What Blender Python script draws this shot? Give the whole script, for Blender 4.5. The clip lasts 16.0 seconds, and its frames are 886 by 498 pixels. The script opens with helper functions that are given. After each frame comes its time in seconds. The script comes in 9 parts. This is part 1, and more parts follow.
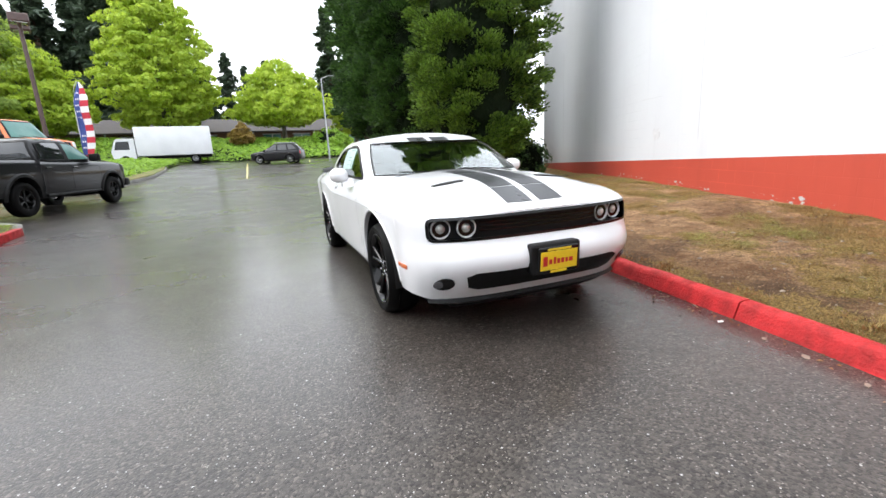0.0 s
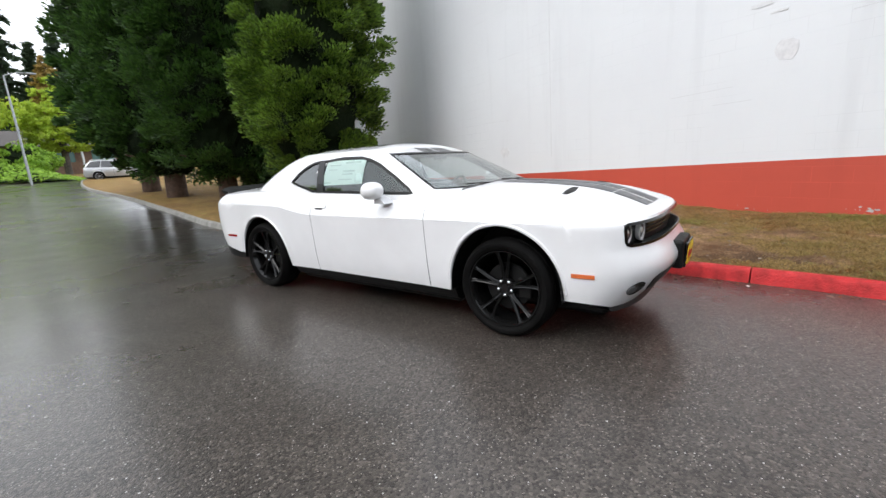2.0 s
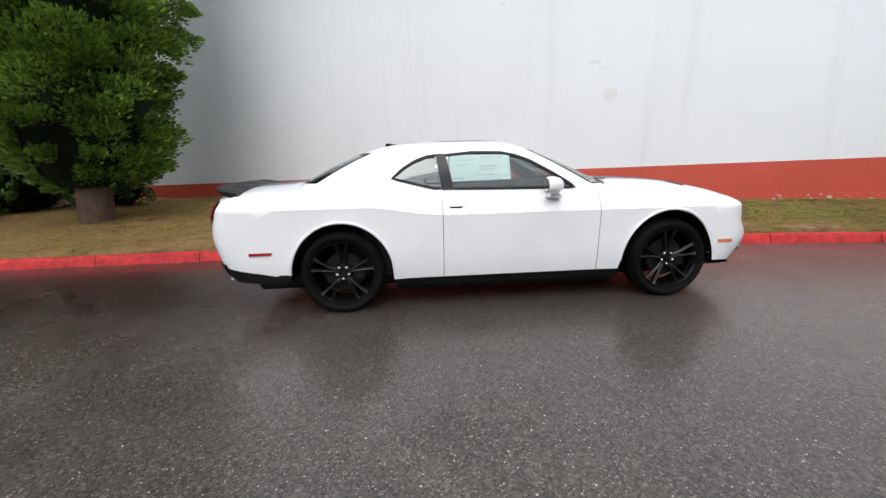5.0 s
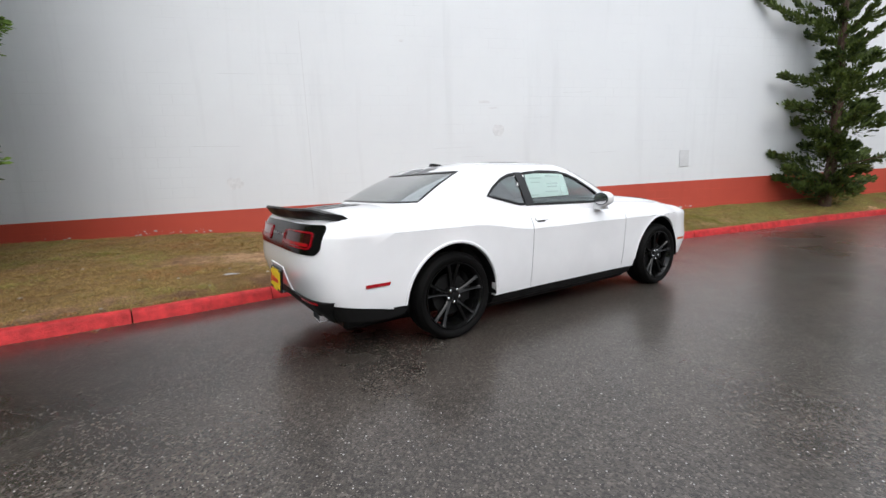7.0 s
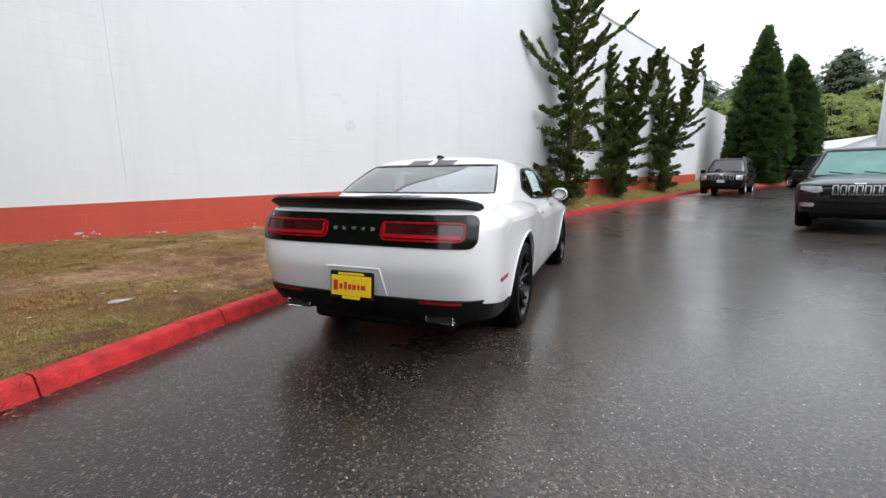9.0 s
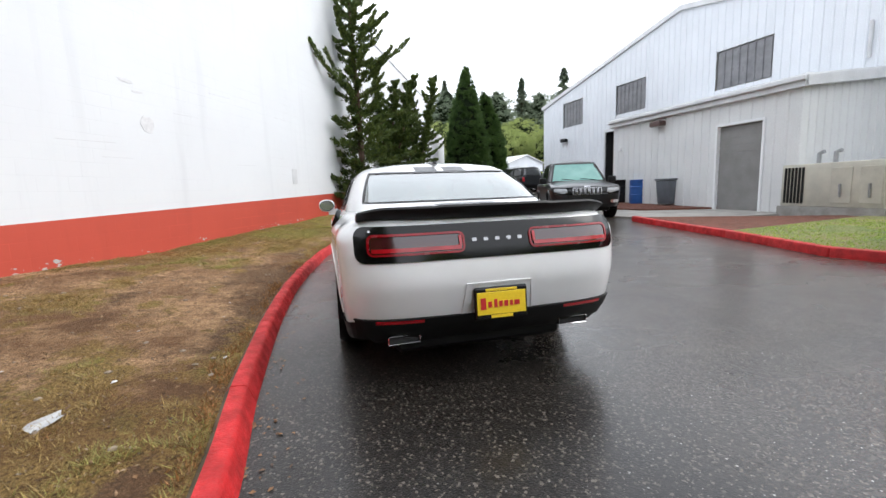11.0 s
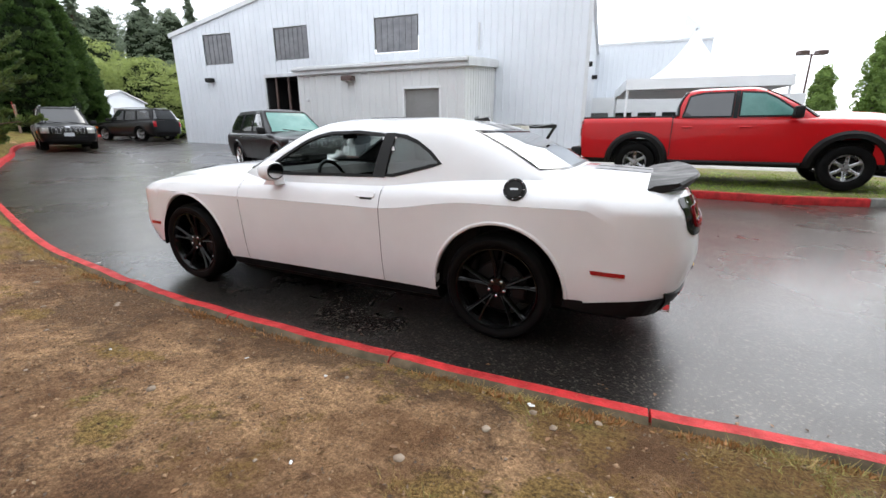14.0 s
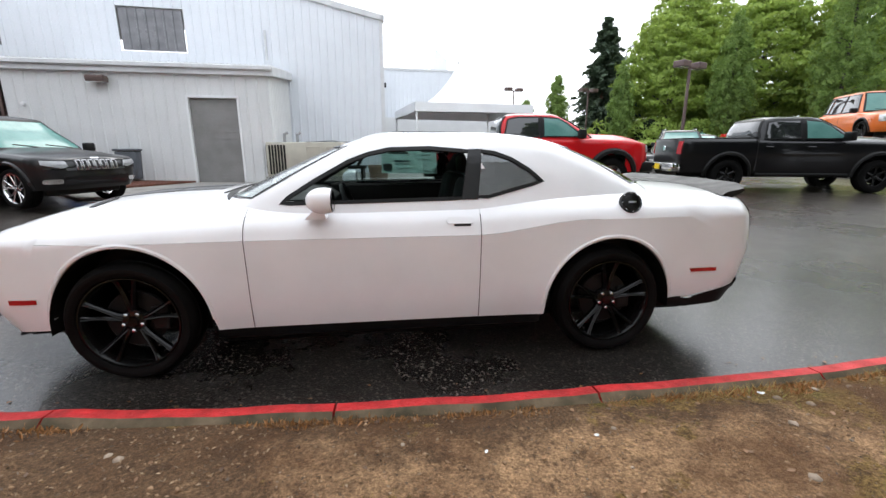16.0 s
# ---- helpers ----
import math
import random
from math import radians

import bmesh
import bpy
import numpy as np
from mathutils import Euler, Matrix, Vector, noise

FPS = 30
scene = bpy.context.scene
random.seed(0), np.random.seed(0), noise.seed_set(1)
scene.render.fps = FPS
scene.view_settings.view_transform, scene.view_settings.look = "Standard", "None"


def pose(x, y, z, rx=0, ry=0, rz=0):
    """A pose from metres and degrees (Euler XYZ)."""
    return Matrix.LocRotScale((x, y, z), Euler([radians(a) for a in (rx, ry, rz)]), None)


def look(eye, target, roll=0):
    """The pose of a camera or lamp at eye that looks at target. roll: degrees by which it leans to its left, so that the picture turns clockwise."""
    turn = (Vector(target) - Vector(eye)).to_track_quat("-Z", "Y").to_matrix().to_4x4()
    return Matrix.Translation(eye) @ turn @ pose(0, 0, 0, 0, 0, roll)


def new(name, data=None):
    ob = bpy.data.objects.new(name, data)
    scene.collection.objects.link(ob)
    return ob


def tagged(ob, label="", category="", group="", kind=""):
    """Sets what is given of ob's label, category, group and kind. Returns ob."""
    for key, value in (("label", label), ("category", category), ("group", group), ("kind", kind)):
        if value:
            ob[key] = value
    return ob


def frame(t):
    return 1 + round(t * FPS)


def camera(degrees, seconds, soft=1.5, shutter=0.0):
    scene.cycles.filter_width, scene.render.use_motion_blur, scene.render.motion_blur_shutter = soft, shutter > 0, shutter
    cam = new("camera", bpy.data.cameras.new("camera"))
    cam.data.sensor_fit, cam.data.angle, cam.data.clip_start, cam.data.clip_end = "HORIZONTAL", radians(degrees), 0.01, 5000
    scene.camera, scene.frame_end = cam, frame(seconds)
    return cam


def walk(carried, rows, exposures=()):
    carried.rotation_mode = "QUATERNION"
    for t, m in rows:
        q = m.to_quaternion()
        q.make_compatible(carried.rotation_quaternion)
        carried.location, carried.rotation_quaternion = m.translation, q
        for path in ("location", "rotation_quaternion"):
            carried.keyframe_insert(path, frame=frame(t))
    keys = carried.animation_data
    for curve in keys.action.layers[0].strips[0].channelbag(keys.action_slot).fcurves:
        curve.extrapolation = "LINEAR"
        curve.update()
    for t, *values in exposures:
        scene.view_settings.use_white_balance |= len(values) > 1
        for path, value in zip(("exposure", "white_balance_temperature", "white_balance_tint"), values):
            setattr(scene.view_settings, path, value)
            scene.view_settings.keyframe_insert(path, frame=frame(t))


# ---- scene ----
cam = camera(92.5, 16.0)
PATH = [
    (0, (4.71, -1.689, 1.266), (2.9, -0.959, 0.83), -2.9),
    (0.5, (4.291, -2.2, 1.235), (2.619, -1.18, 0.829), -3.2),
    (1, (3.866, -2.691, 1.252), (2.343, -1.45, 0.878), -4.5),
    (1.5, (3.353, -3.118, 1.289), (1.997, -1.702, 0.893), -2.6),
    (2, (2.852, -3.516, 1.307), (1.695, -1.934, 0.907), -3.3),
    (2.5, (2.247, -3.836, 1.322), (1.322, -2.104, 0.941), -3.2),
    (3, (1.676, -4.141, 1.342), (0.953, -2.317, 0.951), -3.1),
    (3.5, (1.047, -4.325, 1.349), (0.551, -2.43, 0.943), -3.4),
    (4, (0.409, -4.479, 1.343), (0.176, -2.538, 0.92), -2.2),
    (4.5, (-0.238, -4.537, 1.337), (-0.241, -2.582, 0.914), -2.5),
    (4.7, (-0.511, -4.537, 1.362), (-0.448, -2.584, 0.939), -2.1),
    (6.8, (-3.166, -3.819, 1.309), (-2.169, -2.118, 0.969), -0.9),
    (7, (-3.396, -3.678, 1.297), (-2.306, -2.028, 0.998), -1.8),
    (7.5, (-3.929, -3.267, 1.302), (-2.627, -1.782, 0.989), -1.8),
    (8, (-4.372, -2.759, 1.274), (-2.898, -1.444, 0.959), -0.8),
    (8.5, (-4.756, -2.214, 1.255), (-3.062, -1.193, 0.953), 0.2),
    (9, (-5.001, -1.588, 1.246), (-3.163, -0.863, 0.938), -0.1),
    (9.5, (-5.163, -0.941, 1.247), (-3.229, -0.517, 0.964), -1.0),
    (10, (-5.182, -0.314, 1.242), (-3.205, -0.195, 0.964), -0.8),
    (10.2, (-5.166, -0.063, 1.228), (-3.183, -0.069, 0.965), -0.6),
    (12.3, (-4.122, 2.395, 1.27), (-2.54, 1.243, 0.859), -1.9),
    (12.5, (-3.922, 2.575, 1.271), (-2.408, 1.337, 0.853), -1.0),
    (13, (-3.405, 2.959, 1.329), (-2.08, 1.533, 0.869), -2.3),
    (13.5, (-2.833, 3.222, 1.374), (-1.677, 1.666, 0.881), -3.3),
    (14, (-2.259, 3.447, 1.4), (-1.45, 1.697, 0.866), -0.1),
    (14.5, (-1.671, 3.55, 1.392), (-1.077, 1.697, 0.931), -0.8),
    (15, (-1.097, 3.598, 1.386), (-0.796, 1.687, 0.878), -1.3),
    (15.5, (-0.553, 3.545, 1.4), (-0.494, 1.601, 0.936), -0.7),
    (16, (-0.036, 3.45, 1.394), (-0.285, 1.52, 0.933), 0.0),
]
walk(cam, [(t, look(eye, target, roll)) for t, eye, target, roll in PATH], exposures=[(0, 1.40), (0.7, 1.15), (1.5, 0.95), (3.5, 0.89), (7, 0.78), (8.5, 0.81), (9.5, 0.90), (12.5, 1.24), (16, 1.16)])

# ---- light ----
world = bpy.data.worlds.new("overcast_sky")
scene.world = world
world.use_nodes = True
wn = world.node_tree.nodes
wl = world.node_tree.links
wn.clear()
sky = wn.new("ShaderNodeTexSky")
sky.sky_type = "NISHITA"
sky.sun_disc = False
sky.sun_elevation = radians(48)
sky.sun_rotation = radians(200)
sky.air_density, sky.dust_density, sky.ozone_density = 1.0, 4.0, 1.0
grey = wn.new("ShaderNodeHueSaturation")
grey.inputs["Saturation"].default_value = 0.25
cloud = wn.new("ShaderNodeMixRGB")
cloud.inputs[0].default_value = 0.72
cloud.inputs[2].default_value = (9.0, 9.5, 10.35, 1)
back = wn.new("ShaderNodeBackground")
back.inputs["Strength"].default_value = 0.125
wout = wn.new("ShaderNodeOutputWorld")
wl.new(sky.outputs[0], grey.inputs["Color"])
wl.new(grey.outputs[0], cloud.inputs[1])
wl.new(cloud.outputs[0], back.inputs["Color"])
wl.new(back.outputs[0], wout.inputs["Surface"])
sun = new("sun", bpy.data.lights.new("sun", "SUN"))
sun.data.energy, sun.data.angle, sun.data.color = 0.6, radians(40), (1.0, 0.98, 0.95)
sun.matrix_world = look((-10, -30, 40), (0, 0, 0))

# ---- materials ----
def nodes_of(name):
    m = bpy.data.materials.new(name)
    m.use_nodes = True
    n, l = m.node_tree.nodes, m.node_tree.links
    return m, n, l, n["Principled BSDF"]


def coords(n, world_space):
    if world_space:
        return n.new("ShaderNodeNewGeometry").outputs["Position"]
    return n.new("ShaderNodeTexCoord").outputs["Object"]


def noise_tex(n, l, co, scale, detail=4, rough=0.55):
    t = n.new("ShaderNodeTexNoise")
    t.inputs["Scale"].default_value, t.inputs["Detail"].default_value, t.inputs["Roughness"].default_value = scale, detail, rough
    l.new(co, t.inputs["Vector"])
    return t.outputs["Fac"]


def ramp(n, l, fac, stops):
    r = n.new("ShaderNodeValToRGB")
    el = r.color_ramp.elements
    while len(el) < len(stops):
        el.new(0.5)
    for e, (p, c) in zip(el, stops):
        e.position = p
        e.color = (*c, 1) if isinstance(c, tuple) else (c, c, c, 1)
    l.new(fac, r.inputs[0])
    return r.outputs[0]


def mixc(n, l, fac, a, b, mode="MIX"):
    m = n.new("ShaderNodeMixRGB")
    m.blend_type = mode
    for sock, v in zip(m.inputs, (fac, a, b)):
        if hasattr(v, "is_output"):
            l.new(v, sock)
        elif isinstance(v, tuple):
            sock.default_value = (*v, 1)
        else:
            sock.default_value = v
    return m.outputs[0]


def bump(n, l, bsdf, height, strength, distance):
    b = n.new("ShaderNodeBump")
    b.inputs["Strength"].default_value, b.inputs["Distance"].default_value = strength, distance
    l.new(height, b.inputs["Height"])
    l.new(b.outputs[0], bsdf.inputs["Normal"])
    return b


def surf(name, c1, c2, scale=3.0, fine=60.0, rough=0.6, metal=0.0, bumps=0.2, coat=0.0, spread=0.12, world_space=False, depth=0.004, spec=0.5):
    """Two colours mixed by a broad noise, darkened a little by a fine one, with varied roughness and relief."""
    m, n, l, b = nodes_of(name)
    co = coords(n, world_space)
    broad = noise_tex(n, l, co, scale)
    small = noise_tex(n, l, co, fine, 3)
    col = mixc(n, l, ramp(n, l, broad, [(0.35, 0.0), (0.65, 1.0)]), c1, c2)
    col = mixc(n, l, 0.35, col, ramp(n, l, small, [(0.3, 0.7), (0.7, 1.0)]), "MULTIPLY")
    l.new(col, b.inputs["Base Color"])
    l.new(ramp(n, l, broad, [(0.3, max(0.02, rough - spread)), (0.7, min(1.0, rough + spread))]), b.inputs["Roughness"])
    b.inputs["Metallic"].default_value = metal
    b.inputs["Specular IOR Level"].default_value = spec
    b.inputs["Coat Weight"].default_value = coat
    b.inputs["Coat Roughness"].default_value = 0.03
    if bumps:
        bump(n, l, b, small, bumps, depth)
    return m


def car_paint(name, c, rough=0.35, flake=0.0, metal=0.0, coat=1.0):
    """Clear-coated paint with rain drops as fine relief on the coat."""
    m, n, l, b = nodes_of(name)
    co = coords(n, False)
    dirt = noise_tex(n, l, co, 2.5)
    col = mixc(n, l, ramp(n, l, dirt, [(0.4, 0.0), (0.75, 1.0)]), c, tuple(v * 0.93 for v in c))
    l.new(col, b.inputs["Base Color"])
    b.inputs["Roughness"].default_value, b.inputs["Metallic"].default_value = rough, metal
    b.inputs["Coat Weight"].default_value, b.inputs["Coat Roughness"].default_value = coat, 0.04
    if coat < 0.9:
        b.inputs["Specular IOR Level"].default_value = 0.2
    drops = n.new("ShaderNodeTexVoronoi")
    drops.inputs["Scale"].default_value = 90
    l.new(co, drops.inputs["Vector"])
    nb = n.new("ShaderNodeBump")
    nb.inputs["Strength"].default_value, nb.inputs["Distance"].default_value = 0.12, 0.0015
    l.new(ramp(n, l, drops.outputs["Distance"], [(0.0, 1.0), (0.28, 0.0)]), nb.inputs["Height"])
    l.new(nb.outputs[0], b.inputs["Coat Normal"])
    return m


def glass(name, tint, rough=0.0, clear=0.75):
    """Thin window glass: part clear, part mirror."""
    m, n, l, b = nodes_of(name)
    tr = n.new("ShaderNodeBsdfTransparent")
    tr.inputs[0].default_value = (*tint, 1)
    gl = n.new("ShaderNodeBsdfGlossy")
    gl.inputs["Roughness"].default_value = rough
    face = n.new("ShaderNodeLayerWeight")
    face.inputs["Blend"].default_value = 0.5
    fr = n.new("ShaderNodeMath")
    fr.operation = "POWER"
    fr.inputs[1].default_value = 4.0
    l.new(face.outputs["Facing"], fr.inputs[0])
    boost = n.new("ShaderNodeMath")
    boost.operation = "MULTIPLY_ADD"
    boost.inputs[1].default_value, boost.inputs[2].default_value = 1.0, 1.0 - clear
    boost.use_clamp = True
    l.new(fr.outputs[0], boost.inputs[0])
    mx = n.new("ShaderNodeMixShader")
    l.new(boost.outputs[0], mx.inputs[0])
    l.new(tr.outputs[0], mx.inputs[1])
    l.new(gl.outputs[0], mx.inputs[2])
    l.new(mx.outputs[0], n["Material Output"].inputs["Surface"])
    return m


def make_asphalt():
    """Wet asphalt: dark binder, brownish stones, many pale chips, broad wet and drier areas, darker towards the kerb.
    """
    m, n, l, b = nodes_of("wet_asphalt")
    co = coords(n, True)
    broad = noise_tex(n, l, co, 0.35, 6, 0.6)
    mid = noise_tex(n, l, co, 1.6, 5, 0.6)
    stone = n.new("ShaderNodeTexVoronoi")
    stone.inputs["Scale"].default_value = 85
    l.new(co, stone.inputs["Vector"])
    base = mixc(n, l, ramp(n, l, mid, [(0.35, 0.0), (0.68, 1.0)]), (0.017, 0.0140, 0.0118), (0.033, 0.0280, 0.0242))
    base = mixc(n, l, ramp(n, l, broad, [(0.38, 0.0), (0.60, 1.0)]), base, (0.025, 0.0215, 0.0188))
    # a mesh attribute makes the tarmac darker towards the kerb
    kerb_tone = n.new("ShaderNodeAttribute")
    kerb_tone.attribute_name = "kerb_tone"
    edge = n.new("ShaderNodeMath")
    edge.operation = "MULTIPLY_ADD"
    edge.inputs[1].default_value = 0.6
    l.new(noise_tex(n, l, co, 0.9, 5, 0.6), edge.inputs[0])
    l.new(kerb_tone.outputs["Fac"], edge.inputs[2])
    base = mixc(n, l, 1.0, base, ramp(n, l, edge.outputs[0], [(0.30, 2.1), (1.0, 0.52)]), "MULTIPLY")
    tone = n.new("ShaderNodeSeparateColor")
    l.new(stone.outputs["Color"], tone.inputs[0])
    base = mixc(n, l, 1.0, base, ramp(n, l, tone.outputs[1], [(0.0, 0.45), (1.0, 1.55)]), "MULTIPLY")
    base = mixc(n, l, ramp(n, l, tone.outputs[0], [(0.86, 0.0), (0.98, 0.7)]), base, (0.15, 0.13, 0.11))
    for scale, share, size, tint in ((62, 0.955, 0.27, (0.40, 0.39, 0.37)), (95, 0.92, 0.36, (0.28, 0.255, 0.225)), (40, 0.977, 0.24, (0.48, 0.47, 0.45))):
        chips = n.new("ShaderNodeTexVoronoi")
        chips.inputs["Scale"].default_value = scale
        l.new(co, chips.inputs["Vector"])
        pick = n.new("ShaderNodeSeparateColor")
        l.new(chips.outputs["Color"], pick.inputs[0])
        spot = mixc(n, l, 1.0, ramp(n, l, pick.outputs[0], [(share, 0.0), (share + 0.01, 1.0)]), ramp(n, l, chips.outputs["Distance"], [(size * 0.7, 1.0), (size, 0.0)]), "MULTIPLY")
        spot = mixc(n, l, 1.0, spot, ramp(n, l, kerb_tone.outputs["Fac"], [(0.2, 1.0), (1.0, 0.22)]), "MULTIPLY")
        base = mixc(n, l, spot, base, tint)
    l.new(base, b.inputs["Base Color"])
    l.new(ramp(n, l, broad, [(0.36, 0.22), (0.62, 0.40)]), b.inputs["Roughness"])
    b.inputs["Specular IOR Level"].default_value = 0.14
    h = mixc(n, l, 0.5, ramp(n, l, stone.outputs["Distance"], [(0.0, 1.0), (0.6, 0.0)]), noise_tex(n, l, co, 160, 2))
    bump(n, l, b, h, 0.6, 0.005)
    l.new(ramp(n, l, mid, [(0.35, 1.0), (0.65, 0.8)]), b.inputs["Coat Weight"])
    b.inputs["Coat Roughness"].default_value, b.inputs["Coat IOR"].default_value = 0.22, 1.33
    return m


def make_turf():
    """Bare soil and short dry turf; the mesh attribute "cover" says where the turf grows."""
    m, n, l, b = nodes_of("dry_turf")
    co = coords(n, True)
    cover = n.new("ShaderNodeAttribute")
    cover.attribute_name = "cover"
    fine = noise_tex(n, l, co, 60, 6, 0.8)
    mid = noise_tex(n, l, co, 11, 6, 0.75)
    crumb = n.new("ShaderNodeTexVoronoi")
    crumb.inputs["Scale"].default_value = 120
    l.new(co, crumb.inputs["Vector"])
    pick = n.new("ShaderNodeSeparateColor")
    l.new(crumb.outputs["Color"], pick.inputs[0])
    grain = ramp(n, l, fine, [(0.40, 0.0), (0.60, 1.0)])
    straw = mixc(n, l, grain, (0.085, 0.05, 0.016), (0.40, 0.26, 0.088))
    green = mixc(n, l, grain, (0.055, 0.050, 0.012), (0.27, 0.25, 0.065))
    patch = noise_tex(n, l, co, 1.5, 9, 0.75)
    soil = mixc(n, l, ramp(n, l, patch, [(0.40, 0.0), (0.58, 1.0)]), (0.185, 0.100, 0.051), (0.52, 0.32, 0.172))
    soil = mixc(n, l, ramp(n, l, mid, [(0.54, 0.0), (0.64, 0.6)]), soil, (0.125, 0.072, 0.040))
    soil = mixc(n, l, 0.55, soil, ramp(n, l, pick.outputs[0], [(0.0, 0.35), (0.5, 1.0), (1.0, 1.45)]), "MULTIPLY")
    soil = mixc(n, l, 0.5, soil, ramp(n, l, fine, [(0.40, 0.28), (0.60, 1.4)]), "MULTIPLY")
    clod = n.new("ShaderNodeTexVoronoi")
    clod.inputs["Scale"].default_value = 31
    l.new(co, clod.inputs["Vector"])
    which = n.new("ShaderNodeSeparateColor")
    l.new(clod.outputs["Color"], which.inputs[0])
    dots = mixc(n, l, 1.0, ramp(n, l, which.outputs[0], [(0.70, 0.0), (0.72, 0.6)]), ramp(n, l, clod.outputs["Distance"], [(0.10, 1.0), (0.45, 0.0)]), "MULTIPLY")
    soil = mixc(n, l, dots, soil, (0.085, 0.048, 0.027))
    pale = mixc(n, l, 1.0, ramp(n, l, which.outputs[1], [(0.94, 0.0), (0.95, 0.6)]), ramp(n, l, clod.outputs["Distance"], [(0.08, 1.0), (0.24, 0.0)]), "MULTIPLY")
    soil = mixc(n, l, pale, soil, (0.58, 0.45, 0.32))
    # a second mesh attribute turns the bare soil darker, with a ragged edge
    soil_tone = n.new("ShaderNodeAttribute")
    soil_tone.attribute_name = "soil_tone"
    tone_mix = n.new("ShaderNodeMath")
    tone_mix.operation = "MULTIPLY_ADD"
    tone_mix.inputs[1].default_value = 1.3
    l.new(noise_tex(n, l, co, 3.2, 7, 0.75), tone_mix.inputs[0])
    l.new(soil_tone.outputs["Fac"], tone_mix.inputs[2])
    soil = mixc(n, l, ramp(n, l, tone_mix.outputs[0], [(0.78, 0.0), (1.25, 0.8)]), soil, mixc(n, l, grain, (0.052, 0.030, 0.017), (0.13, 0.074, 0.040)))
    lush = n.new("ShaderNodeAttribute")
    lush.attribute_name = "lush"
    wet = n.new("ShaderNodeMath")
    wet.operation = "ADD"
    l.new(noise_tex(n, l, co, 2.4, 6, 0.75), wet.inputs[0])
    l.new(lush.outputs["Fac"], wet.inputs[1])
    grass = mixc(n, l, ramp(n, l, wet.outputs[0], [(0.54, 0.0), (0.66, 0.85)]), straw, green)
    rag = n.new("ShaderNodeMath")
    rag.operation = "MULTIPLY_ADD"
    rag.inputs[1].default_value = 1.1
    l.new(mid, rag.inputs[0])
    l.new(cover.outputs["Fac"], rag.inputs[2])
    col = mixc(n, l, ramp(n, l, rag.outputs[0], [(0.86, 0.0), (1.22, 0.95)]), soil, grass)
    col = mixc(n, l, ramp(n, l, noise_tex(n, l, co, 8, 8, 0.8), [(0.55, 0.0), (0.64, 0.75)]), col, (0.055, 0.031, 0.018))
    col = mixc(n, l, ramp(n, l, noise_tex(n, l, co, 0.9, 7, 0.72), [(0.47, 0.0), (0.60, 0.5)]), col, (0.15, 0.072, 0.03))
    l.new(col, b.inputs["Base Color"])
    b.inputs["Roughness"].default_value = 0.9
    b.inputs["Specular IOR Level"].default_value = 0.2
    bump(n, l, b, mixc(n, l, 0.5, fine, mid), 1.0, 0.06)
    return m


def make_block_wall(name, c1, c2, rough, joint=0.35, lift=0.6):
    """Painted concrete block: faint courses 0.2 m high as relief, stains and streaks in the paint."""
    m, n, l, b = nodes_of(name)
    tc = n.new("ShaderNodeTexCoord")
    mp = n.new("ShaderNodeMapping")
    mp.inputs["Rotation"].default_value = (radians(90), 0, 0)
    l.new(tc.outputs["Object"], mp.inputs["Vector"])
    br = n.new("ShaderNodeTexBrick")
    br.inputs["Scale"].default_value = 1.0
    br.inputs["Brick Width"].default_value, br.inputs["Row Height"].default_value = 0.4, 0.2
    br.inputs["Mortar Size"].default_value, br.inputs["Mortar Smooth"].default_value = 0.004 if joint < 0.5 else 0.007, 0.6
    l.new(mp.outputs[0], br.inputs["Vector"])
    co = tc.outputs["Object"]
    broad = noise_tex(n, l, co, 0.5, 5)
    st = n.new("ShaderNodeMapping")
    st.inputs["Scale"].default_value = (1.6, 1.0, 0.12)
    l.new(co, st.inputs["Vector"])
    streak = noise_tex(n, l, st.outputs[0], 1.5, 5, 0.6)
    col = mixc(n, l, ramp(n, l, broad, [(0.35, 0.0), (0.7, 1.0)]), c1, c2)
    col = mixc(n, l, ramp(n, l, streak, [(0.56, 0.0), (0.8, 0.35)]), col, tuple(v * 0.78 for v in c2))
    seam = mixc(n, l, 1.0, br.outputs["Fac"], ramp(n, l, noise_tex(n, l, co, 0.8, 3), [(0.45, 0.0), (0.7, joint)]), "MULTIPLY")
    col = mixc(n, l, seam, col, tuple(min(0.8, v * lift) for v in c2))
    l.new(col, b.inputs["Base Color"])
    b.inputs["Roughness"].default_value = rough
    inv = n.new("ShaderNodeInvert")
    l.new(br.outputs["Fac"], inv.inputs["Color"])
    bump(n, l, b, mixc(n, l, 0.25, inv.outputs[0], noise_tex(n, l, co, 35, 4)), 0.22, 0.006)
    return m


def make_leaf(name, dark, light, trans=0.25, patch=1.2, spread=0.25):
    m, n, l, b = nodes_of(name)
    g = n.new("ShaderNodeNewGeometry")
    co = coords(n, False)
    f = mixc(n, l, 0.5, g.outputs["Random Per Island"], noise_tex(n, l, co, patch, 3))
    l.new(ramp(n, l, f, [(0.5 - spread, dark), (0.5 + spread, light)]), b.inputs["Base Color"])
    b.inputs["Roughness"].default_value = 0.6
    tl = n.new("ShaderNodeBsdfTranslucent")
    tl.inputs[0].default_value = (*light, 1)
    mx = n.new("ShaderNodeMixShader")
    mx.inputs[0].default_value = trans
    l.new(b.outputs[0], mx.inputs[1])
    l.new(tl.outputs[0], mx.inputs[2])
    l.new(mx.outputs[0], n["Material Output"].inputs["Surface"])
    return m


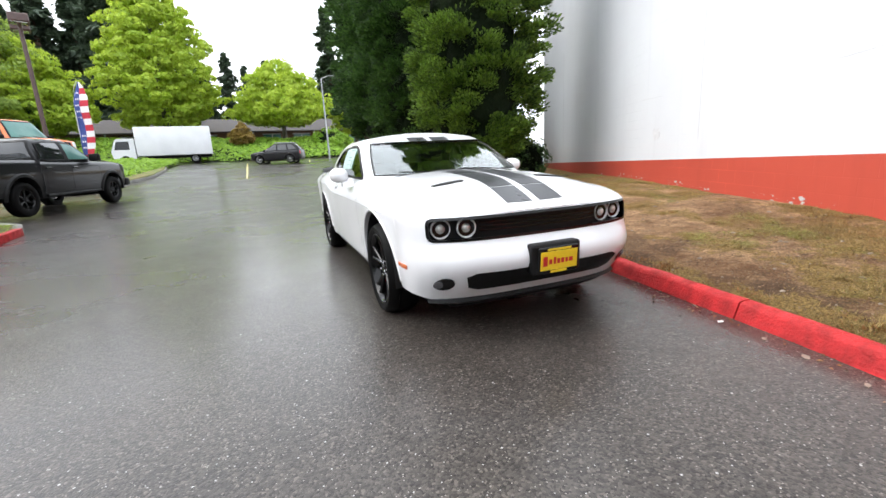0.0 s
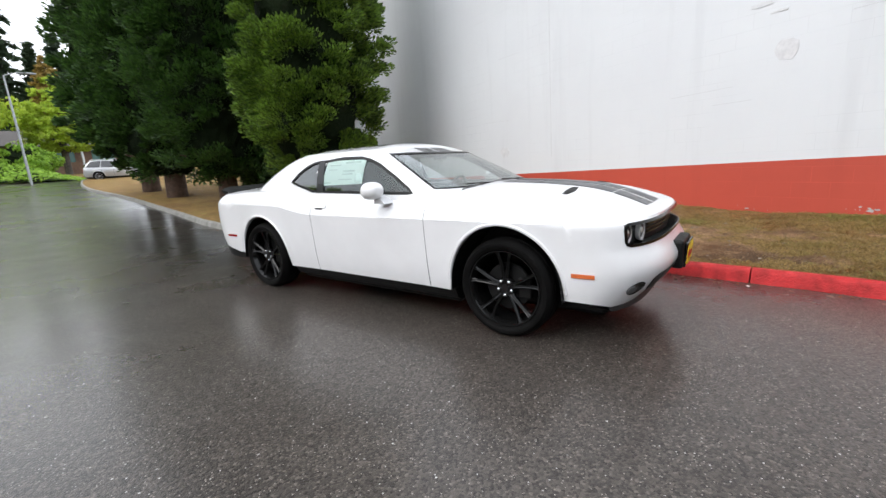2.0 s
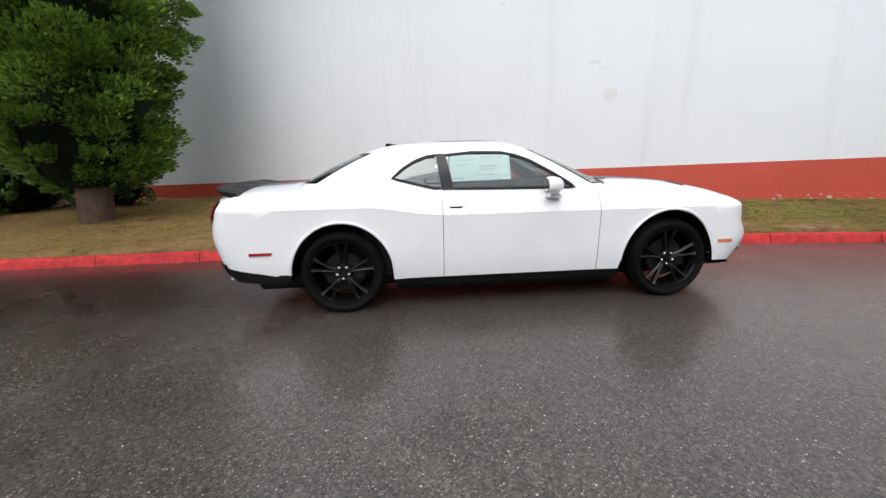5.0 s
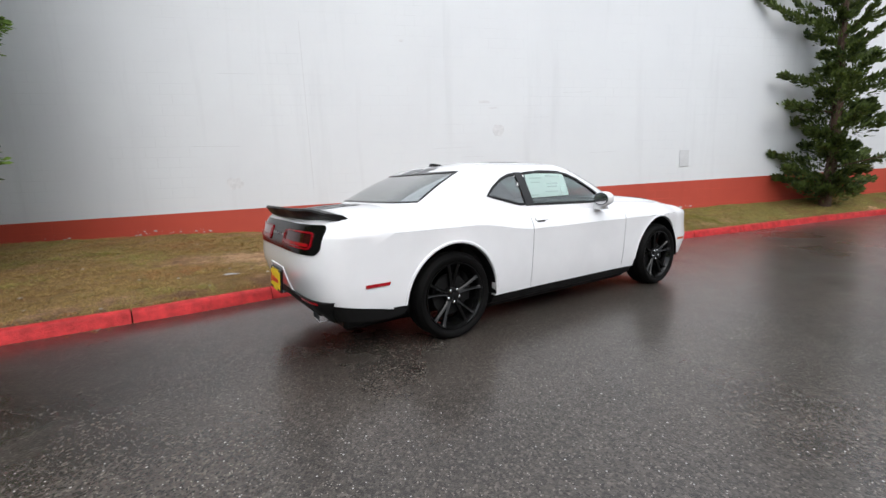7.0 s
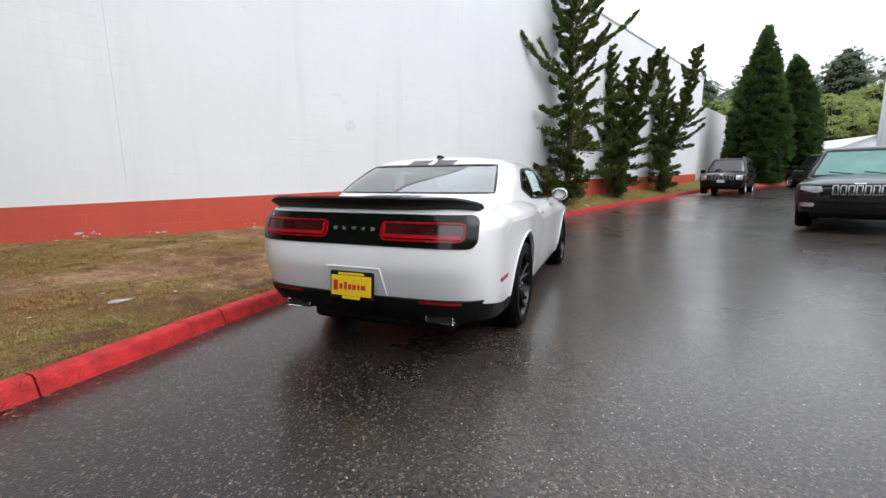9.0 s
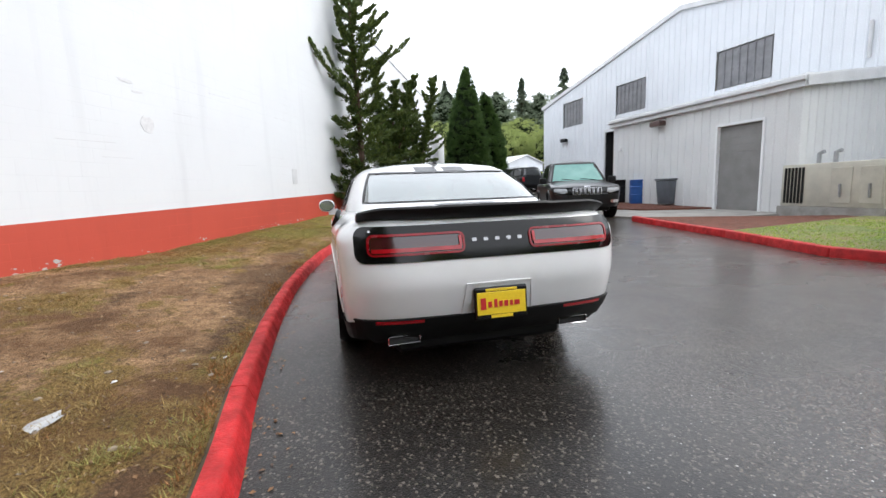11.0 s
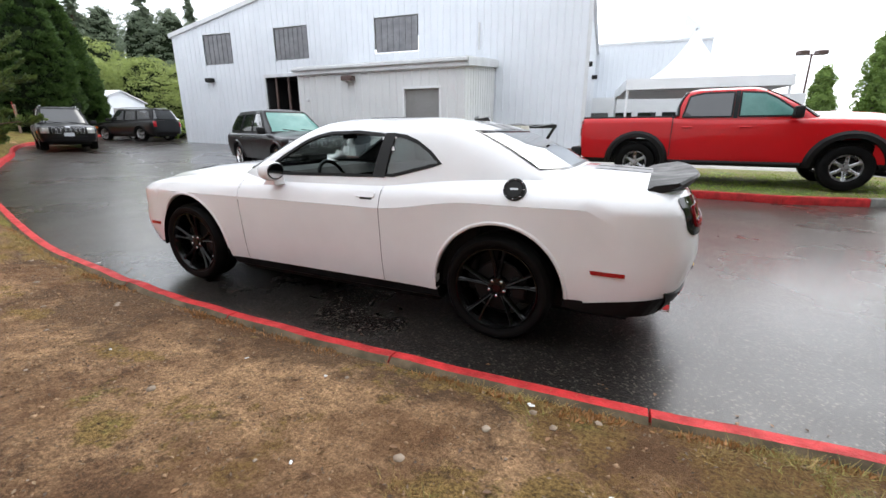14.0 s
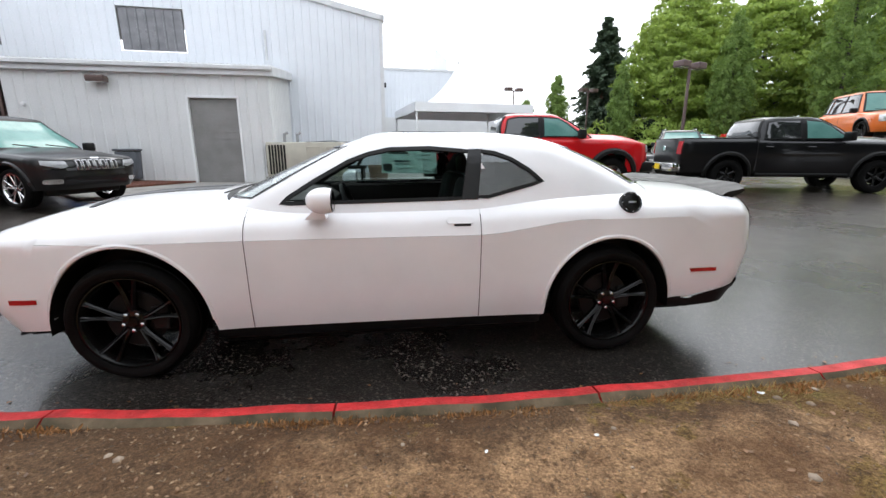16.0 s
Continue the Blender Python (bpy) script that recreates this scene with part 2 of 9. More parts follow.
M = dict(
    asphalt=make_asphalt(),
    turf=make_turf(),
    wall_white=make_block_wall("white_painted_block", (0.70, 0.715, 0.73), (0.66, 0.672, 0.69), 0.6),
    wall_red=make_block_wall("red_painted_block", (0.50, 0.070, 0.040), (0.43, 0.058, 0.034), 0.6, 0.8, 1.45),
    bare=surf("bare_concrete_footing", (0.34, 0.33, 0.31), (0.24, 0.23, 0.21), 4, 80, 0.85, bumps=0.6),
    bare_pale=surf("flaked_plaster", (0.55, 0.53, 0.52), (0.36, 0.34, 0.33), 9, 80, 0.85, bumps=0.5),
    kerb_red=surf("worn_red_kerb_paint", (0.55, 0.024, 0.026), (0.30, 0.016, 0.016), 9, 60, 0.6, bumps=0.9, spec=0.3, depth=0.01, world_space=True),
    kerb_grey=surf("wet_concrete", (0.26, 0.25, 0.23), (0.17, 0.165, 0.15), 5, 80, 0.6, bumps=0.5, world_space=True),
    kerb_side=surf("mossy_concrete", (0.16, 0.115, 0.066), (0.06, 0.048, 0.026), 6, 60, 0.85, bumps=0.6, world_space=True),
    white_paint=car_paint("white_car_paint", (0.80, 0.80, 0.81), 0.4),
    black_paint=car_paint("black_car_paint", (0.004, 0.004, 0.005), 0.3, coat=0.55),
    grey_paint=car_paint("granite_car_paint", (0.010, 0.010, 0.011), 0.35, metal=0.1, coat=0.5),
    red_paint=car_paint("red_car_paint", (0.50, 0.004, 0.008), 0.35, coat=0.5),
    orange_paint=car_paint("orange_car_paint", (0.75, 0.16, 0.02), 0.35),
    silver_paint=car_paint("silver_car_paint", (0.45, 0.46, 0.47), 0.35, metal=0.4),
    gloss_black=surf("gloss_black_trim", (0.004, 0.004, 0.004), (0.006, 0.006, 0.006), 4, 60, 0.14, bumps=0.0, spread=0.05, spec=0.35),
    wheel_black=surf("gloss_black_alloy", (0.004, 0.004, 0.004), (0.006, 0.006, 0.006), 6, 60, 0.14, bumps=0.0, spread=0.03, spec=0.30),
    satin_black=surf("satin_black_plastic", (0.005, 0.005, 0.005), (0.008, 0.008, 0.008), 6, 120, 0.5, bumps=0.15, spec=0.25),
    stripe=surf("satin_graphite_vinyl", (0.045, 0.047, 0.050), (0.060, 0.062, 0.066), 5, 150, 0.34, bumps=0.1, spread=0.08),
    tyre=surf("tyre_rubber", (0.004, 0.004, 0.004), (0.007, 0.0067, 0.0065), 8, 90, 0.55, bumps=0.25, spec=0.07),
    chrome=surf("chrome", (0.75, 0.75, 0.76), (0.68, 0.68, 0.70), 5, 60, 0.10, metal=1.0, bumps=0.0, spread=0.04),
    disc=surf("brake_steel", (0.007, 0.007, 0.007), (0.012, 0.012, 0.012), 8, 60, 0.55, metal=0.2, bumps=0.1, spec=0.25),
    alloy=surf("grey_alloy", (0.32, 0.32, 0.33), (0.42, 0.42, 0.43), 8, 60, 0.3, metal=0.8, bumps=0.05),
    glass_dark=glass("tinted_glass", (0.31, 0.39, 0.38), clear=0.86),
    glass_clear=glass("clear_glass", (0.86, 0.93, 0.91), clear=0.86),
    glass_rear=glass("rear_screen_glass", (0.50, 0.60, 0.58), clear=0.70),
    glass_side=glass("side_glass", (0.56, 0.64, 0.63), clear=0.93),
    cabin=surf("black_cabin_trim", (0.006, 0.006, 0.006), (0.012, 0.012, 0.012), 6, 90, 0.7, bumps=0.2, spec=0.25),
    red_lens=surf("red_lamp_lens", (0.42, 0.006, 0.012), (0.30, 0.004, 0.009), 8, 90, 0.15, bumps=0.1, coat=0.4),
    dark_lens=surf("smoked_lamp_lens", (0.022, 0.004, 0.005), (0.05, 0.006, 0.008), 8, 90, 0.1, bumps=0.05, coat=1.0),
    amber=surf("amber_lens", (0.75, 0.16, 0.03), (0.62, 0.12, 0.02), 8, 90, 0.2, bumps=0.1, coat=1.0),
    halo=surf("halo_ring", (0.85, 0.85, 0.83), (0.80, 0.80, 0.78), 10, 90, 0.3, bumps=0.0),
    lamp_dim=surf("dim_lamp_lens", (0.10, 0.10, 0.11), (0.16, 0.16, 0.17), 10, 90, 0.12, metal=0.4, bumps=0.0),
    lamp_white=surf("clear_lamp", (0.60, 0.60, 0.58), (0.75, 0.75, 0.72), 10, 90, 0.12, metal=0.6, bumps=0.0),
    paper=make_leaf("window_sticker_paper", (0.62, 0.76, 0.72), (0.70, 0.84, 0.80), 0.5),
    ink=surf("pale_print", (0.45, 0.60, 0.55), (0.40, 0.52, 0.50), 9, 60, 0.6, bumps=0.0),
    plate_yellow=surf("yellow_plate", (0.85, 0.60, 0.02), (0.80, 0.55, 0.02), 9, 60, 0.45, bumps=0.05),
    plate_red=surf("red_print", (0.55, 0.02, 0.02), (0.50, 0.02, 0.02), 9, 60, 0.5, bumps=0.0),
    plate_white=surf("white_plate", (0.62, 0.64, 0.68), (0.55, 0.58, 0.62), 9, 60, 0.5, bumps=0.0),
    white_line=surf("worn_yellow_line", (0.62, 0.52, 0.22), (0.45, 0.38, 0.18), 9, 60, 0.6, bumps=0.3, world_space=True),
    seal=surf("crack_sealant", (0.012, 0.012, 0.013), (0.022, 0.022, 0.022), 5, 60, 0.3, bumps=0.3, world_space=True),
    metal_white=surf("white_ribbed_sheet_metal", (0.72, 0.75, 0.79), (0.67, 0.70, 0.74), 0.7, 30, 0.45, bumps=0.08),
    metal_trim=surf("pale_metal_flashing", (0.66, 0.67, 0.68), (0.58, 0.59, 0.60), 2, 40, 0.45, bumps=0.05),
    annex_metal=surf("grey_white_sheet_metal", (0.70, 0.71, 0.71), (0.64, 0.65, 0.65), 0.8, 30, 0.5, bumps=0.08),
    door_grey=surf("grey_roller_door", (0.26, 0.255, 0.25), (0.22, 0.215, 0.21), 2, 40, 0.55, bumps=0.1),
    fibre=surf("translucent_grey_panel", (0.22, 0.22, 0.23), (0.15, 0.15, 0.16), 2.5, 40, 0.35, bumps=0.1),
    # near-black for openings: their unlit depth is painted into the colour
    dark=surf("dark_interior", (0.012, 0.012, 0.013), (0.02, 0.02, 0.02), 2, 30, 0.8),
    bark=surf("brown_bark", (0.11, 0.065, 0.042), (0.07, 0.043, 0.03), 6, 40, 0.9, bumps=0.8, depth=0.02),
    bark_grey=surf("grey_bark", (0.14, 0.12, 0.10), (0.09, 0.08, 0.07), 6, 40, 0.9, bumps=0.8, depth=0.02),
    leaf_cypress=make_leaf("cypress_leaf", (0.007, 0.022, 0.003), (0.17, 0.29, 0.032), 0.2, 2.4, 0.2),
    leaf_deep=make_leaf("deep_cypress_leaf", (0.005, 0.020, 0.004), (0.065, 0.145, 0.022), 0.2, 2.0, 0.2),
    leaf_juniper=make_leaf("juniper_leaf", (0.012, 0.028, 0.008), (0.13, 0.18, 0.036), 0.15),
    leaf_cone=make_leaf("arborvitae_leaf", (0.016, 0.042, 0.012), (0.075, 0.130, 0.030)),
    leaf_maple=make_leaf("maple_leaf", (0.22, 0.34, 0.03), (0.52, 0.64, 0.07), 0.45),
    leaf_green=make_leaf("broad_leaf", (0.13, 0.205, 0.035), (0.37, 0.48, 0.095), 0.45),
    leaf_fir=make_leaf("fir_needles", (0.018, 0.038, 0.020), (0.065, 0.105, 0.045)),
    leaf_hedge=make_leaf("hedge_leaf", (0.12, 0.25, 0.02), (0.33, 0.52, 0.05), 0.35),
    leaf_wood=make_leaf("wood_leaf", (0.15, 0.20, 0.055), (0.36, 0.42, 0.13), 0.35),
    leaf_rust=make_leaf("rusty_leaf", (0.22, 0.12, 0.03), (0.38, 0.28, 0.06), 0.3),
    leaf_brown=make_leaf("fallen_leaf", (0.06, 0.03, 0.014), (0.26, 0.13, 0.05), 0.1),
    soil_bits=make_leaf("soil_litter", (0.05, 0.026, 0.013), (0.30, 0.20, 0.11), 0.05),
    straw=make_leaf("dry_grass_blade", (0.09, 0.065, 0.018), (0.43, 0.285, 0.09), 0.2),
    earth=surf("brown_earth", (0.20, 0.12, 0.068), (0.36, 0.235, 0.14), 9, 90, 0.95, bumps=0.4, spec=0.15, world_space=True),
    straw_green=make_leaf("green_grass_blade", (0.09, 0.085, 0.018), (0.38, 0.335, 0.085), 0.2),
    straw_rust=make_leaf("rusty_grass_blade", (0.13, 0.065, 0.02), (0.42, 0.20, 0.07), 0.2),
    lawn=surf("green_lawn", (0.13, 0.19, 0.035), (0.26, 0.22, 0.09), 1.6, 45, 0.9, bumps=1.0, world_space=True, depth=0.05),
    mulch=surf("red_bark_mulch", (0.17, 0.055, 0.03), (0.09, 0.035, 0.022), 9, 50, 0.95, bumps=1.0, world_space=True, depth=0.03),
    path=surf("pale_concrete_path", (0.34, 0.32, 0.29), (0.26, 0.25, 0.23), 2, 60, 0.6, bumps=0.2, world_space=True),
    pole_brown=surf("brown_painted_steel", (0.10, 0.06, 0.05), (0.075, 0.045, 0.04), 4, 60, 0.5, bumps=0.1),
    steel=surf("galvanised_steel", (0.38, 0.39, 0.40), (0.30, 0.31, 0.32), 6, 60, 0.4, metal=0.5, bumps=0.1),
    tent=surf("white_tent_canvas", (0.80, 0.81, 0.82), (0.74, 0.75, 0.76), 1, 60, 0.7, bumps=0.1),
    blue_plastic=surf("blue_plastic_drum", (0.02, 0.10, 0.34), (0.02, 0.08, 0.27), 4, 60, 0.4, bumps=0.1),
    grey_plastic=surf("grey_plastic_bin", (0.10, 0.11, 0.13), (0.08, 0.09, 0.10), 4, 60, 0.5, bumps=0.1),
    beige=surf("beige_enamel", (0.50, 0.48, 0.40), (0.42, 0.40, 0.34), 3, 50, 0.5, bumps=0.1),
    terracotta=surf("tan_planter", (0.30, 0.22, 0.17), (0.24, 0.17, 0.13), 4, 50, 0.8, bumps=0.3),
    roof_dark=surf("dark_shingle_roof", (0.07, 0.06, 0.058), (0.10, 0.09, 0.085), 3, 30, 0.85, bumps=0.5),
    brick_tan=surf("brown_siding", (0.28, 0.17, 0.11), (0.22, 0.13, 0.09), 2, 30, 0.8, bumps=0.3),
    flag_blue=surf("blue_flag_cloth", (0.04, 0.07, 0.28), (0.03, 0.06, 0.22), 6, 60, 0.8, bumps=0.1),
    flag_red=surf("red_flag_cloth", (0.55, 0.03, 0.05), (0.48, 0.03, 0.05), 6, 60, 0.8, bumps=0.1),
    scrap=surf("dull_wrapper", (0.50, 0.50, 0.49), (0.30, 0.30, 0.30), 14, 60, 0.5, bumps=0.3),
    pebble=surf("brown_pebble", (0.36, 0.29, 0.22), (0.18, 0.13, 0.09), 9, 60, 0.8, bumps=0.3),
    litter=surf("pale_litter", (0.75, 0.76, 0.75), (0.62, 0.63, 0.62), 20, 60, 0.5, bumps=0.1),
)


# ---- building helpers ----
def mesh_of(name, bm, material, smooth=0.0):
    me = bpy.data.meshes.new(name)
    bm.to_mesh(me)
    bm.free()
    for m in material if isinstance(material, (list, tuple)) else (material,):
        me.materials.append(m)
    if smooth:
        me.shade_smooth()
        me.set_sharp_from_angle(angle=radians(smooth))
    return me


def part(name, bm, material, parent=None, label="", smooth=0.0, m=None):
    ob = new(name, mesh_of(name, bm, material, smooth))
    if m is not None:
        ob.matrix_basis = m
    if parent is not None:
        ob.parent = parent
    return tagged(ob, label)


def thing(name, label, category, m=None, group="", kind=""):
    ob = new(name)
    if m is not None:
        ob.matrix_basis = m
    return tagged(ob, label, category, group, kind)


def box(bm, x0, x1, y0, y1, z0, z1, bevel=0.0, seg=1, m=None):
    r = bmesh.ops.create_cube(bm, size=1.0)
    vs = r["verts"]
    for v in vs:
        v.co = Vector(((x0 + x1) / 2 + v.co.x * (x1 - x0), (y0 + y1) / 2 + v.co.y * (y1 - y0), (z0 + z1) / 2 + v.co.z * (z1 - z0)))
    if bevel:
        es = list({e for v in vs for e in v.link_edges})
        r = bmesh.ops.bevel(bm, geom=es, offset=bevel, segments=seg, profile=0.5, affect="EDGES")
        vs = list({v for f in r["faces"] for v in f.verts} | {v for v in vs if v.is_valid})
    if m is not None:
        bmesh.ops.transform(bm, matrix=m, verts=vs)
    return bm


def box_bm(*a, **k):
    return box(bmesh.new(), *a, **k)


def lathe(profile, seg=32, bm=None, axis="Z", close=False):
    """A surface of revolution from (radius, height) pairs."""
    bm = bm or bmesh.new()
    rings = []
    for r, h in profile:
        ring = []
        for i in range(seg):
            a = 2 * math.pi * i / seg
            c, s = r * math.cos(a), r * math.sin(a)
            ring.append(bm.verts.new({"Z": (c, s, h), "Y": (c, h, s), "X": (h, c, s)}[axis]))
        rings.append(ring)
    pairs = list(zip(rings, rings[1:])) + ([(rings[-1], rings[0])] if close else [])
    for a, b in pairs:
        for i in range(seg):
            j = (i + 1) % seg
            bm.faces.new((a[i], a[j], b[j], b[i]))
    if not close:
        for ring in (rings[0], rings[-1]):
            if ring[0].co != ring[1].co:
                bm.faces.new(ring)
    bmesh.ops.recalc_face_normals(bm, faces=bm.faces)
    return bm


def tube(points, radius, seg=8, bm=None):
    """A round bar along points; radius may be one number or one for each point."""
    bm = bm or bmesh.new()
    pts = [Vector(p) for p in points]
    rad = radius if isinstance(radius, (list, tuple)) else [radius] * len(pts)
    rings = []
    for i, p in enumerate(pts):
        d = (pts[min(i + 1, len(pts) - 1)] - pts[max(i - 1, 0)]).normalized()
        side = d.cross(Vector((0, 0, 1)) if abs(d.z) < 0.95 else Vector((1, 0, 0))).normalized()
        up = side.cross(d)
        rings.append([bm.verts.new(p + rad[i] * (math.cos(2 * math.pi * k / seg) * side + math.sin(2 * math.pi * k / seg) * up)) for k in range(seg)])
    for a, b in zip(rings, rings[1:]):
        for k in range(seg):
            j = (k + 1) % seg
            bm.faces.new((a[k], a[j], b[j], b[k]))
    bm.faces.new(rings[0][::-1])
    bm.faces.new(rings[-1])
    return bm


def prism(poly, y0, y1, axis="Y", bm=None):
    """A flat polygon given a thickness along an axis: Y takes (x, z) pairs, X takes (y, z), Z takes (x, y)."""
    bm = bm or bmesh.new()
    put = {"Y": lambda a, b, t: (a, t, b), "X": lambda a, b, t: (t, a, b), "Z": lambda a, b, t: (a, b, t)}[axis]
    lo = [bm.verts.new(put(a, b, y0)) for a, b in poly]
    hi = [bm.verts.new(put(a, b, y1)) for a, b in poly]
    fs = [bm.faces.new(lo), bm.faces.new(hi)]
    for i in range(len(poly)):
        j = (i + 1) % len(poly)
        fs.append(bm.faces.new((lo[i], lo[j], hi[j], hi[i])))
    bmesh.ops.recalc_face_normals(bm, faces=fs)
    return bm


def curve_at(table, x):
    """Smooth reading of a small table of (x, value) pairs."""
    if x <= table[0][0]:
        return table[0][1]
    for (x0, v0), (x1, v1) in zip(table, table[1:]):
        if x <= x1:
            f = (x - x0) / (x1 - x0)
            return v0 + (v1 - v0) * f
    return table[-1][1]


def spline_at(table, x):
    """Monotone cubic reading of a small table of (x, value) pairs."""
    n = len(table)
    if x <= table[0][0]:
        return table[0][1]
    if x >= table[-1][0]:
        return table[-1][1]
    d = [(table[i + 1][1] - table[i][1]) / (table[i + 1][0] - table[i][0]) for i in range(n - 1)]
    t = [d[0]] + [0 if d[i - 1] * d[i] <= 0 else 2 * d[i - 1] * d[i] / (d[i - 1] + d[i]) for i in range(1, n - 1)] + [d[-1]]
    for i in range(n - 1):
        if x <= table[i + 1][0]:
            h = table[i + 1][0] - table[i][0]
            f = (x - table[i][0]) / h
            return (table[i][1] * (1 + 2 * f) * (1 - f) ** 2 + h * t[i] * f * (1 - f) ** 2
                    + table[i + 1][1] * f * f * (3 - 2 * f) + h * t[i + 1] * f * f * (f - 1))


def soft(v):
    return 0.5 * (v + math.sqrt(v * v + 4.0))


def ground_z(x, y):
    """The tarmac: level round the parked car, rising gently at both ends of the lane."""
    z = 0.04
    if x < 0:
        z += 0.047 * min(soft(-x - 12), 45) * (1 - math.exp(x / 4))
    else:
        z += 0.03 * min(soft(x - 4), 60) * (1 - math.exp(-x / 4))
    if y < 0:
        z += 0.03 * min(soft(-y - 2.5), 22) * (1 - math.exp(y / 4))
    return z

# ---- ground, kerb, bank and wall ----
WALL_A = radians(-23.3)


def wall_y(x):
    return 3.76 + math.tan(WALL_A) * (x - 3.1)


KERB = [(-46, 9.6), (-40, 7.4), (-29, 4.9), (-20, 3.9), (-15.6, 3.2), (-12.2, 2.6), (-8.2, 1.66), (-6.3, 1.37), (-4, 1.395), (-3.2, 1.415), (-2.3, 1.48), (-0.8, 1.51), (0.4, 1.48),
        (1.6, 1.38), (2.5, 1.26), (3.3, 1.15), (3.9, 1.03), (5.1, 0.74), (7, 0.24), (8, -0.03), (9.4, -0.43), (11.1, -0.98), (12.7, -1.6), (14, -2.15), (16.3, -3.2),
        (19, -4.5), (21.7, -5.6), (24.6, -7.2), (25.8, -8.4), (28, -11), (34, -18)]


def kerb_y(x):
    return spline_at(KERB, x)


def axis_steps(marks):
    out = []
    for a, b, n in marks:
        out += [a + (b - a) * i / n for i in range(n)]
    return out + [marks[-1][1]]


def make_ground():
    xs = axis_steps([(-2500, -200, 6), (-200, -60, 8), (-60, -12, 40), (-12, 14, 70), (14, 40, 22), (40, 200, 10), (200, 2500, 6)])
    ys = axis_steps([(-2500, -200, 6), (-200, -40, 8), (-40, -6, 30), (-6, 3, 36), (3, 30, 22), (30, 200, 8), (200, 2500, 6)])
    bm = bmesh.new()
    rows = [[bm.verts.new((x, y, ground_z(x, y))) for y in ys] for x in xs]
    for a, b in zip(rows, rows[1:]):
        for j in range(len(ys) - 1):
            bm.faces.new((a[j], b[j], b[j + 1], a[j + 1]))
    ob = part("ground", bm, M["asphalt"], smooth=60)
    # tarmac darker within three metres of the kerb, fading out ahead of the coupe
    at = ob.data.attributes.new("kerb_tone", "FLOAT", "POINT")
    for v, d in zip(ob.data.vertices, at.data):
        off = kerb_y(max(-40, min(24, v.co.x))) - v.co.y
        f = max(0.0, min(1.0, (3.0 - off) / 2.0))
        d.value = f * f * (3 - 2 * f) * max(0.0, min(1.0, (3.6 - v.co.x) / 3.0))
    return ob


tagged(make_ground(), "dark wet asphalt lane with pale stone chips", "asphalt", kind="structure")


def bank_z(x, y):
    """Top of the planted strip: level with the kerb, swelling towards the wall."""
    k, w = kerb_y(x) + 0.13, wall_y(x)
    f = min(1.0, max(0.0, (y - k) / max(0.4, w - k)))
    rise = curve_at([(-60, 0.35), (-8, 0.25), (-3, 0.32), (1, 0.26), (3, 0.25), (6, 0.28), (30, 0.30)], x)
    n = noise.noise(Vector((x * 0.5, y * 0.5, 3.0))) * 0.05 + noise.noise(Vector((x * 2.1, y * 2.1, 8.0))) * 0.02
    lumps = 0.012 * noise.noise(Vector((x * 6.5, y * 6.5, 4.0))) + 0.007 * noise.noise(Vector((x * 15, y * 15, 7.0)))
    dip = 0.022 * math.exp(-((y - kerb_y(x) - 0.14) / 0.08) ** 2)
    return ground_z(x, kerb_y(x)) + 0.108 + rise * f ** 0.7 + (n + lumps) * min(1, f * 4 + 0.1) - dip


STRAW_TUFTS = [(-1.65, 2.66, 0.20), (-1.95, 2.52, 0.18), (-2.28, 2.32, 0.22), (0.71, 2.75, 0.16), (-0.4, 2.74, 0.14), (-2.9, 2.5, 0.25), (1.6, 2.5, 0.2)]
DARK_SOIL = [(1.1, 2.05, 0.7), (-1.0, 3.0, 0.35), (-0.15, 2.98, 0.3), (-2.65, 1.95, 0.6)]
RUST_TUFTS = [(0.28, 2.30, 0.20), (0.0, 2.24, 0.12), (-0.7, 1.86, 0.12), (-1.3, 2.0, 0.10), (1.3, 2.2, 0.15)]


def near_tufts(x, y, spots):
    """How far a place lies inside one of the thicker tussocks, 0 to 1."""
    return max(math.exp(-(((x - a) / r) ** 2 + ((y - b) / (0.6 * r)) ** 2)) for a, b, r in spots)


def cover(x, y):
    """Share of turf: worn away in a band behind the kerb, thicker towards the wall."""
    k, w = kerb_y(x) + 0.13, wall_y(x)
    f = min(1.0, max(0.0, (y - k) / max(0.4, w - k)))
    n = 0.42 * noise.noise(Vector((x * 0.7, y * 0.7, 11.0))) + 0.42 * noise.noise(Vector((x * 2.3, y * 2.3, 17.0))) + 0.32 * noise.noise(Vector((x * 6, y * 6, 23.0)))
    base = curve_at([(-60, 0.8), (-7, 0.74), (-4.2, 0.72), (-2.6, 0.52), (-1.4, 0.3), (1.2, 0.24), (2.4, 0.4), (3.2, 0.62), (5, 0.75), (30, 0.85)], x)
    n += 0.55 * noise.noise(Vector((x * 0.32, (y - k) * 1.9, 31.0)))
    return base + 0.8 * n + 0.22 * (f - 0.4) + 0.5 * near_tufts(x, y, STRAW_TUFTS) + 0.42 * near_tufts(x, y, RUST_TUFTS)


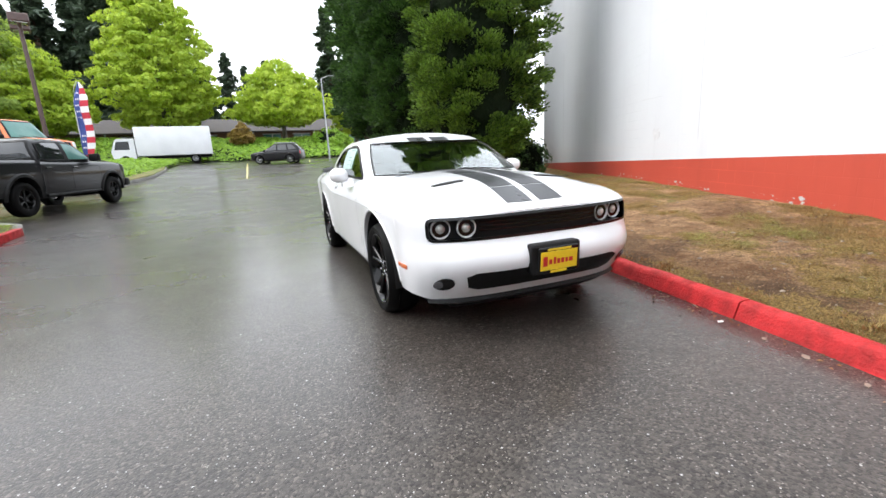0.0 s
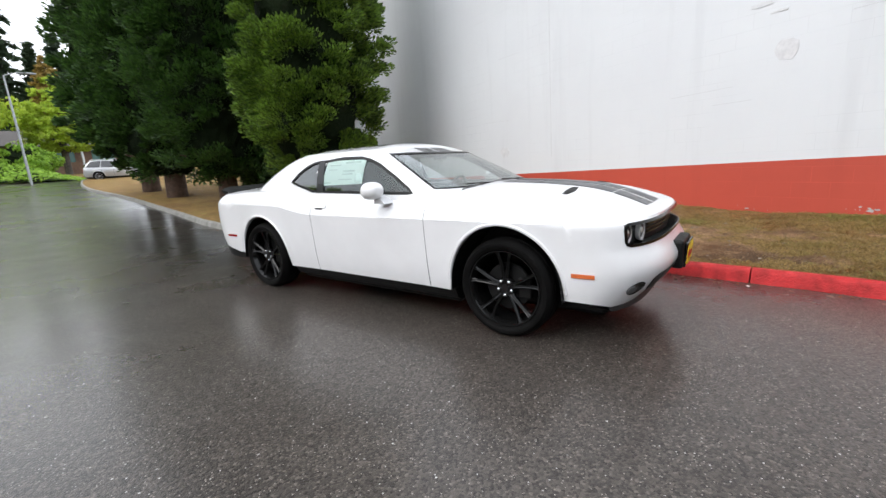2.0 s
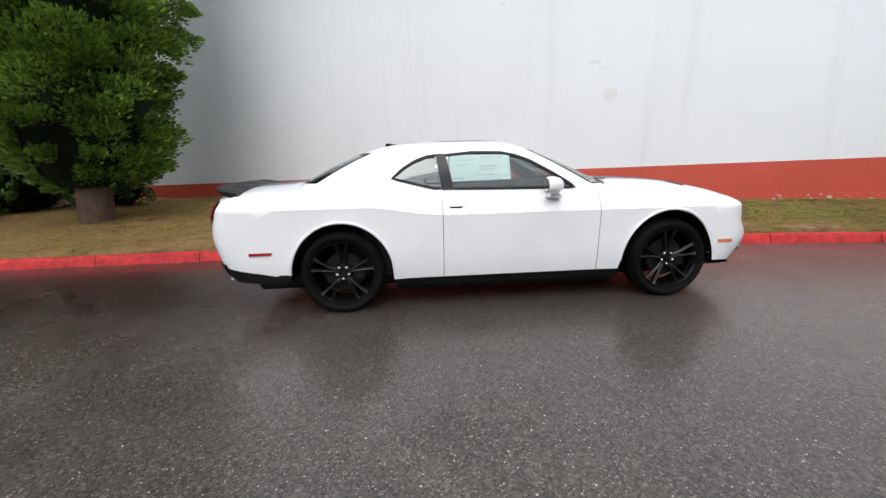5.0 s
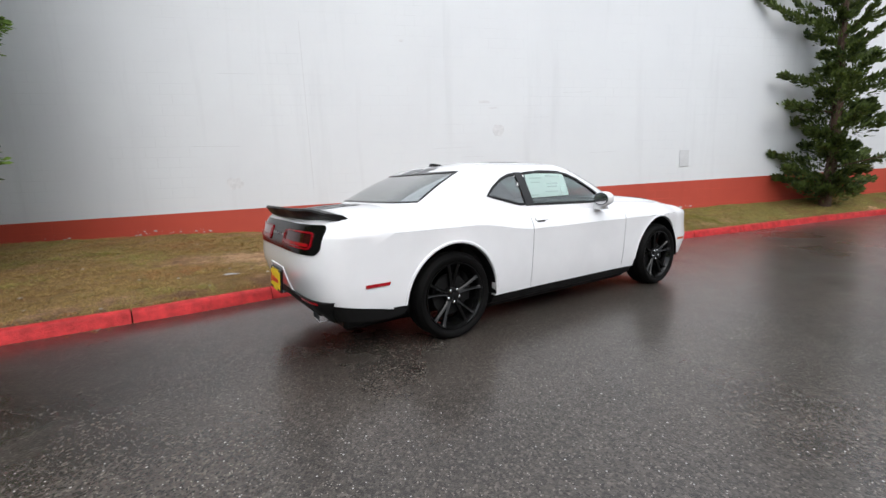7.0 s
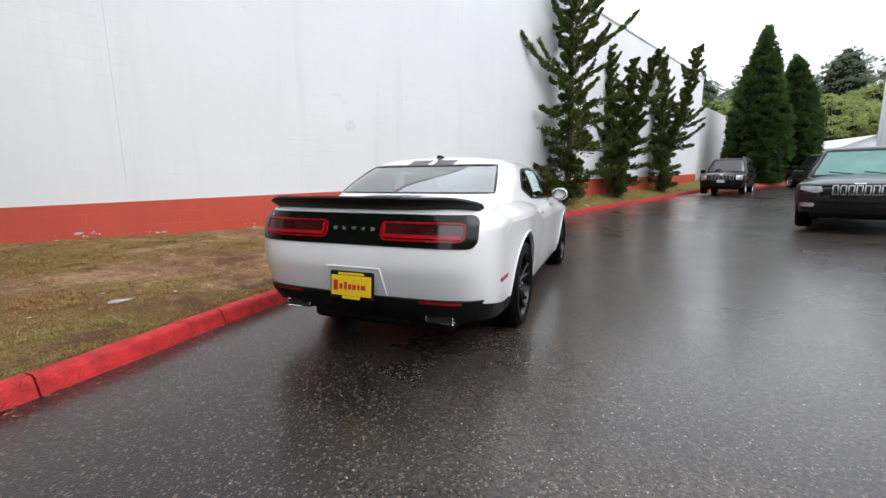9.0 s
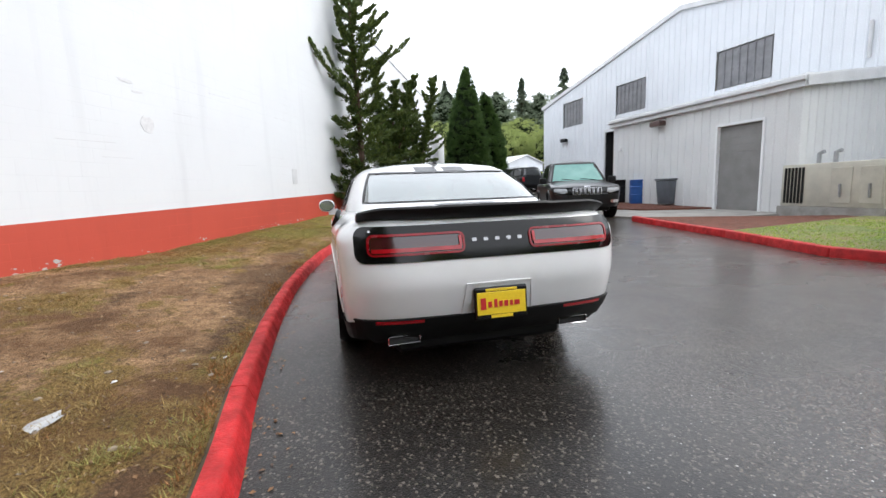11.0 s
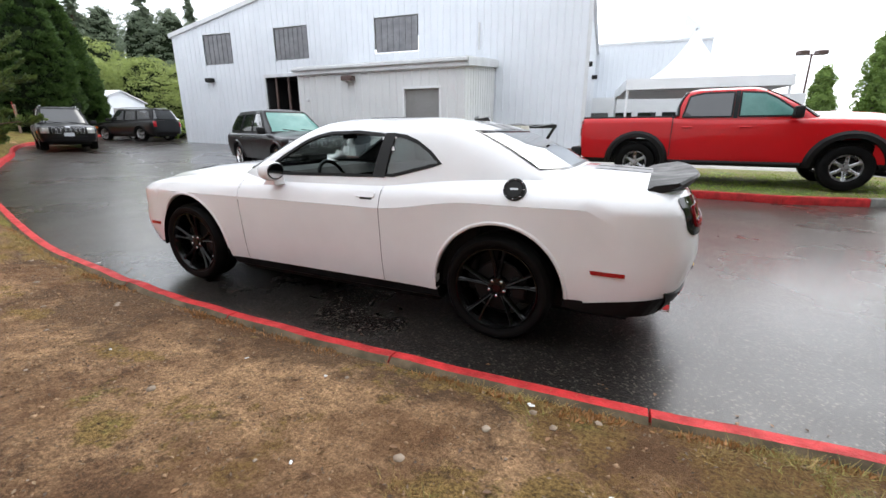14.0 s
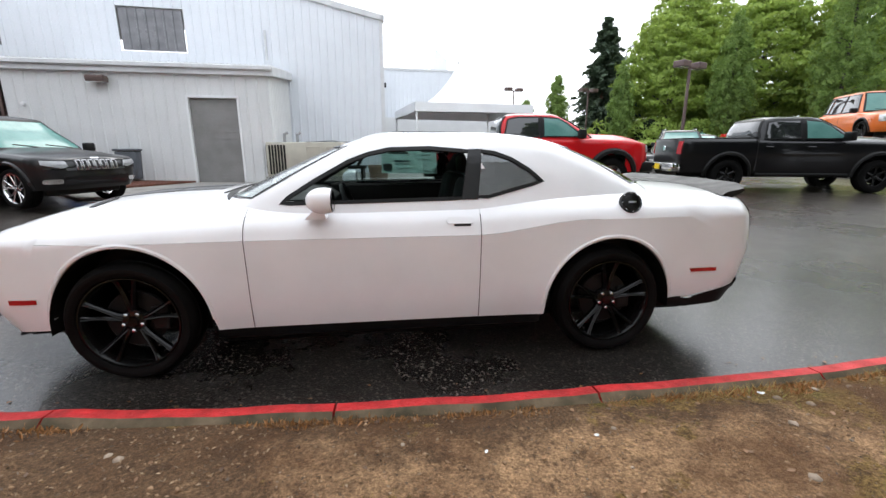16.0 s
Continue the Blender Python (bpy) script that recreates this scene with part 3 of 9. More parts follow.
def make_bank():
    bm = bmesh.new()
    xs = axis_steps([(-60, -30, 30), (-30, -8, 55), (-8, 6, 200), (6, 34, 80)])
    ny = 56
    rows = []
    for x in xs:
        k, w = kerb_y(x) + 0.10, max(wall_y(x), kerb_y(x) + 0.3) + 0.05
        if x < -14:
            w = max(w, k + 6)
        rows.append([bm.verts.new((x, k + (w - k) * j / ny, bank_z(x, k + (w - k) * j / ny))) for j in range(ny + 1)])
    for a, b in zip(rows, rows[1:]):
        for j in range(ny):
            bm.faces.new((a[j], b[j], b[j + 1], a[j + 1]))
    ob = part("grass_bank", bm, M["turf"], smooth=60)
    at = ob.data.attributes.new("cover", "FLOAT", "POINT")
    for v, d in zip(ob.data.vertices, at.data):
        d.value = cover(v.co.x, v.co.y)
    # darker soil in a band behind the kerb, in scattered patches and listed spots
    soil_tone = ob.data.attributes.new("soil_tone", "FLOAT", "POINT")
    for v, d in zip(ob.data.vertices, soil_tone.data):
        x, off = v.co.x, v.co.y - kerb_y(v.co.x) - 0.12
        d.value = 0.5 * math.exp(-(off / 0.28) ** 2) * max(0.0, min(1.0, 2.5 - abs(x) / 2.2)) + 0.3 * max(0.0, noise.noise(Vector((x * 1.1, v.co.y * 1.6, 61.0)))) + 0.35 * near_tufts(x, v.co.y, DARK_SOIL)
    lush = ob.data.attributes.new("lush", "FLOAT", "POINT")
    for v, d in zip(ob.data.vertices, lush.data):
        d.value = curve_at([(-60, 0.05), (-8, 0.0), (3.5, 0.0), (6.0, 0.14), (9, 0.2), (30, 0.2)], v.co.x)
    return ob


tagged(make_bank(), "patchy dry grass and bare soil strip behind the kerb", "grass", kind="structure")


def wall_pose():
    return pose(3.1, 3.76, 0, 0, 0, math.degrees(WALL_A))


def make_wall():
    """Local x runs along the wall face at y = 0, the face looks to -y."""
    wall = tagged(thing("wall_north", "", "", wall_pose()), "tall white painted block wall with a red band along its foot", "wall", kind="structure")
    c = math.cos(WALL_A)
    s0, s1 = (-11.9 - 3.1) / c, (27.2 - 3.1) / c
    top = 7.72
    red = lambda s: 0.985 + 0.0295 * (3.1 + s * c)
    foot = lambda s: red(s) - 0.70
    n = 60
    ss = [s0 + (s1 - s0) * i / n for i in range(n + 1)]

    def strip(lo, hi, y0, y1):
        bm = bmesh.new()
        rows = [[bm.verts.new((s, y0, lo(s))), bm.verts.new((s, y0, hi(s))), bm.verts.new((s, y1, hi(s))), bm.verts.new((s, y1, lo(s)))] for s in ss]
        for a, b in zip(rows, rows[1:]):
            for i in range(4):
                j = (i + 1) % 4
                bm.faces.new((a[i], b[i], b[j], a[j]))
        bm.faces.new(rows[0])
        bm.faces.new(rows[-1][::-1])
        bmesh.ops.recalc_face_normals(bm, faces=bm.faces)
        return bm

    part("white_face", strip(red, lambda s: top, 0.0, 0.3), M["wall_white"], wall)
    part("red_band", strip(foot, red, -0.003, 0.3), M["wall_red"], wall, "red painted lower band of the block wall")
    part("footing", strip(lambda s: -0.4, foot, 0.006, 0.3), M["bare"], wall, "bare chipped concrete footing")
    part("coping", box_bm(s0, s1, -0.04, 0.34, top, top + 0.1, 0.01), M["metal_trim"], wall, "pale metal coping")
    # the rest of the building behind the face
    part("side_face", box_bm(s1 - 0.3, s1, 0.3, 22, -0.4, top), M["wall_white"], wall)
    part("roof", box_bm(s0, s1 - 0.3, 0.3, 22, top - 0.3, top), M["metal_trim"], wall)
    part("back_face", box_bm(s0, s0 + 0.3, 0.3, 22, -0.4, top - 0.3), M["wall_white"], wall)
    # marks in the paint: repaired patch, vent, cracks
    def mark(name, s, z, w, h, mat, label, thick=0.006, rot=0):
        bm = bmesh.new()
        pts = []
        rnd = random.Random(int(s * 100))
        for k in range(12):
            a = 2 * math.pi * k / 12
            r = 1 + rnd.uniform(-0.18, 0.18)
            q = max(abs(math.cos(a)), abs(math.sin(a)))
            pts.append((w / 2 * math.cos(a) / q ** 0.7 * r, h / 2 * math.sin(a) / q ** 0.7 * r))
        prism(pts, -thick, 0.002, "Y", bm)
        return part(name, bm, mat, wall, label, m=pose(s, 0, z, 0, rot, 0))
    patch_mat = surf("chipped_paint_patch", (0.74, 0.74, 0.75), (0.63, 0.63, 0.64), 12, 90, 0.8, bumps=0.6)
    seam_mat = surf("hairline_crack", (0.64, 0.64, 0.65), (0.56, 0.56, 0.57), 12, 90, 0.9)
    mark("paint_patch", 0.0, 2.47, 0.24, 0.25, patch_mat, "round chipped patch in white paint")
    mark("paint_scar", -0.32, 3.08, 0.26, 0.05, patch_mat, "scraped paint")
    mark("paint_scar", -0.12, 2.95, 0.20, 0.03, patch_mat, "scraped paint")
    mark("paint_patch", -5.6, 1.45, 0.3, 0.24, patch_mat, "flaked paint patch")
    mark("paint_scar", -2.1, 4.3, 0.10, 0.05, patch_mat, "scraped paint")
    part("wall_vent", box_bm(-0.13, 0.13, -0.012, 0.002, -0.2, 0.2, 0.004), M["metal_trim"], wall, "flat painted vent cover", m=pose(4.75, 0, 1.76))
    for s, z, length, rot in ((-1.05, 2.1, 0.9, -2), (0.9, 2.75, 0.6, -1), (1.9, 3.3, 0.7, -2), (-0.6, 1.9, 0.5, -1), (-5.4, 3.6, 0.7, 0), (-5.9, 2.2, 0.9, 1), (4.2, 3.2, 0.6, 0), (2.6, 1.95, 0.7, -2)):
        part("crack", box_bm(-length / 2, length / 2, -0.003, 0.001, -0.0025, 0.0025), seam_mat, wall, "hairline crack", m=pose(s, 0, z, 0, rot, 0))
    for s in (-4.1, -13.0):
        part("joint", box_bm(-0.004, 0.004, -0.003, 0.001, -1.6, 1.7), seam_mat, wall, "vertical movement joint", m=pose(s, 0, 2.9, 0, -1, 0))
    chips = bmesh.new()
    rnd = random.Random(77)
    for _ in range(260):
        s = rnd.uniform(-9.5, 6.0)
        if noise.noise(Vector((s * 0.8, 3.0, 1.0))) < -0.05:
            continue
        h = 0.115 + 0.24 + rnd.uniform(-0.10, 0.10)
        h = bank_z(3.1 + s * c, wall_y(3.1 + s * c) - 0.05) + rnd.uniform(-0.01, 0.10)
        r = 0.006 + 0.045 * rnd.random() ** 4
        ring = [(s + r * rnd.uniform(0.6, 1.5) * math.cos(2 * math.pi * k / 7), h + 0.6 * r * rnd.uniform(0.5, 1.2) * math.sin(2 * math.pi * k / 7)) for k in range(7)]
        prism(ring, -0.0045, 0.0, "Y", chips)
    tagged(part("flaked_paint", chips, M["bare_pale"], wall, "flaked pale patches along the foot"), "flaked pale patches along the foot", kind="stuff")
    # lower wing at the far end
    wing = tagged(thing("wall_wing", "", "", wall_pose()), "lower white wing at the end of the block wall", "wall", kind="structure")
    part("wing_face", box_bm(s1 + 0.02, s1 + 9, 0.3, 0.6, 0.2, 6.3), M["wall_white"], wing)
    part("wing_roof", box_bm(s1 + 0.02, s1 + 9, 0.6, 12, 6.0, 6.3), M["metal_trim"], wing)
    return wall


make_wall()


def kerb_piece(x0, x1, material, name, parent, y_of, flip=1, h=0.122, w=0.142):
    """One cast kerb stone with a rounded road edge, following the curve."""
    bm = bmesh.new()
    prof = [(-0.03, -0.02), (0.008, h - 0.035), (0.017, h - 0.012), (0.038, h), (0.106, h + 0.003), (0.114, h - 0.005), (w - 0.012, h - 0.018), (w, h - 0.032), (w, -0.02)]
    rows = []
    n = 12
    for i in range(n + 1):
        x = x0 + (x1 - x0) * i / n
        slope = (y_of(x + 0.05) - y_of(x - 0.05)) / 0.1
        nx, ny = -slope / math.hypot(1, slope), 1 / math.hypot(1, slope)
        wob = 0.012 * noise.noise(Vector((x * 3, 5.0, 1.0))) - 0.02 * max(0.0, noise.noise(Vector((x * 9, 2.0, 1.0))) - 0.35)
        rows.append([bm.verts.new((x + nx * a * flip, y_of(x) + ny * a * flip, ground_z(x, y_of(x)) + b + (wob if b > 0 else 0))) for a, b in prof])
    for a, b in zip(rows, rows[1:]):
        for j in range(len(prof) - 1):
            bm.faces.new((a[j], b[j], b[j + 1], a[j + 1]))
    bm.faces.new(rows[0])
    bm.faces.new(rows[-1])
    bmesh.ops.recalc_face_normals(bm, faces=bm.faces)
    for f in bm.faces:
        if f.calc_center_median().y > y_of(f.calc_center_median().x) + 0.107:
            f.material_index = 1
    return part(name, bm, [material, M["kerb_side"]], parent, smooth=40)


def make_kerb():
    kerb = tagged(thing("kerb", "", ""), "red painted concrete kerb, chipped, bare grey further on", "kerb", kind="structure")
    x = -44.0
    rnd = random.Random(4)
    while x < 33:
        length = 1.33 if -9 < x < 9 else 2.6
        if x < -6.4 < x + length:
            length = -6.4 - x
        kerb_piece(x + 0.006, x + length - 0.006, M["kerb_grey"] if x < -6.45 else M["kerb_red"], "kerb_stone", kerb, kerb_y)
        x += length
    return kerb


make_kerb()

# ---- the white coupe ----
NB, NB_R = 3.1, 5.2
W_Z = [(0.15, 0.84), (0.24, 0.88), (0.35, 0.915), (0.5, 0.938), (0.62, 0.948), (0.76, 0.958), (0.877, 0.965)]
W_UP = [(0.877, 0.965), (0.93, 0.946), (0.98, 0.923), (1.05, 0.883), (1.12, 0.82)]
CREASE = 0.877
T_X = [(-2.0, 0.975), (-1.5, 1.0), (-1.0, 0.995), (-0.4, 0.985), (0.6, 0.985), (1.2, 0.995), (1.55, 0.99), (1.9, 0.955)]
XF_Z = [(0.15, 2.13), (0.22, 2.20), (0.30, 2.27), (0.38, 2.345), (0.46, 2.415), (0.53, 2.46), (0.58, 2.475), (0.64, 2.455), (0.72, 2.41), (0.80, 2.40), (0.87, 2.38), (0.90, 2.34), (0.95, 2.2), (1.1, 1.95)]
XR_Z = [(0.15, -2.3), (0.30, -2.42), (0.45, -2.55), (0.58, -2.60), (0.72, -2.63), (0.84, -2.62), (0.95, -2.59), (1.05, -2.545), (1.10, -2.49), (1.16, -2.4)]
RIM_X = [(-2.6, 1.055), (-2.2, 1.085), (-1.6, 1.10), (-1.0, 1.095), (-0.6, 1.08), (0.0, 1.072), (0.62, 1.06), (1.0, 1.035), (1.5, 1.005), (1.9, 0.965), (2.15, 0.925), (2.35, 0.885), (2.45, 0.87)]
TOP_X = [(-2.6, 1.10), (-2.3, 1.13), (-1.9, 1.15), (-1.0, 1.15), (0.6, 1.12), (1.0, 1.105), (1.4, 1.09), (1.8, 1.055), (2.1, 0.985), (2.3, 0.915), (2.42, 0.875)]
ARCHES = ((1.462, 0.372, 0.440, 0.484), (-1.472, 0.372, 0.436, 0.464))
XC_F, XC_R = 1.9, -2.0


def rim_z(x):
    return spline_at(RIM_X, x)


def hip(x):
    """Rise of the waist crease over the rear wheel."""
    s = min(1.0, max(0.0, (-x - 0.55) / 0.75))
    return 0.085 * s * s * (3 - 2 * s)


def half_width(x, z):
    """Half width of the flank at x and z; the last few centimetres below the rim roll inwards."""
    lift = hip(x) * min(1.0, max(0.0, (z - 0.55) / 0.3))
    w = spline_at(W_Z if z - lift < CREASE else W_UP, z - lift) * spline_at(T_X, x)
    r = rim_z(x)
    roll = max(0.0, min(1.0, (z - (r - 0.13)) / 0.13))
    w -= 0.085 * roll ** 2.2
    # swelling over the wheels
    for xc, zc, rx, rz in ARCHES:
        d = math.hypot((x - xc) / rx, (z - zc) / rz)
        if d < 1.45:
            w += 0.010 * max(0.0, 1 - abs(d - 1.03) / 0.42) ** 2
    return w


def shell(q, z):
    """Point of the half body at column q and height z. q in [-2.., 2..] along the flank; beyond the corner centres it turns to the nose or tail: there q is (sign, y share)."""
    kind, v = q
    if kind == "side":
        return Vector((v, half_width(v, z), z))
    xc, xe = (XC_F, spline_at(XF_Z, z)) if kind == "front" else (XC_R, spline_at(XR_Z, z))
    b = half_width(xc, z)
    a = xe - xc
    y = v * b
    n = NB if kind == "front" else NB_R
    return Vector((xc + a * max(0.0, 1 - v ** n) ** (1 / n), y, z))


def floor_z(q):
    """Lower edge of the white panels at a column."""
    kind, v = q
    if kind == "side":
        base = 0.325
        if v > 1.475:
            base = 0.36
        if v < -1.475:
            base = 0.385
        for xc, zc, rx, rz in ARCHES:
            d = (v - xc) / rx
            if abs(d) < 1:
                base = max(base, zc + rz * math.sqrt(1 - d * d))
        return base
    if kind == "front":
        return 0.36 - 0.10 * min(1, (1 - v) * 3)
    return 0.385 + 0.11 * max(0.0, 1 - v ** NB_R) ** (1 / NB_R)


def top_z(q):
    kind, v = q
    if kind == "side":
        return rim_z(v)
    if kind == "front":
        return 0.965 + (0.878 - 0.965) * min(1, (1 - v) * 4.5) ** 0.5
    return 1.075 + (1.085 - 1.075) * min(1, (1 - v) * 4)


def columns():
    c = [("front", math.sin(math.pi / 2 * i / 16)) for i in range(16)]
    c = sorted(c + [("front", 0.872)], key=lambda q: q[1])
    c += [("front", 1 - (1 - math.sin(math.pi / 2 * 15 / 16)) * (1 - i / 5) ** 2) for i in range(1, 5)]
    xs = set()
    for i in range(0, 79):
        xs.add(round(1.9 - 3.9 * i / 78, 4))
    for xc, zc, rx, rz in ARCHES:
        for k in range(1, 24):
            xs.add(round(xc + rx * math.cos(math.pi * k / 24), 4))
        for e in (-1, 1):
            xs.add(round(xc + e * rx * 1.0005, 4))
    xs = sorted(xs, reverse=True)
    keep = []
    for x in xs:
        if not keep or keep[-1] - x > 0.006:
            keep.append(x)
    c += [("side", x) for x in keep]
    c += [("rear", 1 - (1 - math.sin(math.pi / 2 * 15 / 16)) * (1 - i / 5) ** 2) for i in range(4, 0, -1)]
    c += [("rear", math.sin(math.pi / 2 * i / 16)) for i in range(15, -1, -1)]
    return c


GRILLE_Z, GRILLE_V = (0.735, 0.868), 0.872
COLS = columns()
NR = 30


def sheet(cols, side, rows=NR, inset=0.0, lip=True):
    """Outer skin over some columns, one side of the car (side = 1 left, -1 right), with the lower lip turned in."""
    bm = bmesh.new()
    grid = []
    for q in cols:
        lo, hi = floor_z(q), top_z(q)
        col = []
        for k in range(rows + 1):
            f = k / rows
            f = 0.5 * f + 0.5 * (1 - (1 - f) ** 1.8)
            z = lo + (hi - lo) * f
            if q[0] == "front":
                a, b = GRILLE_Z
                z = lo + (a - lo) * k / 14 if k <= 14 else (a + (b - a) * (k - 14) / 8 if k <= 22 else b + (hi - b) * (k - 22) / (rows - 22))
            if q[0] == "side":
                zc = CREASE + hip(q[1])
                z = lo + (zc - 0.0006 - lo) * (1 - (1 - k / 17) ** 1.3) if k <= 17 else zc + 0.0006 + (hi - zc - 0.0006) * (k - 18) / (rows - 18)
            col.append(shell(q, z))
        if lip:
            p = col[0].copy()
            p.y -= 0.05 * (1 if q[0] == "side" else q[1])
            if q[0] != "side":
                p.x -= 0.04 if q[0] == "front" else -0.04
            p.z += 0.004
            col.insert(0, p)
        grid.append([bm.verts.new((p.x, p.y * side, p.z)) for p in col])
    for a, b in zip(grid, grid[1:]):
        for j in range(len(a) - 1):
            mid = (a[j].co + b[j + 1].co) / 2
            if (a[j].co - a[j + 1].co).length < 0.0015 and (b[j].co - b[j + 1].co).length < 0.0015:
                continue
            if mid.x > 2.0 and abs(mid.y) < 0.80 and GRILLE_Z[0] < mid.z < GRILLE_Z[1]:
                continue
            if (a[j].co - b[j].co).length + (a[j + 1].co - b[j + 1].co).length > 1e-5:
                bm.faces.new((a[j], b[j], b[j + 1], a[j + 1]))
    return bm, grid


def top_h(x, y):
    yr = max(0.05, half_width(max(XC_R, min(XC_F, x)), rim_z(x)))
    f = min(1.0, abs(y) / yr)
    z = rim_z(x) + (spline_at(TOP_X, x) - rim_z(x)) * (1 - f ** 2.3)
    # raised middle of the bonnet
    if x > 0.9:
        e = max(0.0, min(1, (0.68 - abs(y)) / 0.08))
        fade = max(0.0, min(1, (2.25 - x) / 0.25))
        z += 0.016 * e * e * (3 - 2 * e) * fade
    return z


def join(target, extra):
    me = bpy.data.meshes.new("tmp")
    extra.to_mesh(me)
    extra.free()
    target.from_mesh(me)
    bpy.data.meshes.remove(me)
    return target


def lid(cols, side, steps=14):
    """Upper skin from the rim to the middle line over some columns."""
    bm = bmesh.new()
    grid = []
    for q in cols:
        e = shell(q, top_z(q))
        cx = e.x if q[0] == "side" else (XC_F + (e.x - XC_F) * 1.0 if q[0] == "front" else XC_R + (e.x - XC_R))
        row = []
        for k in range(steps + 1):
            f = k / steps
            f = f ** 1.25
            x, y = e.x + (cx - e.x) * f, e.y * (1 - f)
            z = top_h(x, y)
            if k == 0:
                z = e.z
            else:
                blend = min(1.0, f / 0.12)
                z = e.z + (z - e.z) * blend if q[0] != "side" else z
            row.append(bm.verts.new((x, y * side, z)))
        grid.append(row)
    for a, b in zip(grid, grid[1:]):
        for j in range(steps):
            c = (a[j].co + b[j + 1].co) / 2
            if -1.80 < c.x < 0.98 and abs(c.y) < side_y(c.x, 1.06 if c.x < 0.5 else 1.125) - (0.03 if c.x < 0.5 else 0.075):
                continue
            if (a[j].co - b[j].co).length + (a[j + 1].co - b[j + 1].co).length > 1e-5:
                bm.faces.new((a[j], b[j], b[j + 1], a[j + 1]))
    return bm


def finish(bm):
    bmesh.ops.remove_doubles(bm, verts=bm.verts, dist=0.0006)
    bmesh.ops.recalc_face_normals(bm, faces=bm.faces)
    return bm


# greenhouse
G_F = [(1.00, 1.13), (1.08, 1.02), (1.20, 0.78), (1.30, 0.565), (1.40, 0.33), (1.46, 0.16)]
G_R = [(1.00, -2.04), (1.10, -1.93), (1.18, -1.80), (1.28, -1.61), (1.36, -1.43), (1.42, -1.27), (1.465, -1.12)]
G_W = [(1.00, 0.87), (1.07, 0.845), (1.19, 0.808), (1.30, 0.765), (1.38, 0.722), (1.42, 0.69), (1.465, 0.63)]
G_C, G_N = -0.25, 5.0
G_TOP = 1.458


def cabin_point(a, z):
    """Skin of the cabin at contour angle a (0 nose, pi/2 side, pi tail) and height z."""
    c, s = math.cos(a), math.sin(a)
    ex = spline_at(G_F, z) if c > 0 else spline_at(G_R, z)
    n = G_N if c > 0 else 6.0
    x = G_C + (ex - G_C) * abs(c) ** (2 / n)
    return Vector((x, spline_at(G_W, z) * abs(s) ** (2 / n), z))


def side_y(x, z):
    """Half width of the cabin skin at x and z."""
    ex = spline_at(G_F, z) if x > G_C else spline_at(G_R, z)
    n = G_N if x > G_C else 6.0
    f = min(1.0, abs((x - G_C) / (ex - G_C)))
    return spline_at(G_W, z) * max(0.0, 1 - f ** n) ** (1 / n)


def front_x(y, z, rear=False):
    ex, n = (spline_at(G_R, z), 6.0) if rear else (spline_at(G_F, z), G_N)
    f = min(1.0, abs(y) / spline_at(G_W, z))
    return G_C + (ex - G_C) * max(0.0, 1 - f ** n) ** (1 / n)


DOOR_GLASS = [(-0.50, 1.092), (-0.555, 1.375), (-0.30, 1.395), (-0.05, 1.388), (0.08, 1.36), (0.20, 1.315), (0.40, 1.205), (0.56, 1.105), (0.60, 1.072)]
QUARTER_GLASS = [(-1.02, 1.19), (-0.93, 1.265), (-0.82, 1.33), (-0.72, 1.365), (-0.625, 1.378), (-0.585, 1.10), (-0.66, 1.098)]


def shield_poly(rear):
    zs = [1.10 + (1.405 - 1.10) * i / 8 for i in range(9)] if not rear else [1.165 + (1.405 - 1.165) * i / 8 for i in range(9)]
    share = 0.90 if not rear else 0.88
    right = [(spline_at(G_W, z) * share, z) for z in zs]
    return right + [(-y, z) for y, z in reversed(right)]


def inside(poly, a, b):
    hit = False
    for (x0, y0), (x1, y1) in zip(poly, poly[1:] + poly[:1]):
        if (y0 > b) != (y1 > b) and a < (x1 - x0) * (b - y0) / (y1 - y0) + x0:
            hit = not hit
    return hit


def make_cabin():
    bm = bmesh.new()
    na, nz = 260, 44
    grid = []
    for i in range(na + 1):
        a = math.pi * i / na
        col = [cabin_point(a, 1.0 + (G_TOP - 1.0) * k / nz) for k in range(nz + 1)]
        rim = col[-1]
        for k in range(1, 13):
            f = (k / 12) ** 1.15
            crown = 0.060 * (1 - (1 - f) ** 2.2)
            col.append(Vector((rim.x + (G_C * 0.6 + rim.x * 0.4 - rim.x) * f, rim.y * (1 - f), G_TOP + crown)))
        grid.append(col)
    ws, rg = shield_poly(False), shield_poly(True)
    for side in (1, -1):
        vs = [[bm.verts.new((p.x, p.y * side, p.z)) for p in col] for col in grid]
        for i in range(na):
            for j in range(len(grid[0]) - 1):
                c = (grid[i][j] + grid[i + 1][j + 1]) / 2
                a = math.pi * (i + 0.5) / na
                if j < nz:
                    if inside(DOOR_GLASS, c.x, c.z) or inside(QUARTER_GLASS, c.x, c.z):
                        if 0.15 * math.pi < a < 0.85 * math.pi or c.y > 0.5 and -1.1 < c.x < 0.62 and c.y > 0.86 * spline_at(G_W, c.z):
                            continue
                    if a < math.pi / 2 and c.x > 0.2 and inside(ws, c.y, c.z):
                        continue
                    if a > math.pi / 2 and c.x < -1.1 and inside(rg, c.y, c.z):
                        continue
                if (vs[i][j].co - vs[i + 1][j].co).length + (vs[i][j + 1].co - vs[i + 1][j + 1].co).length > 1e-6:
                    bm.faces.new((vs[i][j], vs[i + 1][j], vs[i + 1][j + 1], vs[i][j + 1]))
    bmesh.ops.remove_doubles(bm, verts=bm.verts, dist=0.0004)
    bmesh.ops.recalc_face_normals(bm, faces=bm.faces)
    return bm


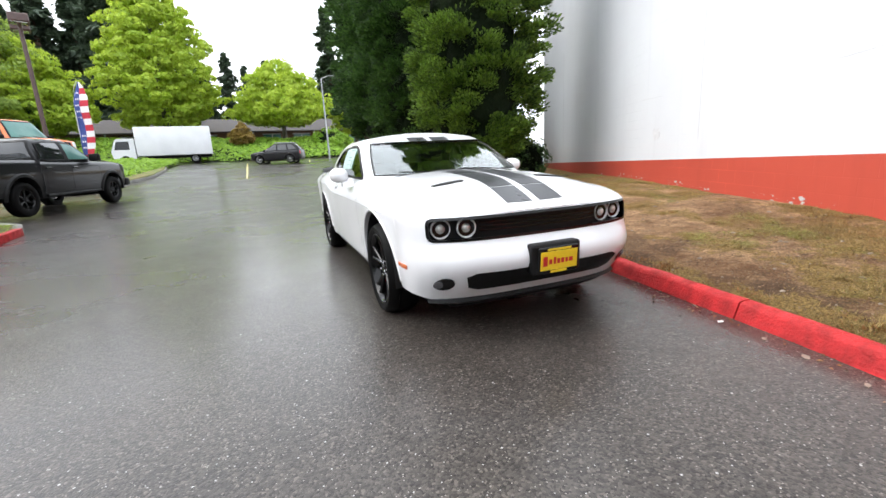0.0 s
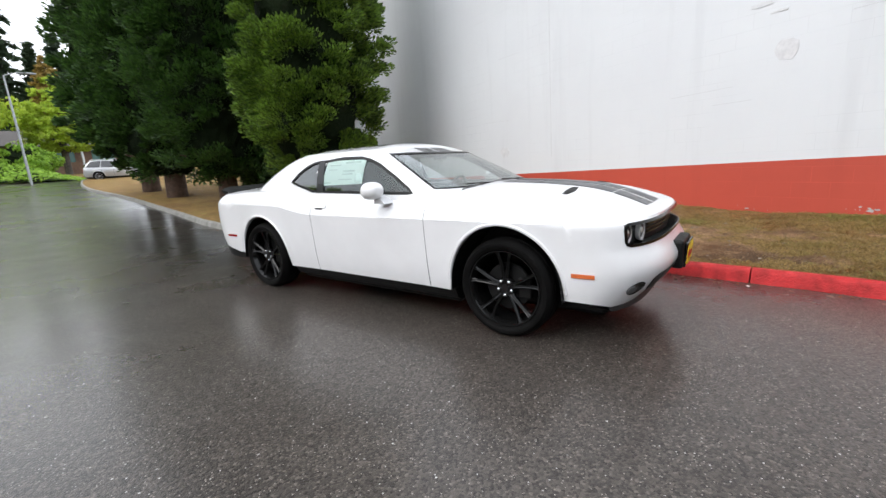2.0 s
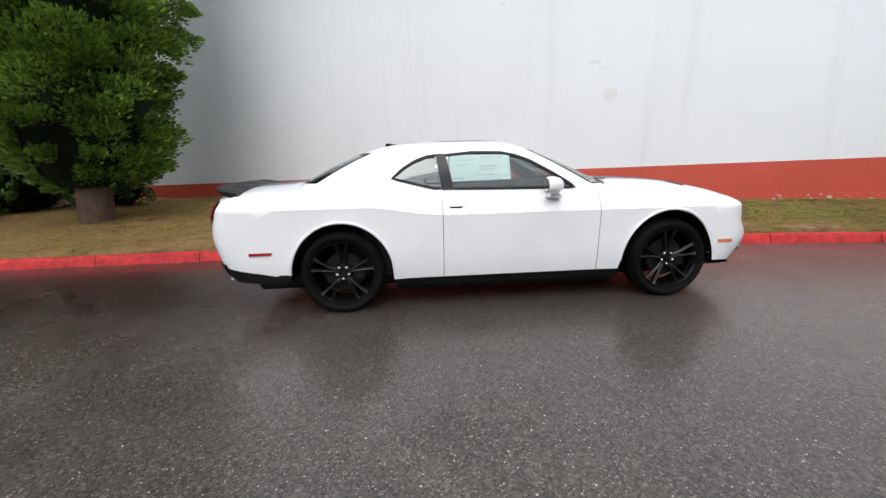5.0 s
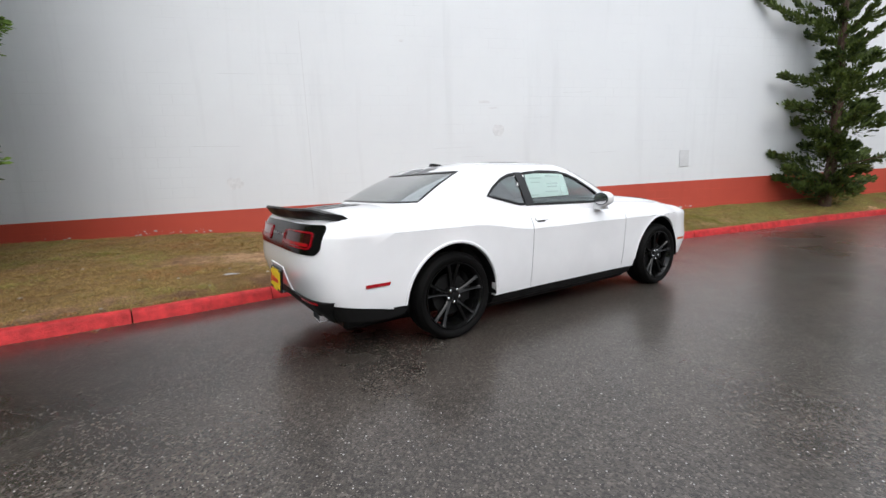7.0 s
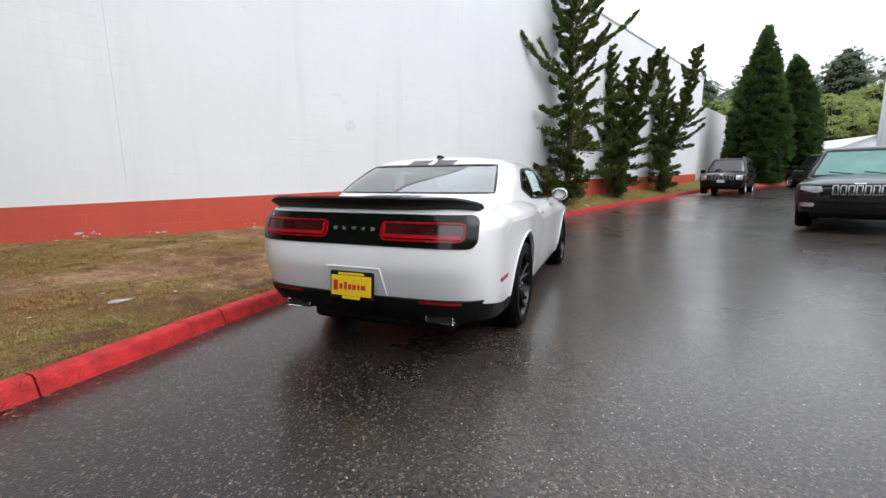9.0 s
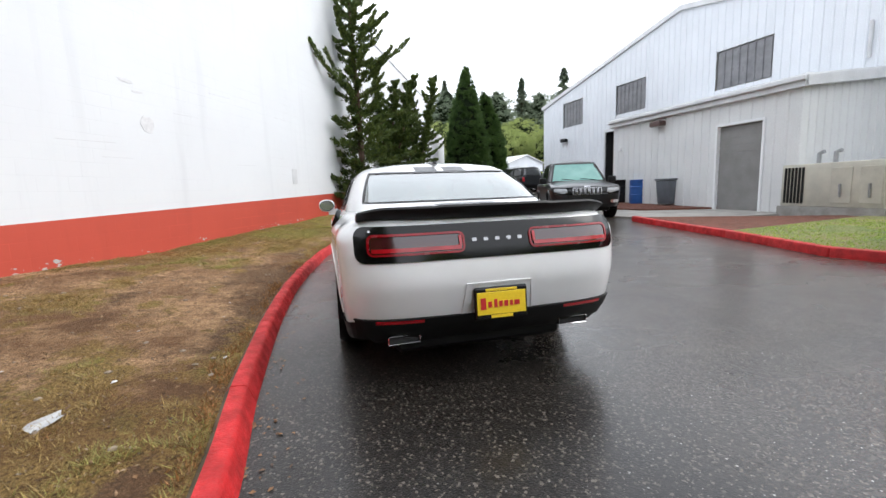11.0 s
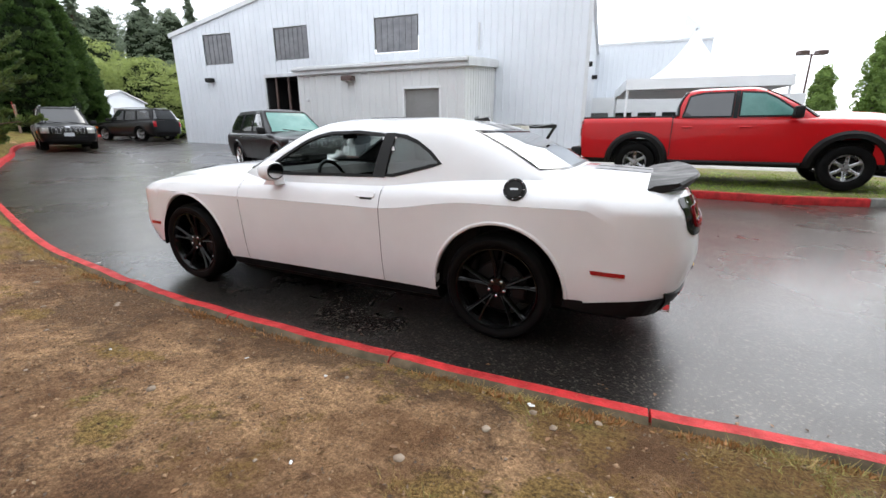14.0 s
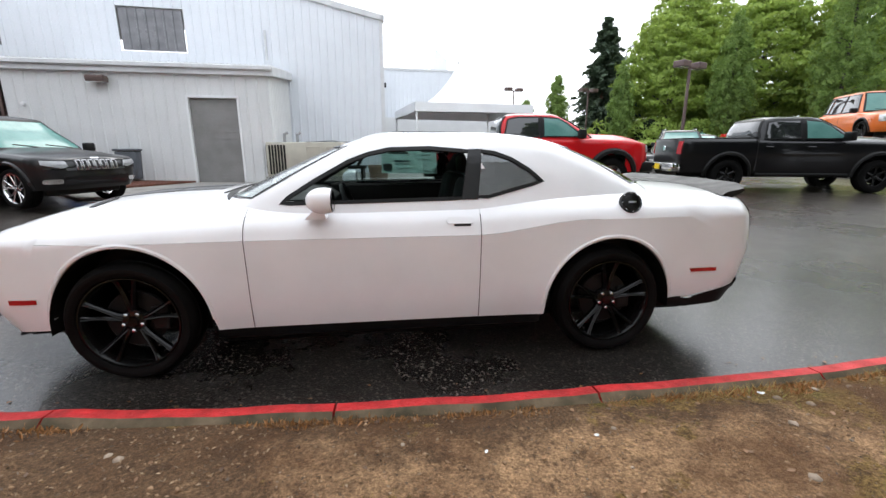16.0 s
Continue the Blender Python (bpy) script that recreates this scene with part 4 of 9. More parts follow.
def wrap(poly, place, step=0.05, thick=0.004, off=0.003):
    """A flat polygon laid over a curved skin: cut into cells, then each corner placed, with a small thickness."""
    bm = bmesh.new()
    bm.faces.new([bm.verts.new((a, b, 0)) for a, b in poly])
    xs, ys = [p[0] for p in poly], [p[1] for p in poly]
    for axis, lo, hi in ((0, min(xs), max(xs)), (1, min(ys), max(ys))):
        n = int((hi - lo) / step)
        for i in range(1, n + 1):
            v = lo + (hi - lo) * i / (n + 1)
            co = Vector((v, 0, 0)) if axis == 0 else Vector((0, v, 0))
            no = Vector((1, 0, 0)) if axis == 0 else Vector((0, 1, 0))
            bmesh.ops.bisect_plane(bm, geom=bm.verts[:] + bm.edges[:] + bm.faces[:], plane_co=co, plane_no=no, dist=1e-5)
    base = {v: (v.co.x, v.co.y) for v in bm.verts}
    def at(a, b):
        p = place(a, b)
        da, db = place(a + 0.004, b) - p, place(a, b + 0.004) - p
        return p, da.cross(db).normalized()
    spots = {v: at(*base[v]) for v in bm.verts}
    # outward is away from the car's inside point
    mid = Vector((0, 0, 0.7))
    faces = bm.faces[:]
    r = bmesh.ops.extrude_face_region(bm, geom=faces)
    upper = [g for g in r["geom"] if isinstance(g, bmesh.types.BMVert)]
    where = {}
    for v in upper:
        best = (round(v.co.x, 6), round(v.co.y, 6))
        where[v] = best
    lookup = {(round(a, 6), round(b, 6)): s for (a, b), s in zip(base.values(), spots.values())}
    for v, s in spots.items():
        p, nrm = s
        if nrm.dot(p - mid) < 0:
            nrm = -nrm
        v.co = p + nrm * (off - thick)
    for v in upper:
        p, nrm = lookup[where[v]]
        if nrm.dot(p - mid) < 0:
            nrm = -nrm
        v.co = p + nrm * off
    bmesh.ops.recalc_face_normals(bm, faces=bm.faces)
    return bm


def outline(poly, width, place, off=0.005, bm=None, lift=0.004):
    """A raised band along the edge of a polygon that lies on a curved skin."""
    bm = bm or bmesh.new()
    n = len(poly)
    fine = []
    for i in range(n):
        (a0, b0), (a1, b1) = poly[i], poly[(i + 1) % n]
        k = max(1, int(math.hypot(a1 - a0, b1 - b0) / 0.05))
        fine += [(a0 + (a1 - a0) * j / k, b0 + (b1 - b0) * j / k) for j in range(k)]
    n = len(fine)
    area = sum(fine[i][0] * fine[(i + 1) % n][1] - fine[(i + 1) % n][0] * fine[i][1] for i in range(n))
    rows = []
    mid = Vector((0, 0, 0.7))
    for i in range(n):
        (a0, b0), (a1, b1), (a2, b2) = fine[i - 1], fine[i], fine[(i + 1) % n]
        t = Vector((a2 - a0, b2 - b0)).normalized()
        o = Vector((t.y, -t.x)) * (1 if area > 0 else -1)
        row = []
        for d, h in ((-width / 2, -0.004), (-width / 2, off), (width / 2, off), (width / 2, -0.004)):
            a, b = a1 + o.x * d, b1 + o.y * d
            p = place(a, b)
            nrm = (place(a + 0.004, b) - p).cross(place(a, b + 0.004) - p).normalized()
            if nrm.dot(p - mid) < 0:
                nrm = -nrm
            row.append(bm.verts.new(p + nrm * h))
        rows.append(row)
    for i in range(n):
        a, b = rows[i], rows[(i + 1) % n]
        for j in range(3):
            bm.faces.new((a[j], a[j + 1], b[j + 1], b[j]))
    bmesh.ops.recalc_face_normals(bm, faces=bm.faces)
    return bm


def rounded(x0, x1, y0, y1, r, seg=5):
    pts = []
    for cx, cy, a0 in ((x1 - r, y1 - r, 0), (x0 + r, y1 - r, 90), (x0 + r, y0 + r, 180), (x1 - r, y0 + r, 270)):
        for k in range(seg + 1):
            a = radians(a0 + 90 * k / seg)
            pts.append((cx + r * math.cos(a), cy + r * math.sin(a)))
    return pts


def nose(y, z):
    b = half_width(XC_F, z)
    v = min(0.9999, abs(y) / b)
    p = shell(("front", v), z)
    return Vector((p.x, y, z))


def recess(y, z):
    """The grille panel, set back behind the nose and almost flat."""
    return Vector((2.345 - 0.15 * (abs(y) / 0.8) ** 2.2, y, z))


def tail(y, z):
    b = half_width(XC_R, z)
    v = min(0.9999, abs(y) / b)
    p = shell(("rear", v), z)
    return Vector((p.x, y, z))


def flank(side):
    return lambda x, z: Vector((x, side * half_width(x, z), z))


def cab_side(side):
    return lambda x, z: Vector((x, side * side_y(x, z), z))


def bonnet(x, y):
    return Vector((x, y, top_h(x, y)))


def roof_at(x, y):
    """Height of the roof skin over (x, y)."""
    best = G_TOP
    zr = 0.060
    front, rear, wid = spline_at(G_F, G_TOP), spline_at(G_R, G_TOP), spline_at(G_W, G_TOP)
    ex, n = (front, G_N) if x > G_C else (rear, 6.0)
    f = (abs((x - G_C) / (ex - G_C)) ** n + (abs(y) / wid) ** n) ** (1 / n)
    return Vector((x, y, G_TOP + zr * (1 - min(1, f) ** 2.2)))


M["ring_red"] = surf("deep_red_lens", (0.30, 0.004, 0.010), (0.22, 0.003, 0.008), 8, 90, 0.2, bumps=0.0)


def make_wheel(parent, x, y, side, R=0.364, rim=0.268, w=0.235, spokes=5, mat="wheel_black", twin=True, lugs="chrome", face=0.0, lift=0.0, split=0.25):
    """Tyre, alloy with paired spokes, brake disc and nuts; the axle runs along y, outside towards side."""
    wheel = new("wheel")
    wheel.parent = parent
    wheel.matrix_basis = pose(x, y, R + lift, 0, 0, 0 if side < 0 else 180)
    h = w / 2
    d = R - rim
    tyre = [(rim - 0.004, -h + 0.015), (rim + 0.006, -h - 0.002), (rim + 0.018, -h - 0.006), (rim + 0.024, -h - 0.010), (rim + 0.45 * d, -h - 0.013), (rim + 0.62 * d, -h - 0.011), (R - 0.026, -h - 0.002), (R - 0.010, -h + 0.016), (R, -h + 0.045)]
    tyre += [(R, -0.055), (R - 0.007, -0.052), (R - 0.007, -0.044), (R, -0.041), (R, 0.041), (R - 0.007, 0.044), (R - 0.007, 0.052), (R, 0.055)]
    tyre += [(R, h - 0.05), (R - 0.008, h - 0.02), (R - 0.028, h + 0.004), (rim + 0.35 * d, h + 0.012), (rim + 0.01, h), (rim - 0.004, h - 0.015)]
    part("tyre", lathe(tyre, 56, axis="Y", close=True), M["tyre"], wheel, smooth=35)
    barrel = [(rim - 0.002, -h + 0.012), (rim - 0.004, -h + 0.001), (rim - 0.011, -h + 0.001), (rim - 0.015, -h + 0.010), (rim - 0.024, -h + 0.022), (rim - 0.034, -h + 0.075), (rim - 0.045, h - 0.05), (rim - 0.03, h - 0.03), (rim - 0.002, h - 0.01)]
    part("rim", lathe(barrel, 56, axis="Y", close=True), M[mat], wheel, smooth=35)
    disc = part("disc", lathe([(0.05, -0.03), (0.168, -0.03), (0.172, -0.026), (0.172, -0.005), (0.05, -0.005)], 40, axis="Y", close=True), M["disc"], wheel, "dull steel brake disc")
    part("caliper", box_bm(0.085, 0.185, -0.052, 0.0, -0.075, 0.075, 0.015, 2), M["satin_black"], disc)
    bm = bmesh.new()
    for i in range(spokes):
        a = 2 * math.pi * i / spokes + math.pi / 2
        for e in ((-1, 1) if twin else (0,)):
            da = e * split
            r0, r1 = 0.050, rim - 0.016
            stations = []
            for f, ww, yo in ((0.0, 0.019, 0.046), (0.22, 0.0145, 0.034), (0.5, 0.0125, 0.030), (0.78, 0.0125, 0.022), (0.93, 0.015, 0.014), (1.0, 0.021, 0.010)):
                if not twin:
                    ww *= 2.3
                r = r0 + (r1 - r0) * f
                t_ang = a + da * (0.45 + 0.55 * f ** 0.8)
                stations.append((r, t_ang, ww, -h + yo + face))
            ring = []
            for r, t_ang, ww, yo in stations:
                p = Vector((r * math.cos(t_ang), 0, r * math.sin(t_ang)))
                t = Vector((-math.sin(t_ang), 0, math.cos(t_ang)))
                ring.append([bm.verts.new(p + t * (ww * k) + Vector((0, yo + q, 0))) for k, q in ((1.0, 0.009), (0.45, 0.0), (0.0, 0.0035), (-0.45, 0.0), (-1.0, 0.009), (-0.8, 0.04), (0.8, 0.04))])
            for a1, b1 in zip(ring, ring[1:]):
                for k in range(7):
                    j = (k + 1) % 7
                    bm.faces.new((a1[k], a1[j], b1[j], b1[k]))
            bm.faces.new(ring[0])
            bm.faces.new(ring[-1])
    bmesh.ops.recalc_face_normals(bm, faces=bm.faces)
    part("spokes", bm, M[mat], wheel, smooth=30)
    part("hub", lathe([(0.001, -h + 0.03 + face), (0.028, -h + 0.03 + face), (0.032, -h + 0.040 + face), (0.066, -h + 0.046 + face), (0.078, -h + 0.075 + face), (0.001, -h + 0.08 + face)], 28, axis="Y"), M[mat], wheel, smooth=40)
    for i in range(5):
        a = 2 * math.pi * i / 5 + math.pi / 2 + math.pi / 5
        bm = lathe([(0.0115, 0.0), (0.0115, -0.016), (0.006, -0.02), (0.001, -0.02)], 8, axis="Y")
        part("lug_nut", bm, M[lugs], wheel, "bright metal wheel nut", m=pose(0.054 * math.cos(a), -h + 0.045 + face, 0.054 * math.sin(a)))
    return wheel


def make_coupe():
    car = thing("coupe", "white two-door muscle coupe with graphite stripes and black wheels", "car")
    P = M["white_paint"]
    door_x = (0.80, -0.60)
    idx = lambda x: min(range(len(COLS)), key=lambda i: abs(COLS[i][1] - x) if COLS[i][0] == "side" else 9)
    i0, i1 = idx(door_x[0]), idx(door_x[1])
    # one shell of wings, bonnet, nose, quarters, boot and tail
    body = bmesh.new()
    for side in (1, -1):
        front = COLS[:i0 + 1]
        rear = COLS[i1:]
        for cols in (front, rear):
            bm, _ = sheet(cols, side)
            join(body, bm)
        join(body, lid(COLS, side))
    part("body", finish(body), P, car, smooth=42)
    for side in (1, -1):
        cols = [("side", door_x[0] - 0.005)] + COLS[i0 + 1:i1] + [("side", door_x[1] + 0.005)]
        bm, grid = sheet(cols, side)
        # returned edges at the shut lines
        door = part("door", finish(bm), P, car, smooth=42)
        hb = wrap(rounded(-0.555, -0.385, 0.945, 0.980, 0.016), flank(side), 0.04, 0.02, 0.012)
        part("door_handle", hb, P, door, "white door handle", smooth=40)
        # thin black strip stands in for the shadow below the handle
        part("handle_shadow", wrap(rounded(-0.535, -0.43, 0.932, 0.946, 0.006), flank(side), 0.04, 0.004, 0.002), M["satin_black"], door)
    part("cabin_shell", make_cabin(), P, car, smooth=40)
    lining = make_cabin()
    for v in lining.verts:
        v.co = Vector((G_C + (v.co.x - G_C) * 0.985, v.co.y * 0.972, 1.0 + (v.co.z - 1.0) * 0.965))
    part("headliner", lining, M["cabin"], car, "black cabin lining")
    # glass
    for side in (1, -1):
        place = cab_side(side)
        q = wrap(QUARTER_GLASS, place, 0.06, 0.004, -0.004)
        g = part("quarter_glass", q, M["glass_dark"], car, "dark tinted quarter glass", smooth=30)
        g.visible_shadow = False
        if side < 0:
            g = part("door_glass", wrap(DOOR_GLASS, place, 0.06, 0.004, -0.004), M["glass_side"], car, "raised side window", smooth=30)
            g.visible_shadow = False
            st = part("window_sticker", wrap([(-0.53, 1.15), (-0.505, 1.38), (0.02, 1.372), (0.02, 1.16)], place, 0.05, 0.002, 0.001), M["paper"], car, "pale printed price sheet in the window")
            for a0, a1, b0, b1 in ((-0.26, -0.10, 1.27, 1.285), (-0.26, -0.12, 1.245, 1.255), (-0.52, -0.40, 1.17, 1.178), (-0.08, 0.0, 1.18, 1.25), (-0.46, -0.30, 1.33, 1.336), (-0.24, -0.04, 1.345, 1.36), (-0.30, -0.12, 1.2, 1.206), (-0.46, -0.34, 1.29, 1.296)):
                for off in (0.003, -0.0045):
                    part("print", wrap([(a0, b0), (a1, b0), (a1, b1), (a0, b1)], place, 0.05, 0.001, off), M["ink"], st)
        bm = outline(QUARTER_GLASS, 0.022, place, 0.006)
        part("quarter_trim", bm, M["satin_black"], car, smooth=30)
        part("window_trim", outline(DOOR_GLASS, 0.022, place, 0.006), M["satin_black"], car, smooth=30)
        part("pillar_cover", wrap([(-0.492, 1.083), (-0.548, 1.388), (-0.632, 1.388), (-0.594, 1.083)], place, 0.05, 0.004, 0.0065), M["gloss_black"], car)
    for rear in (False, True):
        place = lambda y, z, rear=rear: Vector((front_x(y, z, rear), y, z))
        poly = shield_poly(rear)
        g = part("rear_window" if rear else "windscreen", wrap(poly, place, 0.07, 0.005, -0.002), M["glass_rear"] if rear else M["glass_clear"], car, smooth=30)
        g.visible_shadow = False
        part("glass_trim", outline(poly, 0.012, place, 0.003), M["gloss_black"], car, smooth=30)
    # cabin inside
    bm = bmesh.new()
    box(bm, -1.35, 0.75, -0.80, 0.80, 0.32, 0.40, 0.02)
    part("cabin_floor", bm, M["cabin"], car)
    for side in (1, -1):
        part("door_card", box_bm(-1.3, 0.52, side * 0.78 - 0.03, side * 0.78 + 0.03, 0.36, 1.065, 0.015), M["cabin"], car)
    bm = bmesh.new()
    prism([(0.42, 0.55), (0.42, 0.98), (0.52, 1.07), (0.90, 1.075), (0.94, 1.05), (0.9, 0.4)], -0.60, 0.60, "Y", bm)
    prism([(0.42, 0.55), (0.42, 0.98), (0.52, 1.05), (0.62, 1.05), (0.7, 0.4)], -0.76, 0.76, "Y", bm)
    part("dashboard", bm, M["cabin"], car)
    part("rear_shelf", prism([(-1.9, 1.10), (-1.3, 1.10), (-1.2, 0.9), (-1.25, 0.4), (-1.4, 0.4), (-1.5, 1.04), (-1.9, 1.06)], -0.74, 0.74), M["cabin"], car)
    for y in (0.40, -0.40):
        seat = bmesh.new()
        box(seat, -0.50, 0.05, y - 0.27, y + 0.27, 0.45, 0.62, 0.05, 2)
        box(seat, -0.62, -0.44, y - 0.27, y + 0.27, 0.55, 1.20, 0.06, 2, m=Matrix.Translation((-0.5, 0, 0.6)) @ Matrix.Rotation(radians(-12), 4, "Y") @ Matrix.Translation((0.5, 0, -0.6)))
        box(seat, -0.78, -0.66, y - 0.15, y + 0.15, 1.18, 1.345, 0.045, 2)
        part("seat", seat, M["cabin"], car, "black bucket seat", smooth=40)
    part("rear_seat", box_bm(-1.25, -1.08, -0.62, 0.62, 0.5, 1.06, 0.05, 2), M["cabin"], car, smooth=40)
    bm = bmesh.new()
    ring = [(0.17 * math.cos(2 * math.pi * k / 28), 0.17 * math.sin(2 * math.pi * k / 28)) for k in range(29)]
    tube([(0.0, a, b) for a, b in ring], 0.016, 8, bm)
    box(bm, -0.01, 0.03, -0.15, 0.15, -0.025, 0.025, 0.008)
    tube([(0.0, 0, 0), (0.25, 0, -0.1)], 0.035, 10, bm)
    part("steering_wheel", bm, M["satin_black"], car, smooth=40, m=pose(0.22, 0.40, 0.99, 0, 22, 0))
    bm = box_bm(0.30, 0.33, -0.10, 0.10, 1.335, 1.385, 0.01, 2)
    part("inner_mirror", bm, M["satin_black"], car)
    # dark tub closing the wheel housings and the underside
    under = bmesh.new()
    box(under, -2.3, 2.1, -0.60, 0.60, 0.185, 0.55, 0.03)
    box(under, -1.02, 1.02, -0.80, 0.80, 0.185, 0.36, 0.03)
    part("underbody", under, M["satin_black"], car)
    for xc, zc, rx, rz in ARCHES:
        for side in (1, -1):
            bm = bmesh.new()
            rows = []
            for k in range(-1, 26):
                a = math.pi * min(24, max(0, k)) / 24
                x, z = xc + (rx - 0.004) * math.cos(a), zc + (rz - 0.004) * math.sin(a)
                if k in (-1, 25):
                    z = 0.345
                rows.append([bm.verts.new((x, side * y, z)) for y in (0.932, 0.60)])
            for a, b in zip(rows, rows[1:]):
                bm.faces.new((a[0], b[0], b[1], a[1]))
            bm.faces.new([r[1] for r in rows])
            part("wheel_liner", bm, M["satin_black"], car)
            bm = bmesh.new()
            rows = []
            for k in range(33):
                a = math.pi * (0.02 + 0.96 * k / 32)
                row = []
                for g, o in ((0.0, 0.001), (0.004, 0.006), (0.016, 0.007), (0.026, 0.0)):
                    x, z = xc + (rx + g) * math.cos(a), zc + (rz + g) * math.sin(a)
                    row.append(bm.verts.new((x, side * (half_width(x, z) + o), z)))
                rows.append(row)
            for a, b in zip(rows, rows[1:]):
                for j in range(3):
                    bm.faces.new((a[j], b[j], b[j + 1], a[j + 1]))
            bmesh.ops.recalc_face_normals(bm, faces=bm.faces)
            part("wheel_arch", bm, P, car, "white rolled wheel-arch lip", smooth=40)
    for side in (1, -1):
        part("sill", prism([(side * 0.89, 0.332), (side * 0.85, 0.25), (side * 0.79, 0.215), (side * 0.80, 0.332)], -1.03, 1.03, "X"), M["satin_black"], car, "black sill")
    # front: grille, lamps, intake, plate
    gr = part("grille", wrap(rounded(-0.80, 0.80, 0.728, 0.875, 0.03), recess, 0.06, 0.01, 0.0), M["satin_black"], car, "black slotted grille panel", smooth=30)
    rim_bm = bmesh.new()
    edge = rounded(-0.80, 0.80, GRILLE_Z[0], GRILLE_Z[1], 0.02)
    rows = [[rim_bm.verts.new(nose(y, z) + Vector((0.003, 0, 0))), rim_bm.verts.new(recess(y, z))] for y, z in edge]
    for a, b in zip(rows, rows[1:] + rows[:1]):
        rim_bm.faces.new((a[0], b[0], b[1], a[1]))
    bmesh.ops.recalc_face_normals(rim_bm, faces=rim_bm.faces)
    part("grille_surround", rim_bm, M["gloss_black"], gr)
    part("grille_frame", outline(rounded(-0.80, 0.80, GRILLE_Z[0], GRILLE_Z[1], 0.035), 0.016, nose, 0.004), M["gloss_black"], gr, smooth=30)
    for z in (0.775, 0.80, 0.825):
        part("grille_bar", wrap([(-0.46, z), (0.46, z), (0.46, z + 0.008), (-0.46, z + 0.008)], recess, 0.08, 0.008, 0.014), M["gloss_black"], gr)
    for y in (0.705, 0.545, -0.545, -0.705):
        p = recess(y, 0.80)
        nrm = Vector((1, 0.12 * y, 0)).normalized()
        turn = nrm.to_track_quat("Z", "Y").to_matrix().to_4x4()
        lamp = part("headlight", lathe([(0.062, -0.01), (0.066, 0.016), (0.062, 0.020), (0.055, 0.006), (0.055, -0.01)], 32, close=True), M["halo"], car, "round headlight with a white halo ring", smooth=30, m=Matrix.Translation(p) @ turn)
        part("bowl", lathe([(0.001, 0.004), (0.030, 0.006), (0.053, 0.008), (0.053, -0.004), (0.001, -0.004)], 28), M["gloss_black"], lamp)
        part("lens", lathe([(0.001, 0.022), (0.018, 0.019), (0.030, 0.010), (0.032, 0.002), (0.001, 0.002)], 24), M["lamp_white"], lamp, smooth=50)
    part("lower_intake", wrap([(-0.60, 0.50), (-0.57, 0.42), (-0.50, 0.395), (0.50, 0.395), (0.57, 0.42), (0.60, 0.50), (0.54, 0.525), (-0.54, 0.525)], nose, 0.06, 0.01, 0.005), M["satin_black"], car, "black lower intake", smooth=30)
    for e in (-1, 1):
        fog = part("fog_lamp", wrap([(e * 0.72 + 0.058 * math.cos(2 * math.pi * k / 20), 0.455 + 0.045 * math.sin(2 * math.pi * k / 20)) for k in range(20)], nose, 0.03, 0.01, 0.006), M["gloss_black"], car, "black-rimmed fog lamp", smooth=30)
        part("lens", wrap([(e * 0.755 + 0.026 * math.cos(2 * math.pi * k / 20), 0.455 + 0.026 * math.sin(2 * math.pi * k / 20)) for k in range(20)], nose, 0.03, 0.01, 0.012), M["lamp_dim"], fog, "clear fog lens")
    bm = bmesh.new()
    rows = []
    for i in range(41):
        v = -1 + 2 * i / 40
        y = v * 0.79
        p = nose(y, 0.33)
        q = nose(y, 0.25)
        rows.append([bm.verts.new((p.x - 0.01, y, 0.335)), bm.verts.new((p.x + 0.012, y, 0.30)), bm.verts.new((q.x + 0.015, y * 1.0, 0.265 + 0.05 * abs(v) ** 8)), bm.verts.new((q.x + 0.01, y, 0.25 + 0.06 * abs(v) ** 8)), bm.verts.new((q.x - 0.15, y * 0.97, 0.245 + 0.06 * abs(v) ** 8))])
    for a, b in zip(rows, rows[1:]):
        for j in range(4):
            bm.faces.new((a[j], b[j], b[j + 1], a[j + 1]))
    bmesh.ops.recalc_face_normals(bm, faces=bm.faces)
    part("chin_spoiler", bm, M["satin_black"], car, "black chin spoiler", smooth=40)
    def plate(name, m, label):
        pl = part(name, box_bm(-0.17, 0.17, -0.012, 0.012, -0.098, 0.098, 0.012, 2), M["gloss_black"], car, label, m=m)
        part("plate_face", box_bm(-0.155, 0.155, -0.016, -0.010, -0.068, 0.068, 0.002), M["plate_yellow"], pl, "yellow dealer plate")
        for i, (a, w, z, h) in enumerate(((-0.115, 0.04, 0.0, 0.07), (-0.072, 0.03, -0.006, 0.035), (-0.036, 0.025, 0.0, 0.05), (-0.004, 0.028, -0.006, 0.035), (0.03, 0.03, -0.006, 0.035), (0.064, 0.025, -0.006, 0.032), (0.10, 0.04, -0.006, 0.03))):
            part("lettering_bar", box_bm(a - w / 2, a + w / 2 - 0.006, -0.0185, -0.015, z - h / 2, z + h / 2), M["plate_red"], pl)
        part("frame_bar", box_bm(-0.07, 0.07, -0.0155, -0.012, -0.090, -0.070, 0.002), M["plate_yellow"], pl)
        part("frame_bar", box_bm(-0.10, 0.10, -0.0155, -0.012, 0.072, 0.088, 0.002), M["plate_yellow"], pl)
        return pl
    part("plate_recess", wrap([(-0.23, 0.475), (0.23, 0.475), (0.205, 0.69), (-0.205, 0.69)], tail, 0.06, 0.004, 0.004), P, car, "white plate recess", smooth=30)
    part("recess_edge", outline([(-0.23, 0.475), (0.23, 0.475), (0.205, 0.69), (-0.205, 0.69)], 0.008, tail, 0.008), P, car, smooth=30)
